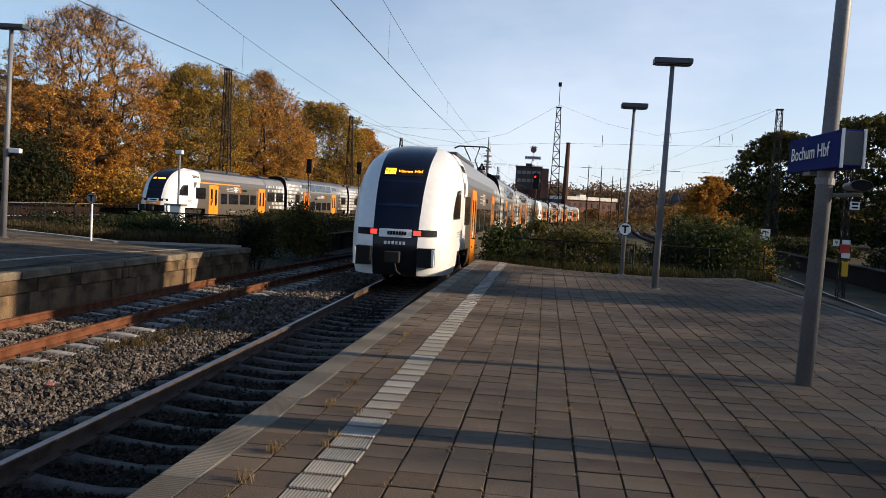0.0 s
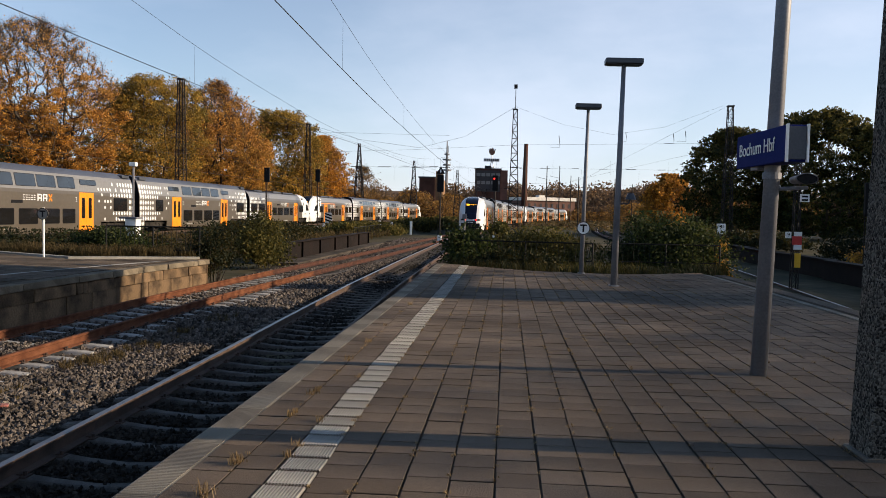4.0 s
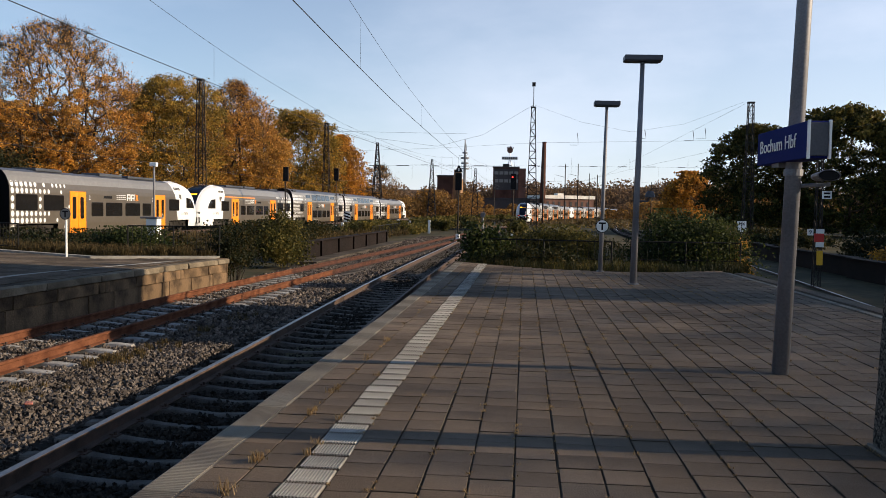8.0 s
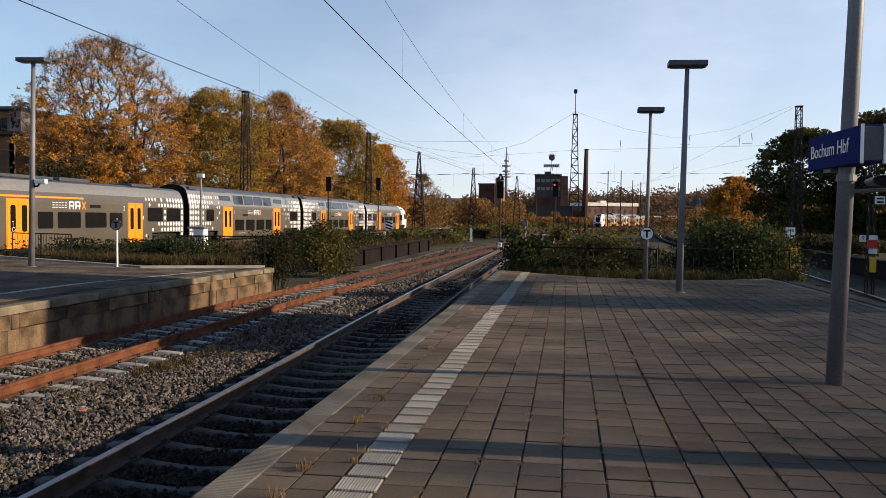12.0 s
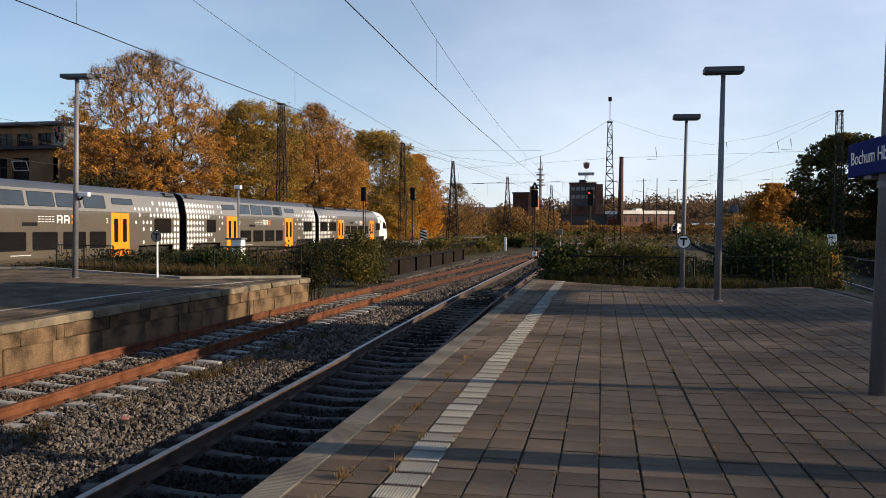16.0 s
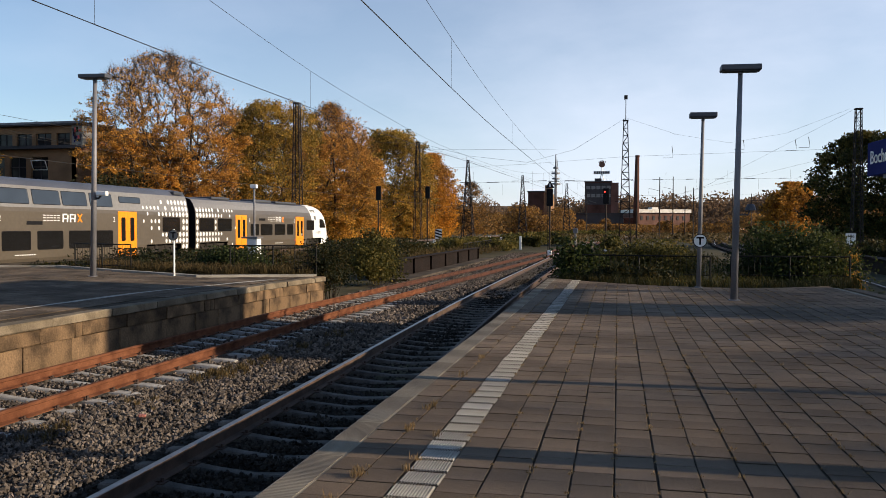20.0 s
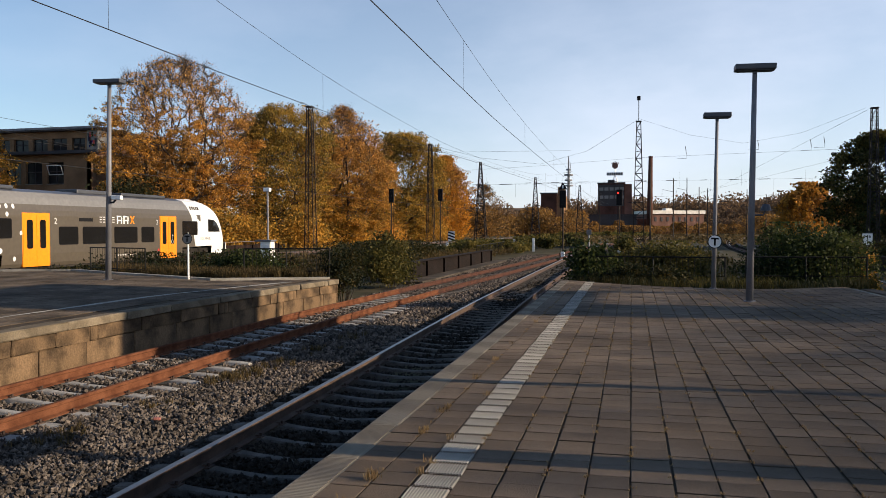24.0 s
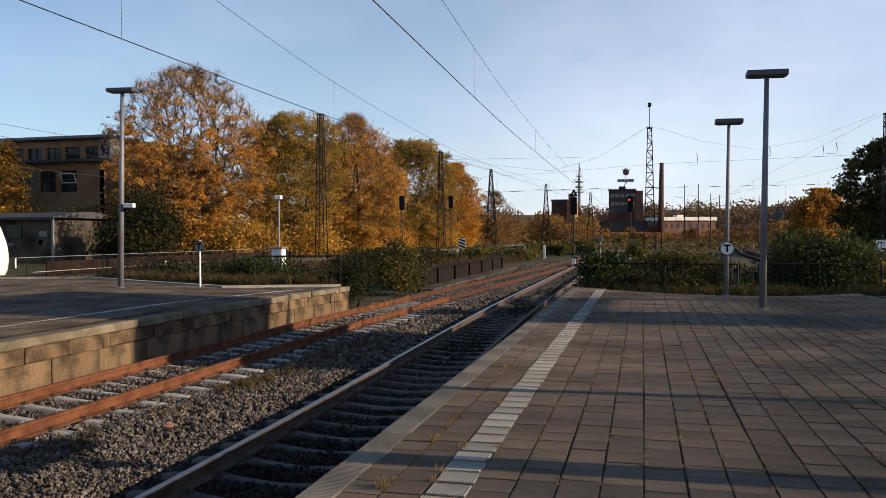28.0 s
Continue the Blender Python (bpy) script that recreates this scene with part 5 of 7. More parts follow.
def t_board(parent, z, y=-0.08, face="white"):
    """Round white board with a black ring and a T."""
    b = part("stop_board", T([(0, y, z), (0, y - 0.012, z)], 0.168, 24), face, parent, "round board with a black T")
    bm = bmesh.new()
    n = 24
    ra = [bm.verts.new((0.168 * math.cos(2 * math.pi * k / n), y - 0.016, z + 0.168 * math.sin(2 * math.pi * k / n))) for k in range(n)]
    rb = [bm.verts.new((0.149 * math.cos(2 * math.pi * k / n), y - 0.016, z + 0.149 * math.sin(2 * math.pi * k / n))) for k in range(n)]
    for k in range(n):
        bm.faces.new((ra[k], ra[(k + 1) % n], rb[(k + 1) % n], rb[k]))
    part("ring", bm, "black", b)
    part("letter_t", box(box(bmesh.new(), -0.088, 0.088, y - 0.019, y - 0.0125, z + 0.052, z + 0.094), -0.022, 0.022, y - 0.019, y - 0.0125, z - 0.098, z + 0.052), "black", b)


t_board(LAMP_B, 1.16)
STOP = thing("stop_sign", "white post with a round stop board on the old platform", "railway sign", at=pose(-13.25, 20.45, 0))
part("pole", T([(0, 0, -0.06), (0, 0, 1.4)], 0.03, 10), "white", STOP)
# Grey instead of white: the shade on this board is put into its colour.
t_board(STOP, 1.22, -0.04, "dullboard")


def station_sign():
    o = thing("station_sign", "deep blue station name sign on a thick grey pole", "station sign", at=pose(2.455, 6.36, 0, 0, 1.6, 0))
    part("pole", T([(0, 0, -0.02), (0.0, 0, 3.5), (0.0, 0, 7.2)], 0.075, 18, 0.06), "galv", o, "thick grey steel pole", smooth=True)
    part("clamp", T([(0, 0, 1.86), (0, 0, 1.92)], 0.085, 16), "galv", o)
    board = part("board", B(-0.005, 0.19, -0.58, 0.64, 1.985, 2.305, bevel=0.008), "blue", o, "deep blue box sign")
    board.matrix_basis = pose(-0.06, 0, 0, 0, -1.6, 3.0)
    part("end_plate", B(0.015, 0.175, -0.595, -0.575, 2.005, 2.29, bevel=0.004), "lamp_grey", board, "grey end plate")
    for x in (-0.004, 0.174):
        part("frame_edge", B(x, x + 0.018, -0.61, -0.58, 1.98, 2.31), "white", board)
    lettering("name", "Bochum Hbf", 0.178, "white", board, pose(-0.010, 0.10, 2.15, 90, 0, -90), "white station name")
    part("bracket_shelf", B(0.02, 0.12, 0.12, 0.3, 1.95, 1.985), "galv", board)
    bm = bmesh.new()
    rings = []
    for q, (yy, rx_, rz_) in enumerate(((-0.24, 0.098, 0.050), (-0.23, 0.102, 0.053), (-0.16, 0.088, 0.048), (-0.08, 0.07, 0.042), (0.02, 0.06, 0.040), (0.10, 0.05, 0.036))):
        rings.append([bm.verts.new((0.24 + rx_ * math.cos(2 * math.pi * k / 16), yy, 1.865 + rz_ * math.sin(2 * math.pi * k / 16))) for k in range(16)])
    for q, r in zip(rings, rings[1:]):
        for k in range(16):
            bm.faces.new((q[k], q[(k + 1) % 16], r[(k + 1) % 16], r[k]))
    bm.faces.new(rings[-1])
    bmesh.ops.recalc_face_normals(bm, faces=bm.faces[:])
    sp = part("loudspeaker", bm, "galv", o, "grey horn loudspeaker", smooth=True)
    bm = bmesh.new()
    bm.faces.new([bm.verts.new((0.24 + 0.090 * math.cos(2 * math.pi * k / 16), -0.225, 1.865 + 0.044 * math.sin(2 * math.pi * k / 16))) for k in range(16)])
    part("horn_mouth", bm, "black", sp)
    part("speaker_arm", T([(0.05, 0, 1.77), (0.3, -0.1, 1.79)], 0.018, 8), "galv", sp)


station_sign()

# concrete post of the canopy, and unseen walls added beside and behind the camera to throw shade
COL = thing("canopy_column", "square exposed-aggregate concrete column on the platform", "column", kind="structure")
_bm = B(-0.17, 0.17, -0.155, 0.155, -0.01, 5.2, bevel=0.012)
for _v in _bm.verts:
    _k = 1 - 0.045 * _v.co.z * 2.0
    _v.co.x, _v.co.y = 2.47 + _v.co.x * _k + 0.012 * _v.co.z, 3.855 + _v.co.y * _k
part("shaft", _bm, "aggregate", COL)
part("foot", B(2.28, 2.66, 3.68, 4.03, -0.01, 0.02), "concrete", COL)
# Low wall out of view, added for the shade on the near paving.
SHADE_WALL = thing("wall_stair", "unseen low concrete wall added to shade the near paving", "wall", kind="structure")
part("parapet", B(3.9, 4.1, -6.0, 2.9, -0.01, 1.25, bevel=0.02), "concrete", SHADE_WALL)
# Brick block out of view, added for the shade band across platform and tracks.
SHADE_BLOCK = thing("wall_east", "unseen brick block added to throw a shade band", "wall", kind="structure")
part("block", B(13.5, 17.0, 12.9, 15.0, -1.2, 9.8, bevel=0.02), "brick", SHADE_BLOCK)
part("upper_storey", B(13.5, 17.0, 15.0, 18.4, 5.9, 9.8, bevel=0.02), "brick", SHADE_BLOCK)
part("pier", B(13.6, 16.9, 18.0, 18.3, -1.2, 5.9), "brick", SHADE_BLOCK)


# ---- masts, signals, wires ----
def lattice_mast(x, y, z0, h, wb, wt, label="dark riveted lattice mast of the overhead line", antenna=0.0, arms=True, bays=None):
    o = thing("lattice_mast", label, "catenary mast", "overhead line masts", at=pose(x, y, z0))
    n = bays or max(6, int(h / 0.9))
    r = 0.012 + wb * 0.042
    c = lambda sx, sy, k: Vector((sx * (wb + (wt - wb) * k / n) / 2, sy * (wb + (wt - wb) * k / n) / 2, h * k / n))
    for sx in (-1, 1):
        for sy in (-1, 1):
            part("leg", T([c(sx, sy, 0), c(sx, sy, n)], r, 4), "lattice", o)
    for nm, fixed, ax in (("bracing", -1, 0), ("bracing", 1, 0), ("bracing", -1, 1), ("bracing", 1, 1)):
        bm = bmesh.new()
        for k in range(n):
            a = (-1) ** k
            p, q = (c(-a, fixed, k), c(a, fixed, k + 1)) if ax == 0 else (c(fixed, -a, k), c(fixed, a, k + 1))
            tube(bm, [p, q], r * 0.55, 3)
            tube(bm, [c(-1, fixed, k), c(1, fixed, k)] if ax == 0 else [c(fixed, -1, k), c(fixed, 1, k)], r * 0.45, 3)
        part(nm, bm, "lattice", o)["kind"] = "stuff"
    part("cap", B(-wt / 2 - 0.1, wt / 2 + 0.1, -wt / 2 - 0.1, wt / 2 + 0.1, h - 0.02, h + 0.12), "lattice", o)
    if antenna:
        part("antenna", T([(0, 0, h), (0, 0, h + antenna)], 0.045, 6), "lattice", o)
        part("antenna_box", B(-0.22, 0.22, -0.22, 0.22, h + antenna - 0.3, h + antenna + 0.2, bevel=0.03), "lattice", o)
    return o


for a in ((-34.4, 80.0, -0.8, 15.7, 1.05, 0.52), (-33.0, 128.0, -0.8, 16.4, 1.3, 0.5), (-30.05, 158.0, -0.8, 15.8, 2.3, 0.35), (-25.2, 212.0, -0.8, 16.0, 2.3, 0.4), (-14.9, 236.0, -0.8, 15.0, 2.2, 0.4), (25.85, 94.0, -0.9, 15.4, 1.1, 0.55)):
    lattice_mast(*a)
lattice_mast(0.9, 104.0, -0.9, 16.1, 1.45, 0.5, "tall lattice mast with a rod and box on top", antenna=3.1)
for x, y, h in ((3.4, 150, 14), (9.5, 190, 14), (13.5, 205, 15), (18.0, 225, 13.5), (16.2, 180, 11), (31.0, 230, 13), (37.5, 240, 12), (55, 260, 13), (66, 230, 15), (-10, 260, 14)):
    o = thing("mast_pole", "slender dark steel pole beside the far tracks", "mast", "slender far poles", at=pose(x, y, -0.9))
    part("pole", T([(0, 0, 0), (0, 0, h)], 0.16, 6, 0.10), "lattice", o)
    part("cantilever", T([(0, 0, h - 3.2), (-2.4, 0, h - 2.6), (-2.6, 0, h - 4.0)], 0.04, 4), "lattice", o)


def signal(x, y, z0, top, label, lit, tri=False):
    o = thing("railway_signal", label, "railway signal", "light signals", at=pose(x, y, z0))
    h = top - z0
    part("post", T([(0, 0, 0), (0, 0, h - 1.2)], 0.06, 8), "lattice", o)
    head = part("signal_head", B(-0.27, 0.27, -0.12, 0.12, h - 1.42, h, bevel=0.05), "black", o, "black signal screen")
    for k, (u, w, on) in enumerate(((-0.11, 0.32, lit), (0.11, 0.32, False), (0, 0.72, False), (-0.11, 1.12, False), (0.11, 1.12, False))):
        part("lens", T([(u, -0.13, h - w), (u, -0.16, h - w)], 0.075, 12), "signal_red" if on else "black", head)
    part("hood", B(-0.2, 0.05, -0.3, -0.12, h - 0.2, h - 0.18), "black", head)
    part("ladder", tube(tube(bmesh.new(), [(-0.18, 0.1, 0.2), (-0.18, 0.1, h - 1.4)], 0.02, 4), [(0.18, 0.1, 0.2), (0.18, 0.1, h - 1.4)], 0.02, 4), "lattice", o)
    part("cabinet_box", B(-0.16, 0.16, -0.2, 0.1, 0, 0.5, bevel=0.02), "white", o)
    if tri:
        bm = bmesh.new()
        v = [bm.verts.new(p) for p in ((-0.36, -0.02, h + 0.05), (0.36, -0.02, h + 0.05), (0, -0.02, h + 0.66), (-0.36, 0.02, h + 0.05), (0.36, 0.02, h + 0.05), (0, 0.02, h + 0.66))]
        for f in ((0, 1, 2), (5, 4, 3), (0, 3, 4, 1), (1, 4, 5, 2), (2, 5, 3, 0)):
            bm.faces.new([v[i] for i in f])
        p = part("triangle_board", bm, "black", o, "black triangular board")
        bm = bmesh.new()
        bm.faces.new([bm.verts.new(q) for q in ((-0.05, -0.03, h + 0.15), (0.05, -0.03, h + 0.15), (0.05, -0.03, h + 0.4), (-0.05, -0.03, h + 0.4))])
        part("triangle_mark", bm, "white", p)


signal(-23.85, 76.0, -0.8, 5.6, "black light signal beside the through line", False)
signal(-21.6, 88.0, -0.8, 6.15, "black light signal on a tall post by the bushes", False)
signal(-5.42, 63.5, -0.9, 4.6, "dark light signal under a black triangle", False, True)
signal(-1.05, 72.0, -0.9, 5.0, "light signal showing red beside the running track", True)
signal(15.4, 33.5, -0.9, 3.1, "dark light signal in the cutting beside the platform", False)


def wire(name, pts, r, label, sag=0.0):
    """An overhead wire as one thin round bar."""
    o = mesh_ob(name, tube(bmesh.new(), pts, r, 5), "wire")
    return tagged(o, label, "overhead wire", "overhead wires", "structure")


def catenary(f, zc, zm, y0, y1, spans, name, sag=1.25, gap=9.0, k=1.0):
    """Contact wire, sagging carrying wire and droppers over a track."""
    ys = np.linspace(y0, y1, 60)
    low = lambda y: zm - sag * (1 - ((2 * (((y - spans[0]) / spans[1]) % 1.0) - 1) ** 2))
    o = thing(name, "thin dark contact wire and carrying wire over a track", "overhead wire", "overhead wires", "structure")
    part("contact_wire", tube(bmesh.new(), [(f(y), y, zc) for y in ys], 0.009 * k, 5), "wire", o)
    part("carrying_wire", tube(bmesh.new(), [(f(y), y, low(y)) for y in np.linspace(y0, y1, 120)], 0.005 * k, 5), "wire", o)
    for y in np.arange(18.8 - 27, y1 - 2, gap):
        part("dropper", T([(f(y), y, zc), (f(y), y, low(y))], 0.003, 4), "wire", o)


catenary(lambda y: track_a(y) - 0.03, 4.77, 6.24, -14, 112, (9.0, 70.0), "overhead_line_1", 0.75, 12.6)
catenary(lambda y: track_2(y) - 0.05, 4.70, 6.64, -14, 112, (8.0, 64.0), "overhead_line_2", 1.69)
catenary(track_b, RB + 5.5, RB + 7.7, -60, 200, (18.0, 62.0), "overhead_line_3", 1.3, 31.0, 2.0)
wire("feeder_wire", [(-32.5, 0, 7.9), (-33.0, 24, 7.6), (-33.4, 46, 7.6), (-33.9, 64, 8.0), (-34.3, 80, 8.9), (-33.6, 104, 8.2), (-33.0, 128, 9.2)], 0.011, "thin feeder wire along the through line")
wire("feeder_wire", [(-32.5, 0, 6.6), (-33.0, 24, 6.5), (-33.4, 46, 6.6), (-33.9, 64, 7.1), (-34.3, 80, 8.2), (-33.6, 104, 7.5), (-33.0, 128, 8.4)], 0.010, "thin feeder wire along the through line")
wire("span_wire", [(-33, 128, 15.6), (-23, 121, 12.6), (-13, 115, 10.95), (-6, 110, 12.2), (0.95, 104, 15.6)], 0.016, "sagging span wire between two lattice masts")
wire("span_wire", [(-33, 128, 11.0), (-13, 115, 10.7), (0.95, 104, 10.6), (25, 95, 10.3)], 0.012, "level cross wire above the tracks")
wire("span_wire", [(-34, 80, 12.0), (-20, 80, 9.6), (-6, 80, 9.4)], 0.010, "cross wire above the tracks")
wire("span_wire", [(0.95, 104, 15.6), (7, 101, 13.0), (13, 99, 11.6), (19, 97, 12.4), (25, 94, 14.6)], 0.010, "sagging span wire between two lattice masts")
wire("span_wire", [(25.2, 94, 14.4), (14, 135, 8.2), (9, 165, 7.2)], 0.012, "overhead wire running down to the far tracks")
wire("span_wire", [(52, 62, 13.2), (25, 105, 10.0), (15, 140, 8.4), (9, 170, 7.2)], 0.012, "overhead wire running down to the far tracks")
wire("span_wire", [(-25, 212, 15.2), (-13, 160, 9.5), (-33, 128, 15.4)], 0.012, "feeder wire between masts")
wire("span_wire", [(-34, 80, 14.8), (-32.5, 104, 13.2), (-33, 128, 15.4)], 0.012, "feeder wire between masts")
wire("span_wire", [(-12, 240, 10.8), (30, 240, 10.8), (90, 240, 10.6)], 0.014, "level cross wire above the far tracks")
for y, z, x0, x1, step in ((205, 13.4, -30, 74, 7.3), (205, 8.0, -16, 80, 11.0), (160, 10.6, -40, -4, 6.1)):
    o = thing("cross_span", "level cross wire with dark insulators above the far tracks", "overhead wire", "overhead wires", "structure")
    part("cross_wire", T([(x0, y, z), (x1, y, z)], 0.013, 4), "wire", o)
    for k in range(int((x1 - x0) / step)):
        x = x0 + step * (k + 0.5)
        part("insulator", T([(x - 0.9 - 0.4 * (k % 3), y, z), (x + 0.9, y, z + 0.04)], 0.075, 6), "lattice", o)
        part("hanger", T([(x + 1.6, y, z - 2.6 + k % 2), (x + 1.6, y, z + 2.2 * (k % 2))], 0.015, 4), "wire", o)
for x, y, z, d in ((14.6, 99, 11.9, 1.1), (20.0, 97, 11.6, 1.2), (21.2, 96, 11.8, 1.2), (-8.5, 112, 11.0, 1.6), (6.5, 101, 11.6, 1.5)):
    o = thing("registration_arm", "short insulated arm hanging from a cross wire", "overhead wire", "registration arms", "structure")
    part("insulator", T([(x, y, z), (x + 0.1, y, z - d * 0.6)], 0.036, 6), "lattice", o)
    part("arm", T([(x + 0.1, y, z - d * 0.6), (x + 0.1, y, z - d), (x - 1.0, y, z - d)], 0.02, 5), "lattice", o)

# far tracks that fan out to the right
def fan(k):
    return curve_of([(20, 8.9 + k * 0.2), (40, 9.6 + k * 1.2), (70, 9.0 + k * 2.4), (110, 9.8 + k * 3.6), (160, 15 + k * 4.2), (220, 26 + k * 4.4), (300, 48 + k * 4.6), (420, 92 + k * 5)])


TRACK_R = curve_of([(-20, 7.75), (0, 7.8), (12, 8.0), (22, 8.9), (34, 10.0), (60, 11.6), (100, 13.0), (160, 20), (240, 40), (330, 76)])
build_track("track_4", TRACK_R, -0.95, -16, 300, "dark track in the cutting beyond the platform", "rail_side", "rail_top", "soil", (0, -1))
for k in (1, 2):
    build_track("track_%d" % (4 + k), fan(k), RZ - 0.02, 50, 300, "far running track that curves away", "rail_side", "rail_side", "soil", (0, -1))
for k, (x0, x1, y0, y1) in enumerate(((13.4, 13.7, 18, 33), (13.7, 14.0, 33, 46), (14.2, 14.5, 46, 58))):
    o = thing("girder_wall", "dark brown plate girder beside the cutting track", "girder", "bridge girders")
    part("web", B(x0, x1, y0, y1, -1.1, -0.25), "girder", o)
    part("flange", B(x0 - 0.12, x1 + 0.12, y0, y1, -0.25, -0.19), "girder", o)

# plate girder parapet beside the rusty track
GIRD = thing("bridge_parapet", "dark brown plate girder parapet beside the rusty track", "girder", "bridge girders")
for _k in range(6):
    part("web_plate", B(-10.15, -10.06, 33.5 + 3.75 * _k, 37.2 + 3.75 * _k, -1.0, -0.10), "girder", GIRD)
    part("stiffener", B(-10.06, -9.96, 37.12 + 3.75 * _k, 37.25 + 3.75 * _k, -1.0, -0.10), "girder", GIRD)
part("flange", B(-10.3, -9.9, 33.5, 56, -0.10, -0.04), "girder", GIRD, "rust-brown top flange")
tagged(mesh_ob("concrete_walkway", B(-9.9, -9.0, 32.5, 57, -1.05, -0.84, bevel=0.02), "hutwall"), "grey concrete strip beside the rusty track", "walkway", kind="structure")


def railing(name, pts, h, label, spacing=0.14, z=0.0, top="iron", low=0.12):
    o = thing(name, label, "railing", "iron railings")
    a, b = Vector((*pts[0], z)), Vector((*pts[1], z))
    L = (b - a).length
    d = (b - a) / L
    up = Vector((0, 0, 1))
    part("top_rail", T([a + up * h, b + up * h], 0.022, 6), top, o)
    part("bottom_rail", T([a + up * low, b + up * low], 0.016, 6), "iron", o)
    n = max(1, round(L / 1.9))
    for k in range(n + 1):
        p = a + d * (L * k / n)
        part("post", T([p - up * 0.05, p + up * h], 0.026, 6), "iron", o)
    m = int(L / spacing)
    me = None
    for k in range(1, m):
        p = a + d * (L * k / m)
        if me is None:
            ob = part("bar", T([(0, 0, low), (0, 0, h)], 0.007, 5), "iron", o)
            me = ob.data
        else:
            ob = new("bar", me)
            ob.parent = o
        ob.location = p


railing("railing", [(-12.5, 22.6), (-9.6, 22.9)], 0.86, "black iron railing at the end of the old platform")
railing("railing", [(-19.2, 23.7), (-16.2, 22.6)], 0.86, "black iron railing overgrown with dry weeds")
railing("bridge_railing", [(-33.6, 34.0), (-33.8, 52.0)], 0.95, "dark iron bridge railing with a pale top rail", 0.22, -0.55, "galv")
railing("bridge_railing", [(-33.8, 52.2), (-34.0, 70.0)], 0.95, "dark iron bridge railing with a pale top rail", 0.24, -0.55, "galv")
BP = thing("bridge_girder", "red-brown plate girder behind the pale railing", "girder", "bridge girders")
for _k in range(6):
    part("web_plate", B(-34.1, -34.02, 38 + 5.5 * _k, 43.4 + 5.5 * _k, -0.95, 0.12), "girder_red", BP)
    part("stiffener", B(-34.02, -33.9, 43.36 + 5.5 * _k, 43.5 + 5.5 * _k, -0.95, 0.12), "girder_red", BP)
part("pale_rail", T([(-33.2, 36, -0.42), (-33.4, 58, -0.42)], 0.022, 6), "dullboard", BP, "thin pale rail")
part("round_sign", T([(-33.98, 50, -0.28), (-33.90, 50, -0.28)], 0.22, 16), "white", BP, "small round white sign")
STRIPE = thing("striped_board", "white board with black slanting stripes on a post", "railway sign", at=pose(-21.2, 92, -0.9))
part("post", T([(0, 0, 0), (0, 0, 1.6)], 0.05, 6), "galv", STRIPE)
SB = part("board", B(-0.42, 0.42, -0.06, -0.03, 0.9, 2.1), "white", STRIPE)
for _k in range(3):
    _bm = bmesh.new()
    _z = 1.0 + 0.36 * _k
    _bm.faces.new([_bm.verts.new(p) for p in ((-0.42, -0.064, _z + 0.18), (0.42, -0.064, _z - 0.1), (0.42, -0.064, _z + 0.08), (-0.42, -0.064, _z + 0.36))])
    part("stripe", _bm, "black", SB)
railing("garden_railing", [(-1.35, 22.9), (2.6, 22.3)], 0.65, "thin black railing among the shrubs", 0.16, 0.0)
railing("garden_railing", [(3.2, 22.6), (6.4, 22.8)], 0.66, "thin black railing behind the large shrub", 0.16, 0.0)
railing("far_railing", [(-11.5, 58.0), (-12.5, 86.0)], 1.0, "dark railing along the embankment", 0.4, -0.8)

CAB = thing("relay_cabinet", "small white equipment cabinet with a flat roof plate", "cabinet", at=pose(-15.25, 30.0, -0.75))
part("body", B(-0.24, 0.24, -0.2, 0.2, 0.0, 1.72, bevel=0.015), "white", CAB)
part("roof_plate", B(-0.46, 0.30, -0.28, 0.28, 1.72, 1.80, bevel=0.015), "galv", CAB)
part("door", B(-0.20, 0.20, -0.212, -0.2, 0.2, 1.6, bevel=0.004), "white", CAB)
POLE = thing("camera_pole", "slim grey pole with a white box on top", "pole", at=pose(-15.52, 30.6, -0.8))
part("pole", T([(0, 0, 0), (0, 0, 4.0)], 0.045, 8), "galv", POLE)
part("box", B(-0.16, 0.14, -0.1, 0.1, 3.95, 4.12, bevel=0.02), "white", POLE)
POST = thing("marker_post", "square grey post among the shrubs", "post", at=pose(-1.25, 23.0, 0))
part("post", T([(0, 0, -0.9), (0, 0, 1.38)], 0.03, 6), "galv", POST)
part("head", B(-0.07, 0.07, -0.05, 0.05, 1.30, 1.45, bevel=0.01), "galv", POST)

KM = thing("kilometre_sign", "white distance board with black numerals on the mast", "railway sign", at=pose(24.2, 90.0, -0.9))
part("post", T([(0, 0, 0), (0, 0, 1.6)], 0.05, 6), "galv", KM)
KB = part("board", B(-0.5, 0.5, -0.03, 0.0, 0.55, 1.75), "white", KM)
lettering("numeral", "146", 0.5, "black", KB, pose(0, -0.036, 1.42, 90, 0, 0))
lettering("numeral", "2", 0.5, "black", KB, pose(0, -0.036, 0.86, 90, 0, 0))
RP = lattice_mast(10.2, 27.4, -0.95, 4.7, 0.22, 0.16, "grey lattice post with red and white bands and small boards", bays=14)
part("red_band", B(-0.16, 0.16, -0.17, -0.12, 1.55, 1.85), "redpaint", RP)
part("white_band", B(-0.10, 0.16, -0.17, -0.12, 1.85, 2.0), "white", RP)
part("white_band", B(-0.10, 0.16, -0.17, -0.12, 1.38, 1.55), "white", RP)
part("yellow_plate", B(-0.06, 0.14, -0.17, -0.12, 0.75, 1.25), "yellow", RP)
nb = part("number_board", B(-0.40, -0.2, -0.17, -0.13, 1.78, 2.0), "white", RP)
lettering("numeral", "9", 0.19, "black", nb, pose(-0.3, -0.174, 1.89, 90, 0, 0))
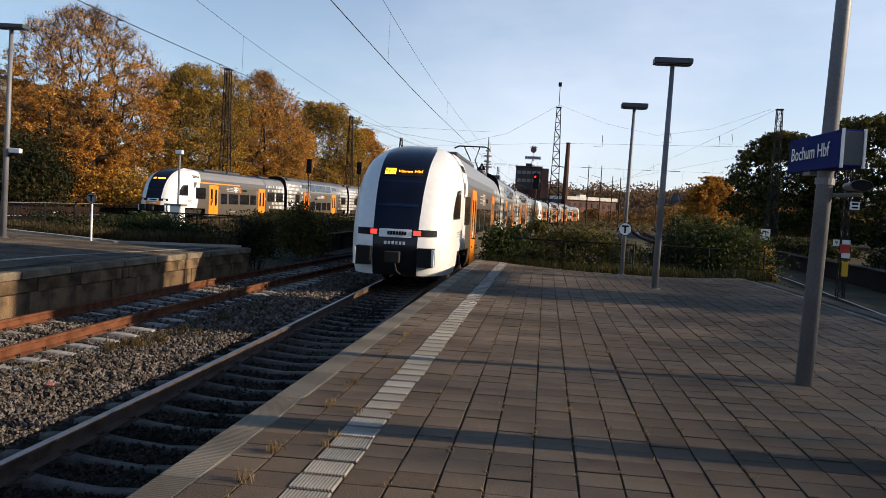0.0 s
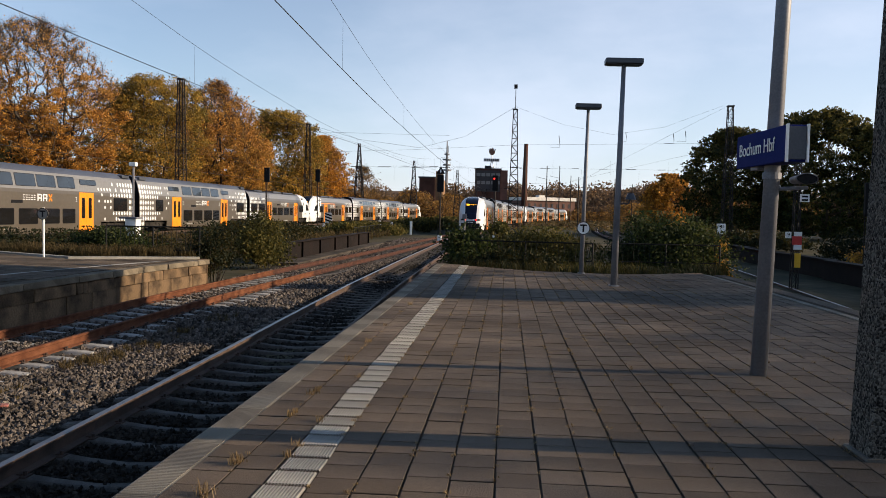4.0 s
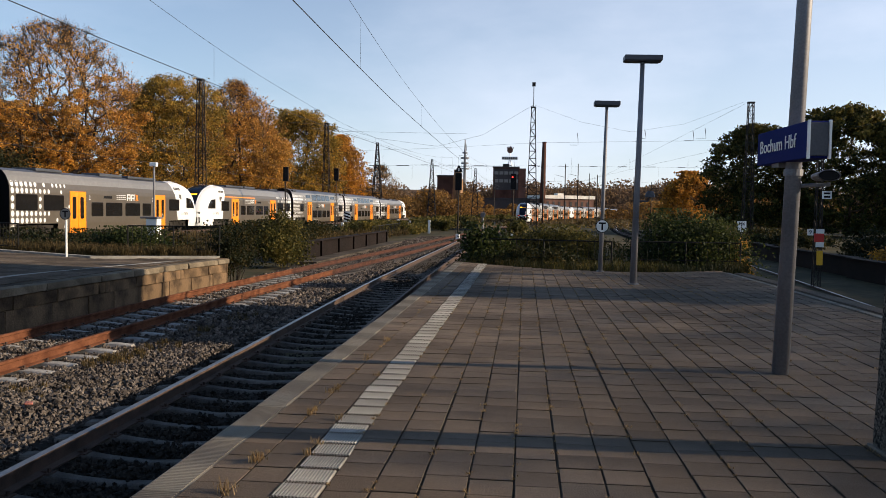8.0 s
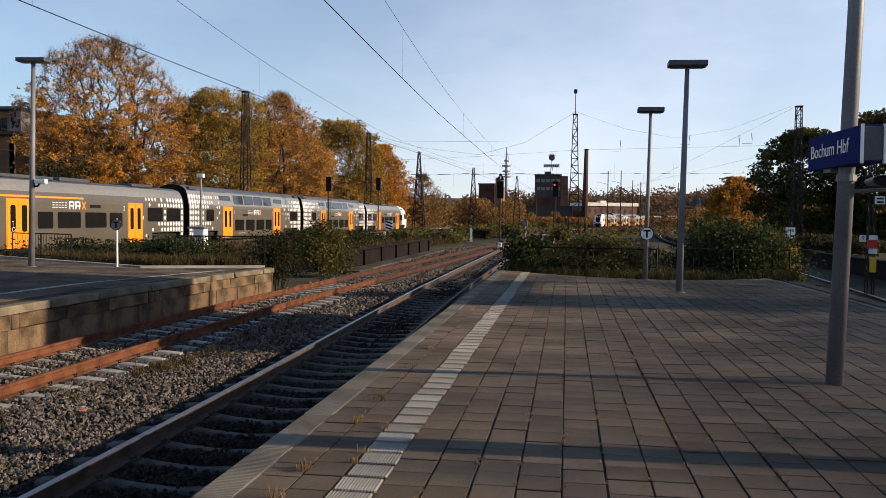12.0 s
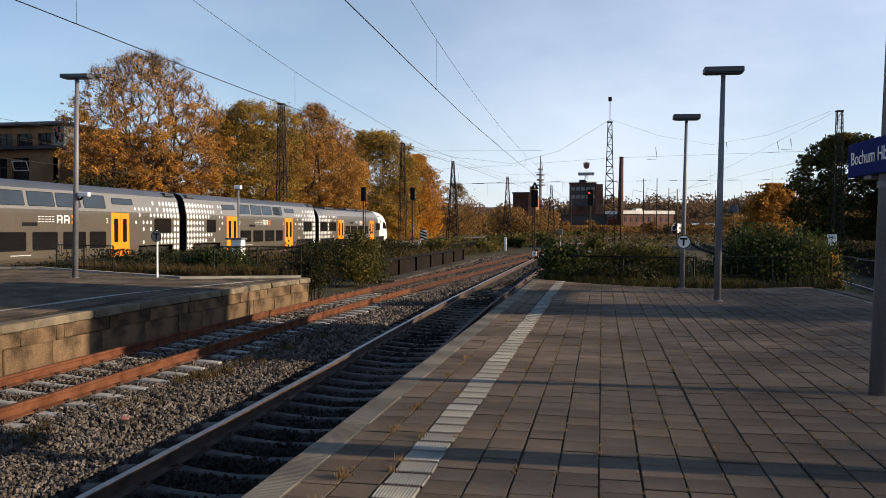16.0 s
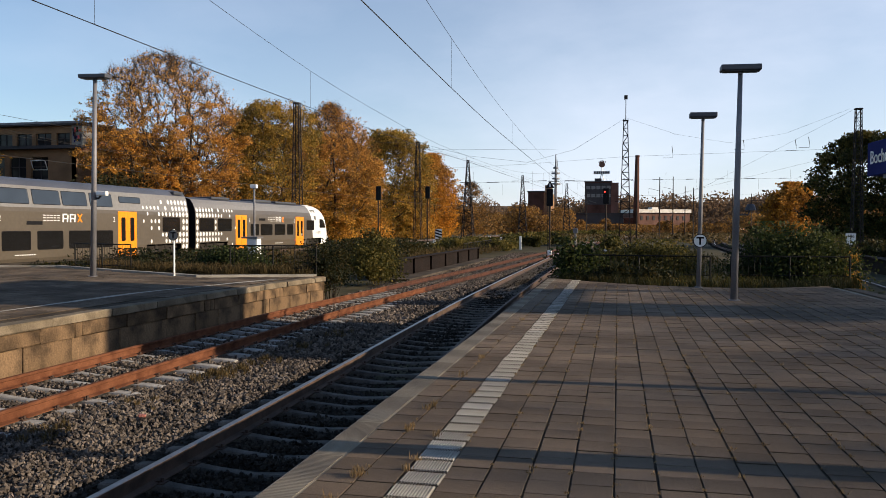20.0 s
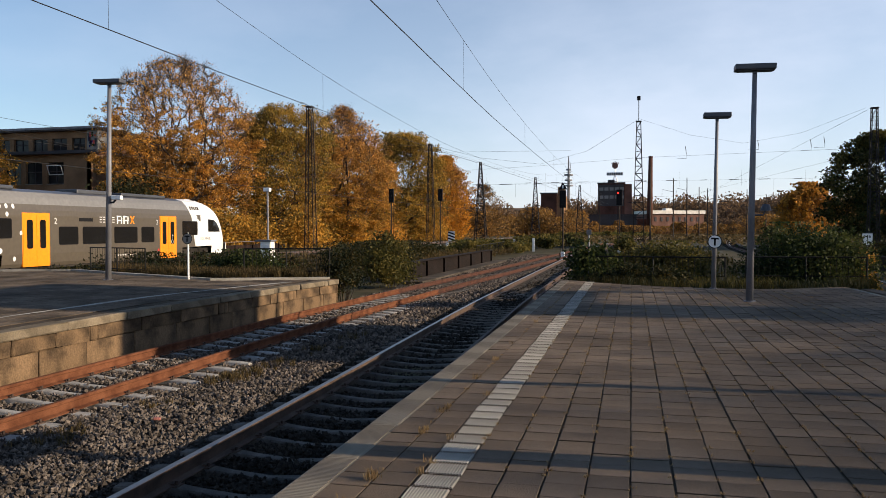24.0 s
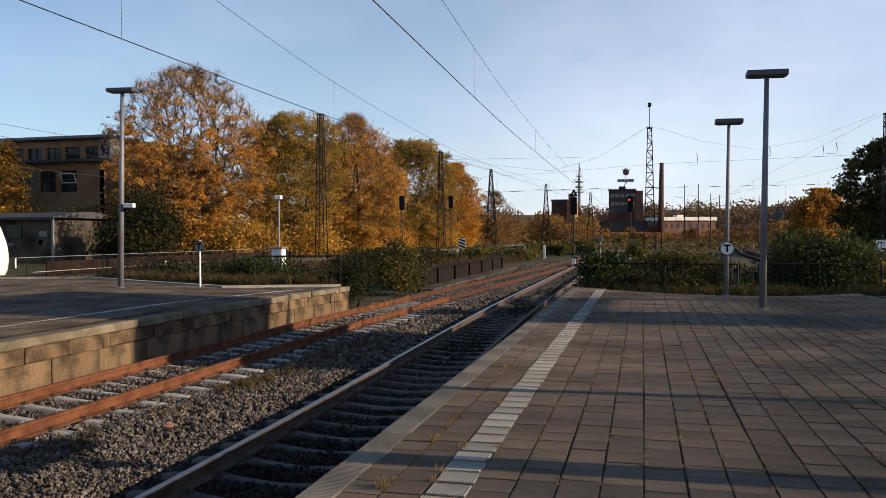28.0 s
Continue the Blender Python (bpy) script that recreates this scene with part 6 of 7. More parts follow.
nb = part("number_board", B(0.05, 0.36, -0.17, -0.13, 3.05, 3.32), "white", RP)
for k in range(2):
    part("numeral_bar", B(0.10, 0.31, -0.176, -0.17, 3.09 + k * 0.12, 3.15 + k * 0.12), "black", nb)
for k, (x, y) in enumerate(((-17.8, 75.0), (-13.4, 82.0), (-14.0, 95.0), (-9.8, 80.0))):
    o = thing("marker_post", "short pale marker post beside the far tracks", "post", "pale marker posts", at=pose(x, y, -0.9))
    part("post", B(-0.12, 0.12, -0.05, 0.05, 0, 1.1 + 0.3 * (k % 2), bevel=0.01), "white", o)
LIT = tagged(mesh_ob("litter", box(bmesh.new(), -0.045, 0.05, -0.035, 0.04, 0, 0.03, bevel=0.012), "wrapper"), "crumpled red and white wrapper on the ballast", "litter")
LIT.matrix_world = pose(-5.9, 7.58, BALLAST + 0.03, 8, 5, 30)


# ---- buildings ----
def window_rows(parent, face, xs, zs, w, h, y, material="glass", frame="tan"):
    for z in zs:
        for x in xs:
            win = part("window", B(x - w / 2 - 0.12, x + w / 2 + 0.12, y - 0.10, y + 0.05, z - h / 2 - 0.12, z + h / 2 + 0.12), frame, parent)
            part("pane", B(x - w / 2, x + w / 2, y - 0.115, y - 0.10, z - h / 2, z + h / 2), material, win)


def left_building():
    o = thing("office_building", "tan three-storey flat-roofed building with dark windows", "building")
    part("core", B(-120, -62.7, 80.5, 98, -1, 13.2), "brick", o)
    part("side_wall", B(-62.7, -62.35, 80, 98, -1, 10.55), "tan", o)
    upper = [(-64.7, -62.9)] + [(-67.5 - 2.68 * k, -65.4 - 2.68 * k) for k in range(16)]
    lower = [(-68.2 - 3.0 * k, -65.9 - 3.0 * k) for k in range(14)]
    for wins, z0, z1, base, top in ((upper, 10.95, 12.42, 10.95, 13.25), (lower, 7.05, 9.62, 5.2, 10.55), (lower, 2.0, 4.4, -1.0, 5.2)):
        part("wall_band", B(-120, -62.35, 80, 80.35, z1, top), "tan", o, "tan rendered wall above the windows")
        if base < z0:
            part("wall_band", B(-120, -62.35, 80, 80.35, base, z0), "tan", o)
        right = -62.35
        for x0, x1 in wins:
            if right - x1 > 0.02:
                part("pier", B(x1, right, 80, 80.35, z0, z1), "tan", o)
            right = x0
            w = part("window", B(x0, x1, 80.30, 80.36, z0, z1), "glass", o, "dark window set back in the wall")
            part("window_sill", B(x0 - 0.05, x1 + 0.05, 79.9, 80.1, z0 - 0.08, z0), "concrete", w)
            part("mullion", B((x0 + x1) / 2 - 0.05, (x0 + x1) / 2 + 0.05, 80.22, 80.30, z0, z1), "darkclad", w)
            part("transom", B(x0, x1, 80.23, 80.29, z1 - 0.45 * (z1 - z0), z1 - 0.45 * (z1 - z0) + 0.09), "darkclad", w)
        part("pier", B(-120, right, 80, 80.35, z0, z1), "tan", o)
    part("roof", B(-121, -60.7, 79.2, 99, 13.25, 13.62, bevel=0.04), "darkclad", o, "dark projecting flat roof")
    part("roof_edge", B(-121, -60.66, 79.12, 79.2, 13.42, 13.68), "galv", o)
    part("roof_vent", B(-68.3, -67.4, 84, 85, 13.62, 14.2, bevel=0.08), "galv", o)
    part("ledge", B(-120.4, -60.7, 79.1, 80, 10.55, 10.92), "darkclad", o, "dark projecting ledge")
    # glazed end bay between ledge and roof, daubed with paint
    g = part("end_bay", B(-62.35, -60.9, 79.6, 81.6, 10.92, 13.25), "dullboard", o, "pale end bay daubed with paint")
    rg = random.Random(8)
    for k in range(16):
        y, zz = 79.59, rg.uniform(11.1, 12.6)
        x = rg.uniform(-62.3, -61.2)
        part("paint_daub", B(x, x + rg.uniform(0.15, 0.35), y - 0.01, y, zz, zz + rg.uniform(0.15, 0.6)), rg.choice(("darkclad", "redpaint", "leaf_green", "blue", "brick")), g)
    sash = part("open_sash", box(box(box(box(bmesh.new(), -1.0, 1.0, -0.03, 0.03, -0.04, 0.04), -1.0, 1.0, -0.03, 0.03, 1.1, 1.18), -1.0, -0.92, -0.03, 0.03, 0, 1.1), 0.92, 1.0, -0.03, 0.03, 0, 1.1), "white", o, "white window sash tilted open")
    sash.matrix_basis = pose(-67.05, 80.15, 8.15, 22, 0, 0)
    h = thing("station_hut", "low grey flat-roofed hut beside the through line", "hut")
    part("wall", B(-75, -50.6, 58, 66, -0.9, 3.3), "hutwall", h, "graffiti-stained grey wall")
    bm = bmesh.new()
    rows = [[bm.verts.new((x, y, 3.3 + 0.62 * math.sin(math.pi * k / 8))) for k, y in enumerate(np.linspace(57.3, 66.7, 9))] for x in (-76, -50.0)]
    for k in range(8):
        bm.faces.new((rows[0][k], rows[1][k], rows[1][k + 1], rows[0][k + 1]))
    bm.faces.new(rows[1])
    part("roof", bm, "darkclad", h, "dark shallow curved roof")
    part("roof_edge", B(-76, -49.9, 57.2, 57.35, 3.12, 3.34), "darkclad", h)
    part("window", B(-55.4, -53.9, 57.9, 58.0, 1.4, 2.7), "glass", h)
    part("door", B(-57.8, -56.6, 57.92, 58.0, -0.7, 1.6), "galv", h)
    part("corner_post", B(-50.72, -50.55, 57.9, 58.1, -0.9, 3.2), "galv", h)
    rg = random.Random(21)
    for k in range(22):
        x, zz = rg.uniform(-62, -51.2), rg.uniform(-0.6, 2.4)
        part("paint_daub", panel(None, -1, 0, rg.uniform(0.2, 0.9), 0, rg.uniform(0.2, 0.7), 0.002, 0.008, 0.08, 0.01), rg.choice(("dullboard", "galv", "darkclad", "leaf_green", "brick_lit")), h).matrix_basis = pose(x, 57.985, zz, 0, 0, 90)


left_building()


def brewery():
    o = thing("brewery_tower", "dark brick industrial tower with a crest on its roof", "building")
    # Side in lighter brick than the front: sun and shade put into the colours.
    part("wall", B(-13.4, -2.7, 330, 352, -1, 19.9), "brick", o, "brick front, shade kept in its darker brown")
    part("side_wall", B(-2.7, 0.2, 331, 352, -1, 19.6), "brick_lit", o, "brick side, sun kept in its lighter red")
    part("parapet", B(-13.7, -2.4, 329.7, 352, 19.9, 20.3), "darkclad", o)
    part("cladding", B(-13.2, -2.9, 329.85, 330, 10.6, 19.4), "darkclad", o)
    window_rows(o, 0, [-12 + 2.05 * k for k in range(5)], [17.6, 14.3], 1.6, 1.3, 329.85, "silver", "darkclad")
    part("roof_stair", B(-9.5, -6.8, 332, 336, 20.3, 21.5), "darkclad", o)
    tw = part("sign_mast", tube(tube(bmesh.new(), [(-7.6, 333, 20.3), (-6.6, 333, 24.0)], 0.18, 6), [(-5.6, 333, 20.3), (-6.6, 333, 24.0)], 0.18, 6), "white", o)
    part("sign_board", B(-10.0, -3.4, 332.8, 333.2, 23.3, 24.6), "white", tw)
    bm = bmesh.new()
    for k in range(7):
        box(bm, -9.7 + k * 0.9, -9.2 + k * 0.9, 332.7, 332.8, 23.5, 24.4)
    part("sign_bars", bm, "darkclad", tw)["kind"] = "stuff"
    bm = bmesh.new()
    tube(bm, [(-6.6, 333.0, 27.3), (-6.6, 333.4, 27.3)], 1.25, 14)
    for k in range(5):
        box(bm, -8.0 + k * 0.62, -7.6 + k * 0.62, 332.95, 333.4, 28.0, 29.1 - 0.25 * abs(k - 2))
    part("crest", bm, "brick_lit", tw, "round dark red crest")
    part("crest_post", T([(-6.6, 333.2, 24), (-6.6, 333.2, 26.5)], 0.2, 6), "white", tw)
    c = thing("chimney", "tall tapering brown brick chimney", "chimney", at=pose(6.9, 320, -1, 0, 0.8, 0))
    part("shaft", T([(0, 0, 0), (0, 0, 15), (0, 0, 30.6)], 1.30, 20, 0.78), "brick", c, smooth=True)
    part("rim", T([(0, 0, 30.2), (0, 0, 30.7)], 0.86, 20), "brick", c)
    h = thing("brick_hall", "long red brick hall with a pale flat roof edge", "building", at=pose(9.0, 372, 0, 0, 0, 24))
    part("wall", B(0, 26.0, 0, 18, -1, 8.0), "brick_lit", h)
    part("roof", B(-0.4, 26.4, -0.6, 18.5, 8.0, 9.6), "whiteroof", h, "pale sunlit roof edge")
    part("roof_box", B(8.5, 11.5, 3, 7, 9.6, 10.6), "whiteroof", h)
    for k in range(8):
        part("window", B(1.4 + 3 * k, 2.4 + 3 * k, -0.15, 0, 4.6, 6.6), "darkclad", h)
    b2 = thing("warehouse", "brown block-like warehouse, sun on its gable put into the tan", "building")
    part("wall", B(-33.5, -27.5, 300, 316, -1, 14.6), "brick", b2)
    # Gable side in tan, not brick: the sun on it is in the colour.
    part("side_wall", B(-27.5, -24.8, 301, 316, -1, 14.2), "tan", b2)
    part("parapet", B(-33.8, -27.2, 299.7, 316, 14.6, 15.1), "darkclad", b2)
    part("roof_house", B(-27.4, -25.2, 303, 310, 14.6, 17.4), "tan", b2)
    b3 = thing("factory_block", "low dark factory buildings below the tower", "building")
    part("wall", B(-22, 2.0, 318, 328, -1, 6.5), "darkclad", b3)
    part("roof", B(-22.4, 2.3, 317.6, 328, 6.5, 7.0), "darkclad", b3)
    part("wing", B(2.6, 8.6, 352, 372, -1, 5.4), "brick", b3)
    t = thing("radio_tower", "distant slender radio tower with ring platforms", "tower", at=pose(-69, 900, -1))
    part("shaft", T([(0, 0, 0), (0, 0, 62), (0, 0, 84)], 2.2, 8, 0.5), "galv", t)
    for z, r in ((50, 5.4), (56, 4.4), (62, 5.0), (68, 3.0)):
        part("platform_ring", T([(0, 0, z), (0, 0, z + 1.6)], r, 14), "galv", t)


brewery()


# ---- plants ----
def leaf_quads(pos, size, rng, flat=0.0):
    """Small four-cornered leaves at the given places, each turned its own way."""
    n = len(pos)
    a = rng.normal(size=(n, 3))
    a /= np.linalg.norm(a, axis=1)[:, None]
    b = rng.normal(size=(n, 3))
    b -= (b * a).sum(1)[:, None] * a
    b /= np.linalg.norm(b, axis=1)[:, None]
    s = (size * rng.uniform(0.6, 1.3, n))[:, None]
    q = np.stack([pos - a * s, pos - b * s * 0.55, pos + a * s, pos + b * s * 0.55], 1)
    return q.reshape(-1, 3), np.arange(4 * n).reshape(-1, 4)


def crown_radius(k, low):
    """How wide a crown is at a share k of its height: full below the middle, round at the top."""
    if k < low:
        return 0.0
    u = (k - low) / (1 - low)
    return float(np.interp(u, (0, 0.1, 0.25, 0.45, 0.62, 0.78, 0.9, 1.0), (0.55, 0.80, 0.93, 1.0, 0.98, 0.84, 0.60, 0.15)))


def tree(x, y, z, h, rad, leaf, label, seed, leaves=60000, size=0.13, bare=0.0, group="autumn trees", low=0.08, nodes=620, clump=0.55, open_=0.0, second=None):
    """A trunk whose limbs branch out to points all through the crown, with leaves in clumps on the outer boughs."""
    rng, nr = random.Random(seed), np.random.default_rng(seed)
    o = thing("tree", label, "tree", group, at=pose(x, y, z))
    # lobes give the crown its uneven outline
    lobes = nr.normal(size=(9, 3))
    lobes /= np.linalg.norm(lobes, axis=1)[:, None]
    gain = nr.uniform(-0.20, 0.16, 9)
    pts = []
    while len(pts) < nodes:
        k = nr.uniform(low, 1.0) ** 0.9
        a = nr.uniform(0, 2 * math.pi)
        d = np.array([math.cos(a), math.sin(a), 2 * (k - 0.55)])
        d /= np.linalg.norm(d)
        f = 1 + float((gain * np.clip(lobes @ d, 0, 1) ** 6).sum())
        r = rad * crown_radius(min(1.0, k / max(f, 0.9)), low) * f * math.sqrt(nr.uniform(0.08, 1.0))
        if nr.random() > 0.25 + 0.75 * r / rad and k < 0.8:
            continue
        pts.append((r * math.cos(a), r * math.sin(a), k * h))
    pts = np.array(pts)
    # stem
    stem = np.array([(0.02 * h * math.sin(2.5 * q), 0.015 * h * math.sin(3.1 * q + 1), q * 0.62 * h) for q in np.linspace(0.0, 1, 14)])
    order = np.argsort(np.linalg.norm(pts - (0, 0, 0.3 * h), axis=1))
    P = np.concatenate([stem, pts[order]])
    n0 = len(stem)
    par = np.arange(-1, len(P) - 1)
    dist = np.zeros(len(P))
    dist[:n0] = stem[:, 2]
    for i in range(n0, len(P)):
        v = P[i] - P[:i]
        L = np.linalg.norm(v, axis=1)
        rise = v[:, 2] / np.maximum(L, 1e-3)
        # limbs run outwards and up, much as the way from the crotch to their end
        way = (P[i] - (0, 0, 0.16 * h)) / np.linalg.norm(P[i] - (0, 0, 0.16 * h))
        cost = L * (1.75 - 0.75 * (v @ way) / np.maximum(L, 1e-3)) + 0.16 * dist[:i] + np.where(rise < 0.25, (0.25 - rise) * L * 0.8, 0)
        j = int(np.argmin(cost))
        par[i] = j
        dist[i] = dist[j] + L[j]
    load = np.ones(len(P))
    for i in range(len(P) - 1, 0, -1):
        if par[i] >= 0:
            load[par[i]] += load[i]
    r = 0.012 + 0.0125 * h / 20 * load ** 0.5
    part("trunk", T([tuple(stem[q]) for q in range(0, 6)], float(r[0] * 1.15), 9, float(r[5])), "bark", o, smooth=True)
    bm = bmesh.new()
    for i in range(5, len(P)):
        p, q = Vector(P[par[i]]), Vector(P[i])
        L = (q - p).length
        mid = (p + q) / 2 + Vector((nr.normal() * 0.05 * L, nr.normal() * 0.05 * L, -0.07 * L))
        tube(bm, [p, mid, q], float(min(r[par[i]], r[i] * 1.5)), 4 if r[i] > 0.06 else 3, float(r[i]), cap=False)
    part("branchwork", bm, "bark", o, "bare grey-brown limbs")
    # fine twigs, closer where the crown is bare
    tv, tf = [], []
    for i in range(n0, len(P)):
        k = P[i, 2] / h
        m = 4 + int(16 * bare * np.clip((k - 0.45) / 0.4, 0, 1))
        base = P[par[i]] + (P[i] - P[par[i]]) * nr.uniform(0.3, 1.0, (m, 1))
        out = (P[i] - P[par[i]]) / max(np.linalg.norm(P[i] - P[par[i]]), 1e-3)
        d = out * 0.8 + nr.normal(scale=0.5, size=(m, 3)) + (0, 0, 0.45)
        d /= np.linalg.norm(d, axis=1)[:, None]
        end = base + d * nr.uniform(0.5, 1.5, (m, 1))
        for p, q in zip(base, end):
            w = 0.011
            n = len(tv)
            sx = np.cross(q - p, nr.normal(size=3))
            sx *= w / max(np.linalg.norm(sx), 1e-6)
            sy = np.cross(q - p, sx)
            sy *= w / max(np.linalg.norm(sy), 1e-6)
            tv += [p + sx, p - 0.5 * sx + sy, p - 0.5 * sx - sy, q]
            tf += [(n, n + 1, n + 3), (n + 1, n + 2, n + 3), (n + 2, n, n + 3)]
    fast_mesh("twig_spray", np.array(tv), np.array(tf), "bark", o)["kind"] = "stuff"
    # leaves
    tips = P[n0:]
    rr = np.hypot(tips[:, 0], tips[:, 1]) / rad
    k = tips[:, 2] / h
    wgt = nr.uniform(0.15, 1.0, len(tips)) ** 1.3 * (0.35 + 0.65 * np.clip(rr * 1.3, 0, 1) + 0.5 * (k > 0.75))
    wgt *= 1 - bare * np.clip((k - 0.40) / 0.45, 0, 1)
    wgt *= np.where(nr.random(len(tips)) < open_, 0.12, 1.0)
    pick = nr.choice(len(tips), leaves, p=wgt / wgt.sum())
    # each bough carries a few small sprays
    spray = nr.normal(scale=clump, size=(len(tips), 9, 3)) * (1, 1, 0.6)
    pos = tips[pick] + spray[pick, nr.integers(0, 9, leaves)] + nr.normal(scale=clump * 0.42, size=(leaves, 3)) * (1, 1, 0.62)
    pos[:, 2] = np.clip(pos[:, 2], 0.3, h * 1.03)
    if second:
        side = nr.random(leaves) < second[1] * np.clip(1.25 - pos[:, 2] / (0.62 * h), 0, 1)
        groups = ((~side, leaf), (side, second[0]))
    else:
        groups = ((np.ones(leaves, bool), leaf),)
    for sel, lf in groups:
        v, f = leaf_quads(pos[sel], size, nr)
        fast_mesh("crown", v, f, lf, o)["label"] = "loose crown of small leaves in clumps"
    return o


tree(-47.9, 76, -0.8, 20.7, 9.6, "leaf_rust", "large half-bare tree with orange-brown autumn leaves", 11, 96000, 0.104, 0.93, nodes=1000, clump=0.42, open_=0.3, second=("leaf_orange", 0.85))
tree(-42.3, 88, -0.8, 17.0, 6.7, "leaf_moss", "dense tree with olive and gold leaves", 12, 78000, 0.113, 0.25, nodes=700, clump=0.5, open_=0.1, second=("leaf_gold", 0.6), low=0.04)
tree(-37.4, 99, -0.8, 18.3, 6.5, "leaf_rust", "tall tree, bare brown twigs above gold leaves", 13, 76000, 0.11, 0.85, nodes=760, clump=0.48, open_=0.2, second=("leaf_gold", 0.7), low=0.04)
tree(-40.0, 136, -0.8, 19.0, 8.2, "leaf_moss", "broad tree with dull olive and bronze leaves", 14, 72000, 0.15, 0.2, nodes=760, second=("leaf_gold", 0.4), low=0.04)
tree(-34.6, 146, -0.8, 15.8, 5.8, "leaf_orange", "bright orange tree at the end of the row", 15, 46000, 0.14, 0.35, nodes=460, low=0.02, second=("leaf_flame", 0.7))
tree(-55.5, 86, -0.8, 12.0, 6.0, "leaf_rust", "broad brown-leaved tree behind the hut", 16, 26000, 0.16, 0.3, nodes=380)
tree(-72.2, 72, -0.8, 13.2, 5.0, "leaf_gold", "yellow-leaved tree in front of the office building", 17, 36000, 0.15, 0.0, nodes=380)
tree(-48.5, 108, -0.8, 16.0, 8.0, "leaf_moss", "gold-brown tree in the second row", 18, 24000, 0.21, 0.1, nodes=380, second=("leaf_orange", 0.5))
tree(-44.0, 118, -0.8, 16.5, 8.0, "leaf_rust", "brown tree in the second row", 19, 24000, 0.21, 0.1, nodes=320, low=0.02, second=("leaf_gold", 0.8))
tree(-31.0, 168, -0.8, 11.5, 4.2, "leaf_brown", "thin bare-topped tree beyond the orange one", 20, 7000, 0.17, 0.9, nodes=300)
DARK = "dark trees beyond the cutting"
# Olive leaves above, green below: sun on the tops is put into the colour.
tree(30.0, 108, -0.9, 14.0, 6.6, "leaf_olive", "large dark green tree beyond the cutting", 21, 44000, 0.2, 0.0, DARK, 0.02, 480, second=("leaf_green", 0.8))
tree(41.0, 104, -0.9, 16.0, 8.2, "leaf_olive", "large dark tree with a few brown leaves", 22, 46000, 0.22, 0.0, DARK, 0.02, 480, second=("leaf_green", 0.9))
tree(54.0, 100, -0.9, 16.5, 8.5, "leaf_olive", "large dark tree behind the signals", 23, 26000, 0.28, 0.0, DARK, 0.02, 340)
tree(69.0, 98, -0.9, 16.5, 8.5, "leaf_dark", "dark tree at the end of the row", 24, 18000, 0.32, 0.0, DARK, 0.02, 300)
tree(30.6, 152, -0.9, 10.2, 4.6, "leaf_orange", "brown-leaved tree beyond the fan of tracks", 25, 16000, 0.25, 0.2, nodes=220, low=0.03)


def shrub(x, y, z, rx, ry, h, leaf, label, seed, n=5000, size=0.055, lumps=26, group="shrubs", dome=0.9):
    """A bush of many small leaves on lumps of uneven height, with stems."""
    nr = np.random.default_rng(seed)
    o = thing("shrub", label, "shrub", group, at=pose(x, y, z))
    c = np.stack([nr.uniform(-1, 1, lumps), nr.uniform(-1, 1, lumps), nr.uniform(0.25, 1, lumps)], 1)
    c = c[(c[:, 0] ** 2 + c[:, 1] ** 2) < 1.05]
    top = np.sqrt(np.clip(1.1 - c[:, 0] ** 2 - c[:, 1] ** 2, 0.08, 1)) * dome + (1 - dome)
    c = c * (rx * 0.85, ry * 0.85, 1)
    c[:, 2] *= h * top
    pick = nr.integers(0, len(c), n)
    s = min(rx, ry, h) * 0.24
    pos = c[pick] + nr.normal(scale=s, size=(n, 3)) * (1.2, 1.2, 0.8)
    pos[:, 2] = np.clip(pos[:, 2], 0.02, h * 1.12)
    v, f = leaf_quads(pos, size, nr)
    part("stem", stem_cluster(c, nr), "bark", o, "thin brown stems")
    fast_mesh("foliage", v, f, leaf, o)
    return o


def stem_cluster(c, nr):
    bm = bmesh.new()
    for p in c[:18]:
        tube(bm, [(p[0] * 0.5, p[1] * 0.5, 0), (p[0] * 0.8, p[1] * 0.8, p[2] * 0.6), (p[0], p[1], p[2] * 1.08)], 0.018, 4, 0.006, cap=False)
    return bm


# beyond the end of the near platform
shrub(5.15, 24.3, -0.7, 1.75, 1.3, 2.1, "leaf_green", "large dense green shrub beyond the platform end", 31, 26000, 0.05, 80)
shrub(6.75, 25.0, -0.7, 0.55, 0.6, 1.55, "leaf_gold", "small yellowing shrub beside the cutting", 32, 1800, 0.06)
shrub(-1.05, 23.3, -0.6, 0.85, 0.9, 1.6, "leaf_green", "upright leafy shrub at the platform edge", 33, 5200, 0.065, 30, dome=0.6)
shrub(-0.15, 24.0, -0.6, 0.5, 0.5, 1.85, "leaf_olive", "slim leafy shrub at the railing", 30, 1500, 0.065, 16, dome=0.3)
shrub(1.15, 24.8, -0.6, 1.35, 1.0, 1.50, "leaf_olive", "low spreading olive shrub behind the railing", 34, 9000, 0.05, 50, dome=0.6)
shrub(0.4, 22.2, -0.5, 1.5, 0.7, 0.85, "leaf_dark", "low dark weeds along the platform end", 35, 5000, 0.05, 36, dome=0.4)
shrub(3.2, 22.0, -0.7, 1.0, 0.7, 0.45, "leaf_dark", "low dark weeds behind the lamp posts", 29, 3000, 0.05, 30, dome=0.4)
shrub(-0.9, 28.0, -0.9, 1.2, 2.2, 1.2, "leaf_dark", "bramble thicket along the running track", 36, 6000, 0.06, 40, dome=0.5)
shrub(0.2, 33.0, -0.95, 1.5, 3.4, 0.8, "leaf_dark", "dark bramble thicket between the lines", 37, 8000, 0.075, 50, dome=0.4)
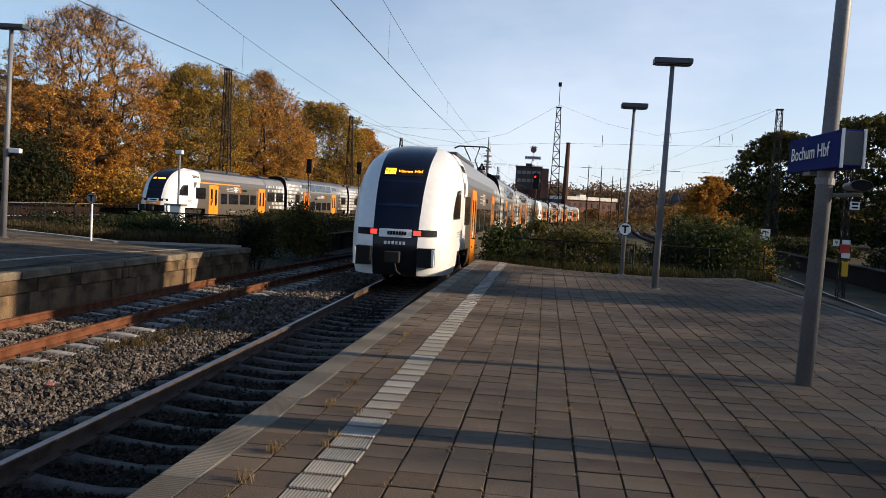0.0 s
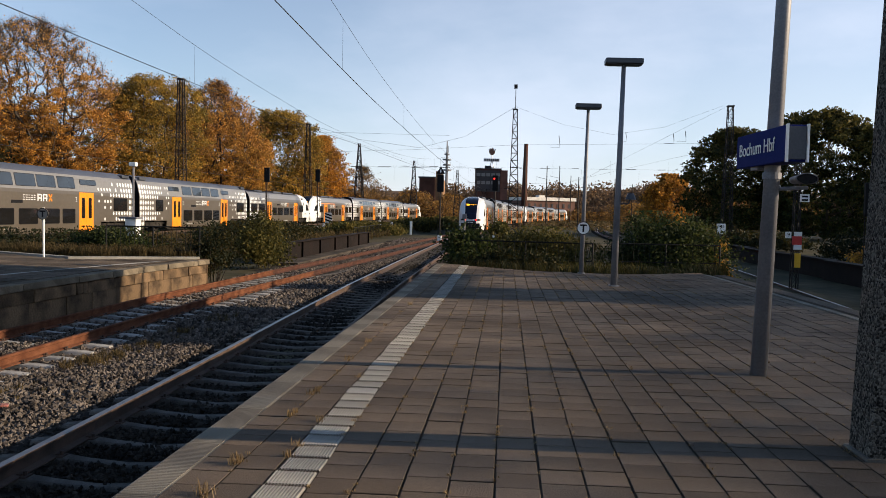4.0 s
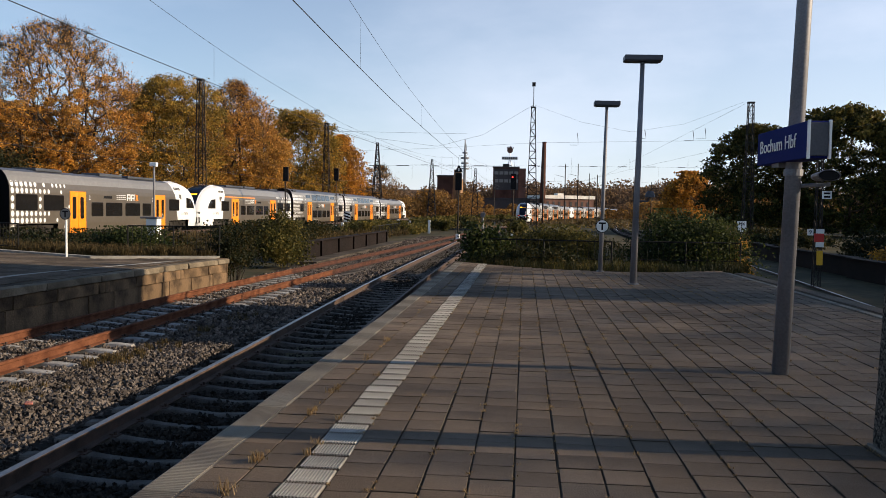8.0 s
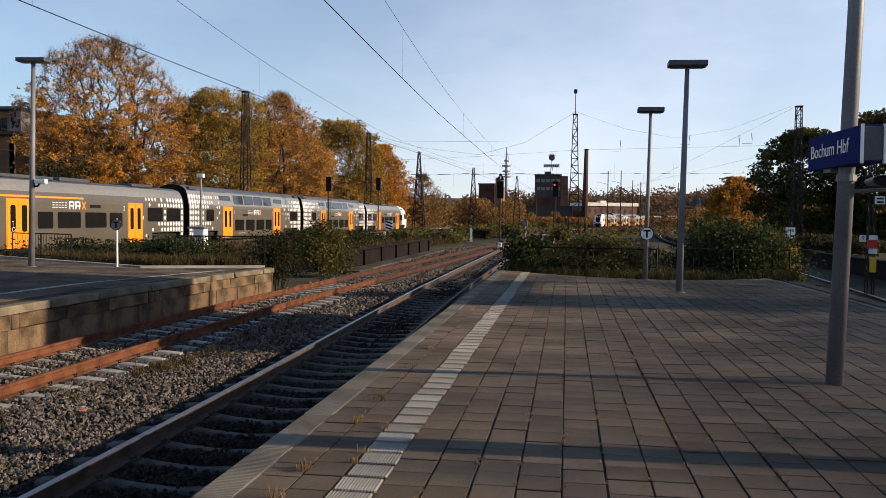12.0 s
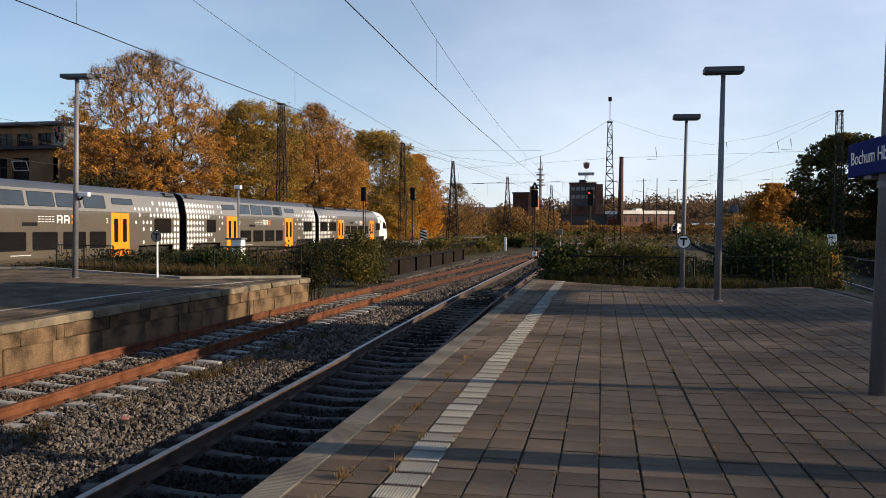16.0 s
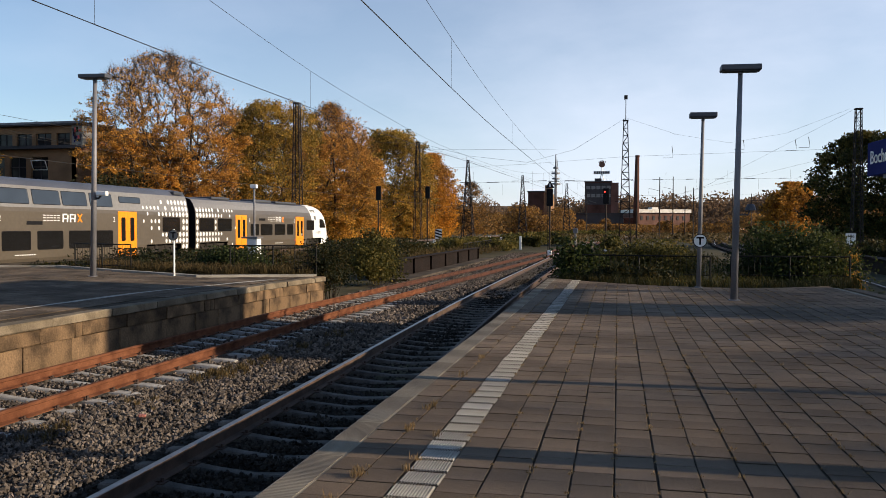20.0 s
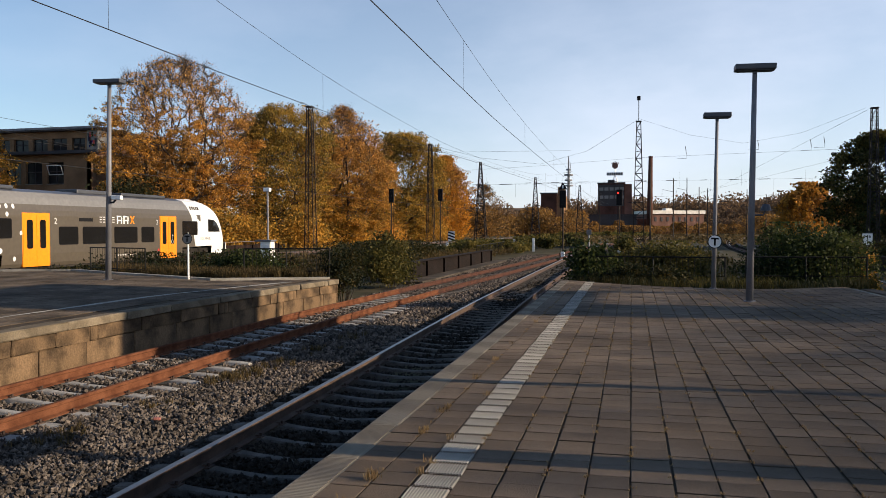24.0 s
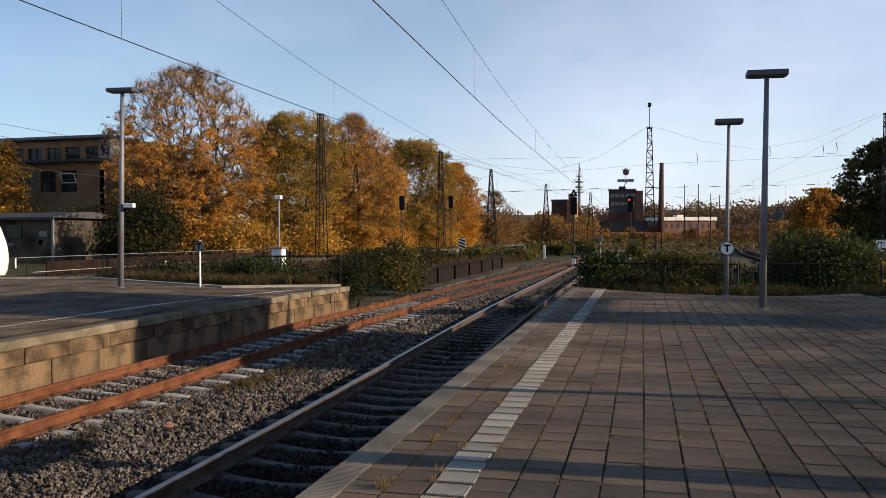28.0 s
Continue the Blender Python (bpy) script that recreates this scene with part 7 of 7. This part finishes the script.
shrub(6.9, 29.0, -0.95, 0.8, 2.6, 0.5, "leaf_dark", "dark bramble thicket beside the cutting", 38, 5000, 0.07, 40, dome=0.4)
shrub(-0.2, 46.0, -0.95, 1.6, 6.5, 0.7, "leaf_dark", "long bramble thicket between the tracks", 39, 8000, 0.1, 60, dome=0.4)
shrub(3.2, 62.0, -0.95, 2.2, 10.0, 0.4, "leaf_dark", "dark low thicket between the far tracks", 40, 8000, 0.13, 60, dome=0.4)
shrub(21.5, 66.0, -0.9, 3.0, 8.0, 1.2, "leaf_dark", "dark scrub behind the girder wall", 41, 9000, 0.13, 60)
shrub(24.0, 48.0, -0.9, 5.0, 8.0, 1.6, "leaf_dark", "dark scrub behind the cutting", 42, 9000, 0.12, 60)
shrub(20.0, 40.0, -0.9, 2.5, 3.0, 1.1, "leaf_orange", "rust-brown scrub behind the girder wall", 43, 3000, 0.1, 30)
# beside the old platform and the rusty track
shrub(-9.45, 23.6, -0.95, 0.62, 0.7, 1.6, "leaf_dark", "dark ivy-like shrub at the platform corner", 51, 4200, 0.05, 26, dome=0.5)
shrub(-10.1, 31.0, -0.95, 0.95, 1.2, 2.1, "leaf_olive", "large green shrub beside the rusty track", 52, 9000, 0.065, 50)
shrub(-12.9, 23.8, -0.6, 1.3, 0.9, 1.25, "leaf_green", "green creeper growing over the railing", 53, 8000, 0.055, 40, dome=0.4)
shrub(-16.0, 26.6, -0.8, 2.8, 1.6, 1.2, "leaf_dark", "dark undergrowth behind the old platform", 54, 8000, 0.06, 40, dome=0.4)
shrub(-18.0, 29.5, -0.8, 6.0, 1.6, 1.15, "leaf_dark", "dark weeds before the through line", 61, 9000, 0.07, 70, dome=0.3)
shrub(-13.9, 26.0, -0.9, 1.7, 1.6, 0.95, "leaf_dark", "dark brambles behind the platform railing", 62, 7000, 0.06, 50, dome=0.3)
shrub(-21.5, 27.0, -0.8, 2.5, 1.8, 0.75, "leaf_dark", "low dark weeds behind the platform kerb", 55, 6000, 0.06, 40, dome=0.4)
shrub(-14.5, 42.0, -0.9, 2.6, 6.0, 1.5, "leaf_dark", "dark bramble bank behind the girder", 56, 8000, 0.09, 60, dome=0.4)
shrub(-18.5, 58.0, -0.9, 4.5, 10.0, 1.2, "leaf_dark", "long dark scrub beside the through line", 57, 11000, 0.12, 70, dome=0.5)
shrub(-14.5, 80.0, -0.9, 4.5, 14.0, 1.1, "leaf_olive", "olive scrub along the embankment", 58, 9000, 0.15, 70, dome=0.5)
shrub(-11.0, 110.0, -0.9, 4.5, 20.0, 1.4, "leaf_olive", "olive bank of scrub where the tracks curve", 59, 9000, 0.2, 70, dome=0.5)
for k, (x, y, rx, ry, h, lf) in enumerate(((-40, 72, 5, 3, 4.0, "leaf_gold"), (-47, 70, 5, 3, 5.5, "leaf_orange"), (-37, 84, 3, 5, 4.5, "leaf_gold"), (-38.5, 102, 3, 6, 5.0, "leaf_gold"), (-38.5, 118, 3, 8, 4.0, "leaf_orange"), (-34.5, 142, 3, 10, 5.0, "leaf_gold"), (-53, 66, 4, 3, 5.0, "leaf_dark"), (-43.6, 60, 3.4, 2.5, 6.6, "leaf_dark"), (-47.5, 67, 4, 3, 8.0, "leaf_dark"))):
    shrub(x, y, -0.9, rx, ry, h, lf, "tall undergrowth below the row of trees", 70 + k, 7000, 0.155, 50)


def woods(name, x0, x1, y0, y1, h0, h1, leaf, label, seed, n, size):
    """Far woodland as one mass of leaf clumps with an uneven skyline."""
    nr = np.random.default_rng(seed)
    m = int((x1 - x0) * max(1.0, (y1 - y0) / 60) / 2.6)
    cx, cy = nr.uniform(x0, x1, m), nr.uniform(y0, y1, m)
    ch = nr.uniform(h0, h1, m)
    pick = nr.integers(0, m, n)
    d = nr.normal(size=(n, 3))
    d /= np.linalg.norm(d, axis=1)[:, None]
    d *= nr.uniform(0.55, 1.0, n)[:, None]
    r = 0.36 * ch[pick]
    pos = np.stack([cx[pick] + d[:, 0] * r, cy[pick] + d[:, 1] * r, ch[pick] * 0.62 + d[:, 2] * ch[pick] * 0.38], 1)
    # undergrowth that closes the wood between its crowns
    low = nr.random(n) < 0.45
    k = low.sum()
    pos[low, 0], pos[low, 1] = nr.uniform(x0, x1, k), nr.uniform(y0, y1, k)
    pos[low, 2] = nr.uniform(0, 1, k) * 0.5 * (h0 + h1) * 0.78
    pos[:, 2] -= 1.0
    v, f = leaf_quads(pos, size, nr)
    tagged(fast_mesh(name, v, f, leaf), label, "woods", kind="stuff")


def build_hill():
    """The low wooded ridge behind the factory."""
    xs = np.linspace(-260, 420, 86)
    crest = 15.5 + 1.6 * np.sin(xs * 0.021) + 0.8 * np.sin(xs * 0.083 + 1.0) + 0.5 * np.sin(xs * 0.29)
    crest *= np.clip((xs + 260) / 120, 0.1, 1)
    verts, faces = [], []
    for x, c in zip(xs, crest):
        verts += [(x, 452, -1.2), (x, 470, 0.7 * c), (x, 492, c), (x, 560, c * 0.8), (x, 640, -1.2)]
    for i in range(len(xs) - 1):
        for k in range(4):
            a = 5 * i + k
            faces.append((a, a + 5, a + 6, a + 1))
    tagged(raw("hill", verts, faces, "hillside"), "low brown wooded ridge on the skyline", "hill", kind="structure")


build_hill()
woods("far_woods", -170, -40, 420, 470, 14, 19, "leaf_far", "distant brown autumn woods on the skyline", 81, 21080, 0.73)
woods("far_woods", -40, 270, 440, 490, 18.5, 23, "leaf_far", "distant brown autumn woods on a low hill", 82, 49600, 0.88)
woods("far_woods", 40, 280, 425, 440, 7, 12, "leaf_far", "brown autumn woods below the hill", 88, 31000, 0.51)
woods("far_woods", -80, -34, 150, 290, 6, 10.5, "leaf_brown", "brown and gold autumn scrub behind the through line", 83, 24800, 0.37)
woods("far_woods", -78, -15, 262, 298, 6.0, 10.5, "leaf_brown", "brown and gold autumn trees before the factory", 89, 28520, 0.39)
woods("far_woods", -15, 8, 292, 312, 3.0, 6.0, "leaf_brown", "low brown scrub before the factory", 93, 7440, 0.37)
woods("far_woods", 8, 44, 318, 345, 3.0, 5.5, "leaf_brown", "low brown scrub before the brick hall", 94, 9920, 0.37)
woods("far_woods", 42, 120, 290, 340, 7.0, 12.0, "leaf_brown", "brown and gold trees beyond the far tracks", 95, 19840, 0.46)
woods("far_woods", -62, -37, 150, 172, 9, 13.5, "leaf_moss", "close brown and olive wood behind the row of trees", 96, 18600, 0.37)
woods("far_woods", -110, -50, 150, 260, 8, 13, "leaf_orange", "golden autumn copse behind the row of trees", 84, 14880, 0.44)
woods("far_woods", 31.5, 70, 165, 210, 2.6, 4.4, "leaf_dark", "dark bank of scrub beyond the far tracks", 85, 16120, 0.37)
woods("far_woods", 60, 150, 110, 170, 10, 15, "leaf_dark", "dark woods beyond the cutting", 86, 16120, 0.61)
woods("far_woods", -22, 6, 230, 300, 0.9, 1.9, "leaf_olive", "low olive scrub before the factory", 87, 9920, 0.37)


woods("far_grass", -20, 62, 120, 300, 0.35, 0.8, "dry", "rough dark grass round the far tracks", 92, 24800, 0.29)


def shade_row(x, y0, y1, top, label, seed, n, sharp, size=0.17):
    """An unseen close row of tall trees added for shade: crowns thin at the top and close further down, on bare trunks.
    """
    nr = np.random.default_rng(seed)
    u = nr.random(n) ** sharp
    y = nr.uniform(y0, y1, n)
    lift = 0.12 * np.sin(y * 0.35)
    pos = np.stack([x + nr.normal(scale=1.6, size=n), y, top + lift - u * 6.8], 1)
    v, f = leaf_quads(pos, size, nr)
    o = tagged(fast_mesh("tree_row", v, f, "leaf_dark"), label, "woods", kind="stuff")
    for k, yy in enumerate(np.arange(y0 + 1.5, y1, 3.6)):
        part("trunk", T([(x + 0.5 * math.sin(k * 2.3), yy, -1.1), (x + 0.3, yy + 0.1, 4.0), (x, yy, top - 1.5)], 0.22, 8, 0.06), "bark", o)


# Out of view: added only to dim the sun on platform and cutting.
shade_row(40.0, -4.0, 21.0, 13.9, "unseen tree row added to dim the sun on the platform", 90, 100000, 0.42, 0.115)
shade_row(40.0, 21.0, 56.0, 11.7, "unseen lower tree row added to shade the cutting", 91, 30000, 0.55)


def tufts(name, places, material, label, seed, blades=14, h=0.16, w=0.004, lie=1.0):
    """Dry grass: thin upright blades in tufts."""
    nr = np.random.default_rng(seed)
    V, F = [], []
    for (x, y, z, s) in places:
        for b in range(max(3, int(blades * s))):
            a, l = nr.uniform(0, 6.28), h * s * nr.uniform(0.4, 1.15)
            ox, oy = nr.normal(scale=0.03 * s, size=2)
            dx, dy = math.cos(a) * l * lie * nr.uniform(0.15, 0.8), math.sin(a) * l * lie * nr.uniform(0.15, 0.8)
            px, py = -math.sin(a) * w, math.cos(a) * w
            n = len(V)
            V += [(x + ox - px, y + oy - py, z), (x + ox + px, y + oy + py, z), (x + ox + dx * 0.5 + px, y + oy + dy * 0.5 + py, z + l * 0.75), (x + ox + dx * 0.5 - px, y + oy + dy * 0.5 - py, z + l * 0.75), (x + ox + dx, y + oy + dy, z + l), (x + ox + dx, y + oy + dy, z + l)]
            F += [(n, n + 1, n + 2, n + 3), (n + 3, n + 2, n + 4, n + 5)]
    tagged(fast_mesh(name, np.array(V), np.array(F), material), label, "grass", kind="stuff")


_r = random.Random(5)
JOINTS = [-1.4875, -0.995, -0.75] + [0.25 * k for k in range(-2, 16)]
tufts("joint_weeds", [(x + _r.gauss(0, 0.008), y, 0.0, _r.uniform(0.2, 0.5)) for x in JOINTS for y in [_r.uniform(2.2, 19) for _ in range(70)]], "straw", "tiny dry weeds in the joints of the paving", 6, 20, 0.045, 0.003, 1.9)
tufts("edge_grass", [(-1.4875 + _r.gauss(0, 0.012), y, 0.0, _r.uniform(0.4, 1.0)) for y in [2.6, 3.1, 3.15, 4.2, 4.3, 4.9, 5.0, 5.1, 6.4, 7.5, 8.8, 11.2]] + [(-1.25, y, 0, 0.6) for y in (3.3, 3.5, 4.1, 5.6)], "straw", "dry grass growing out of the joints", 7, 34, 0.08, 0.0025)
tufts("ballast_grass", [(_r.gauss(cx, 0.16), _r.gauss(cy, 0.28), BALLAST + 0.02, _r.uniform(0.5, 1.2)) for cx, cy, k in ((-6.4, 10.2, 26), (-6.2, 10.9, 26), (-6.2, 11.8, 12), (-6.5, 6.5, 22), (-6.3, 8.2, 8), (-6.2, 13.5, 10), (-6.1, 15.5, 10)) for _ in range(k)], "dry", "brown weeds on the ballast", 8, 22, 0.10, 0.004)
tufts("kerb_grass", [(x, float(np.interp(x, (-22, -19.8, -16, -12.4, -9.5), (23.3, 24.3, 22.2, 21.1, 22.6))) + _r.uniform(0.1, 1.1), -0.1, _r.uniform(0.8, 2.0)) for x in [_r.uniform(-18.6, -9.8) for _ in range(330)]], "dry", "dry reddish grass behind the old platform", 9, 24, 0.22, 0.006)
tufts("end_grass", [(x, plat_end(x) + _r.uniform(0.05, 1.6), -0.12, _r.uniform(0.6, 1.6)) for x in [_r.uniform(-1.6, 6.4) for _ in range(300)]], "leaf_dark", "weeds and grass along the platform end", 10, 16, 0.2, 0.006)
tufts("far_grass", [(_r.uniform(-26, -11), _r.uniform(28, 75), -0.85, _r.uniform(0.8, 1.9)) for _ in range(1300)], "dry", "dry grass on the railway land", 12, 9, 0.4, 0.012)
tufts("far_grass", [(_r.uniform(-2, 7), _r.uniform(27, 90), -0.95, _r.uniform(1.0, 2.0)) for _ in range(1000)], "leaf_dark", "dark grass between the far tracks", 13, 9, 0.3, 0.012)
tufts("dry_weeds", [(_r.uniform(0.8, 4.0), _r.uniform(20.4, 22.6), -0.4, _r.uniform(0.8, 1.5)) for _ in range(130)], "leaf_olive", "thin weed stalks at the platform end", 14, 14, 0.42, 0.006)


build_paving()
motions()
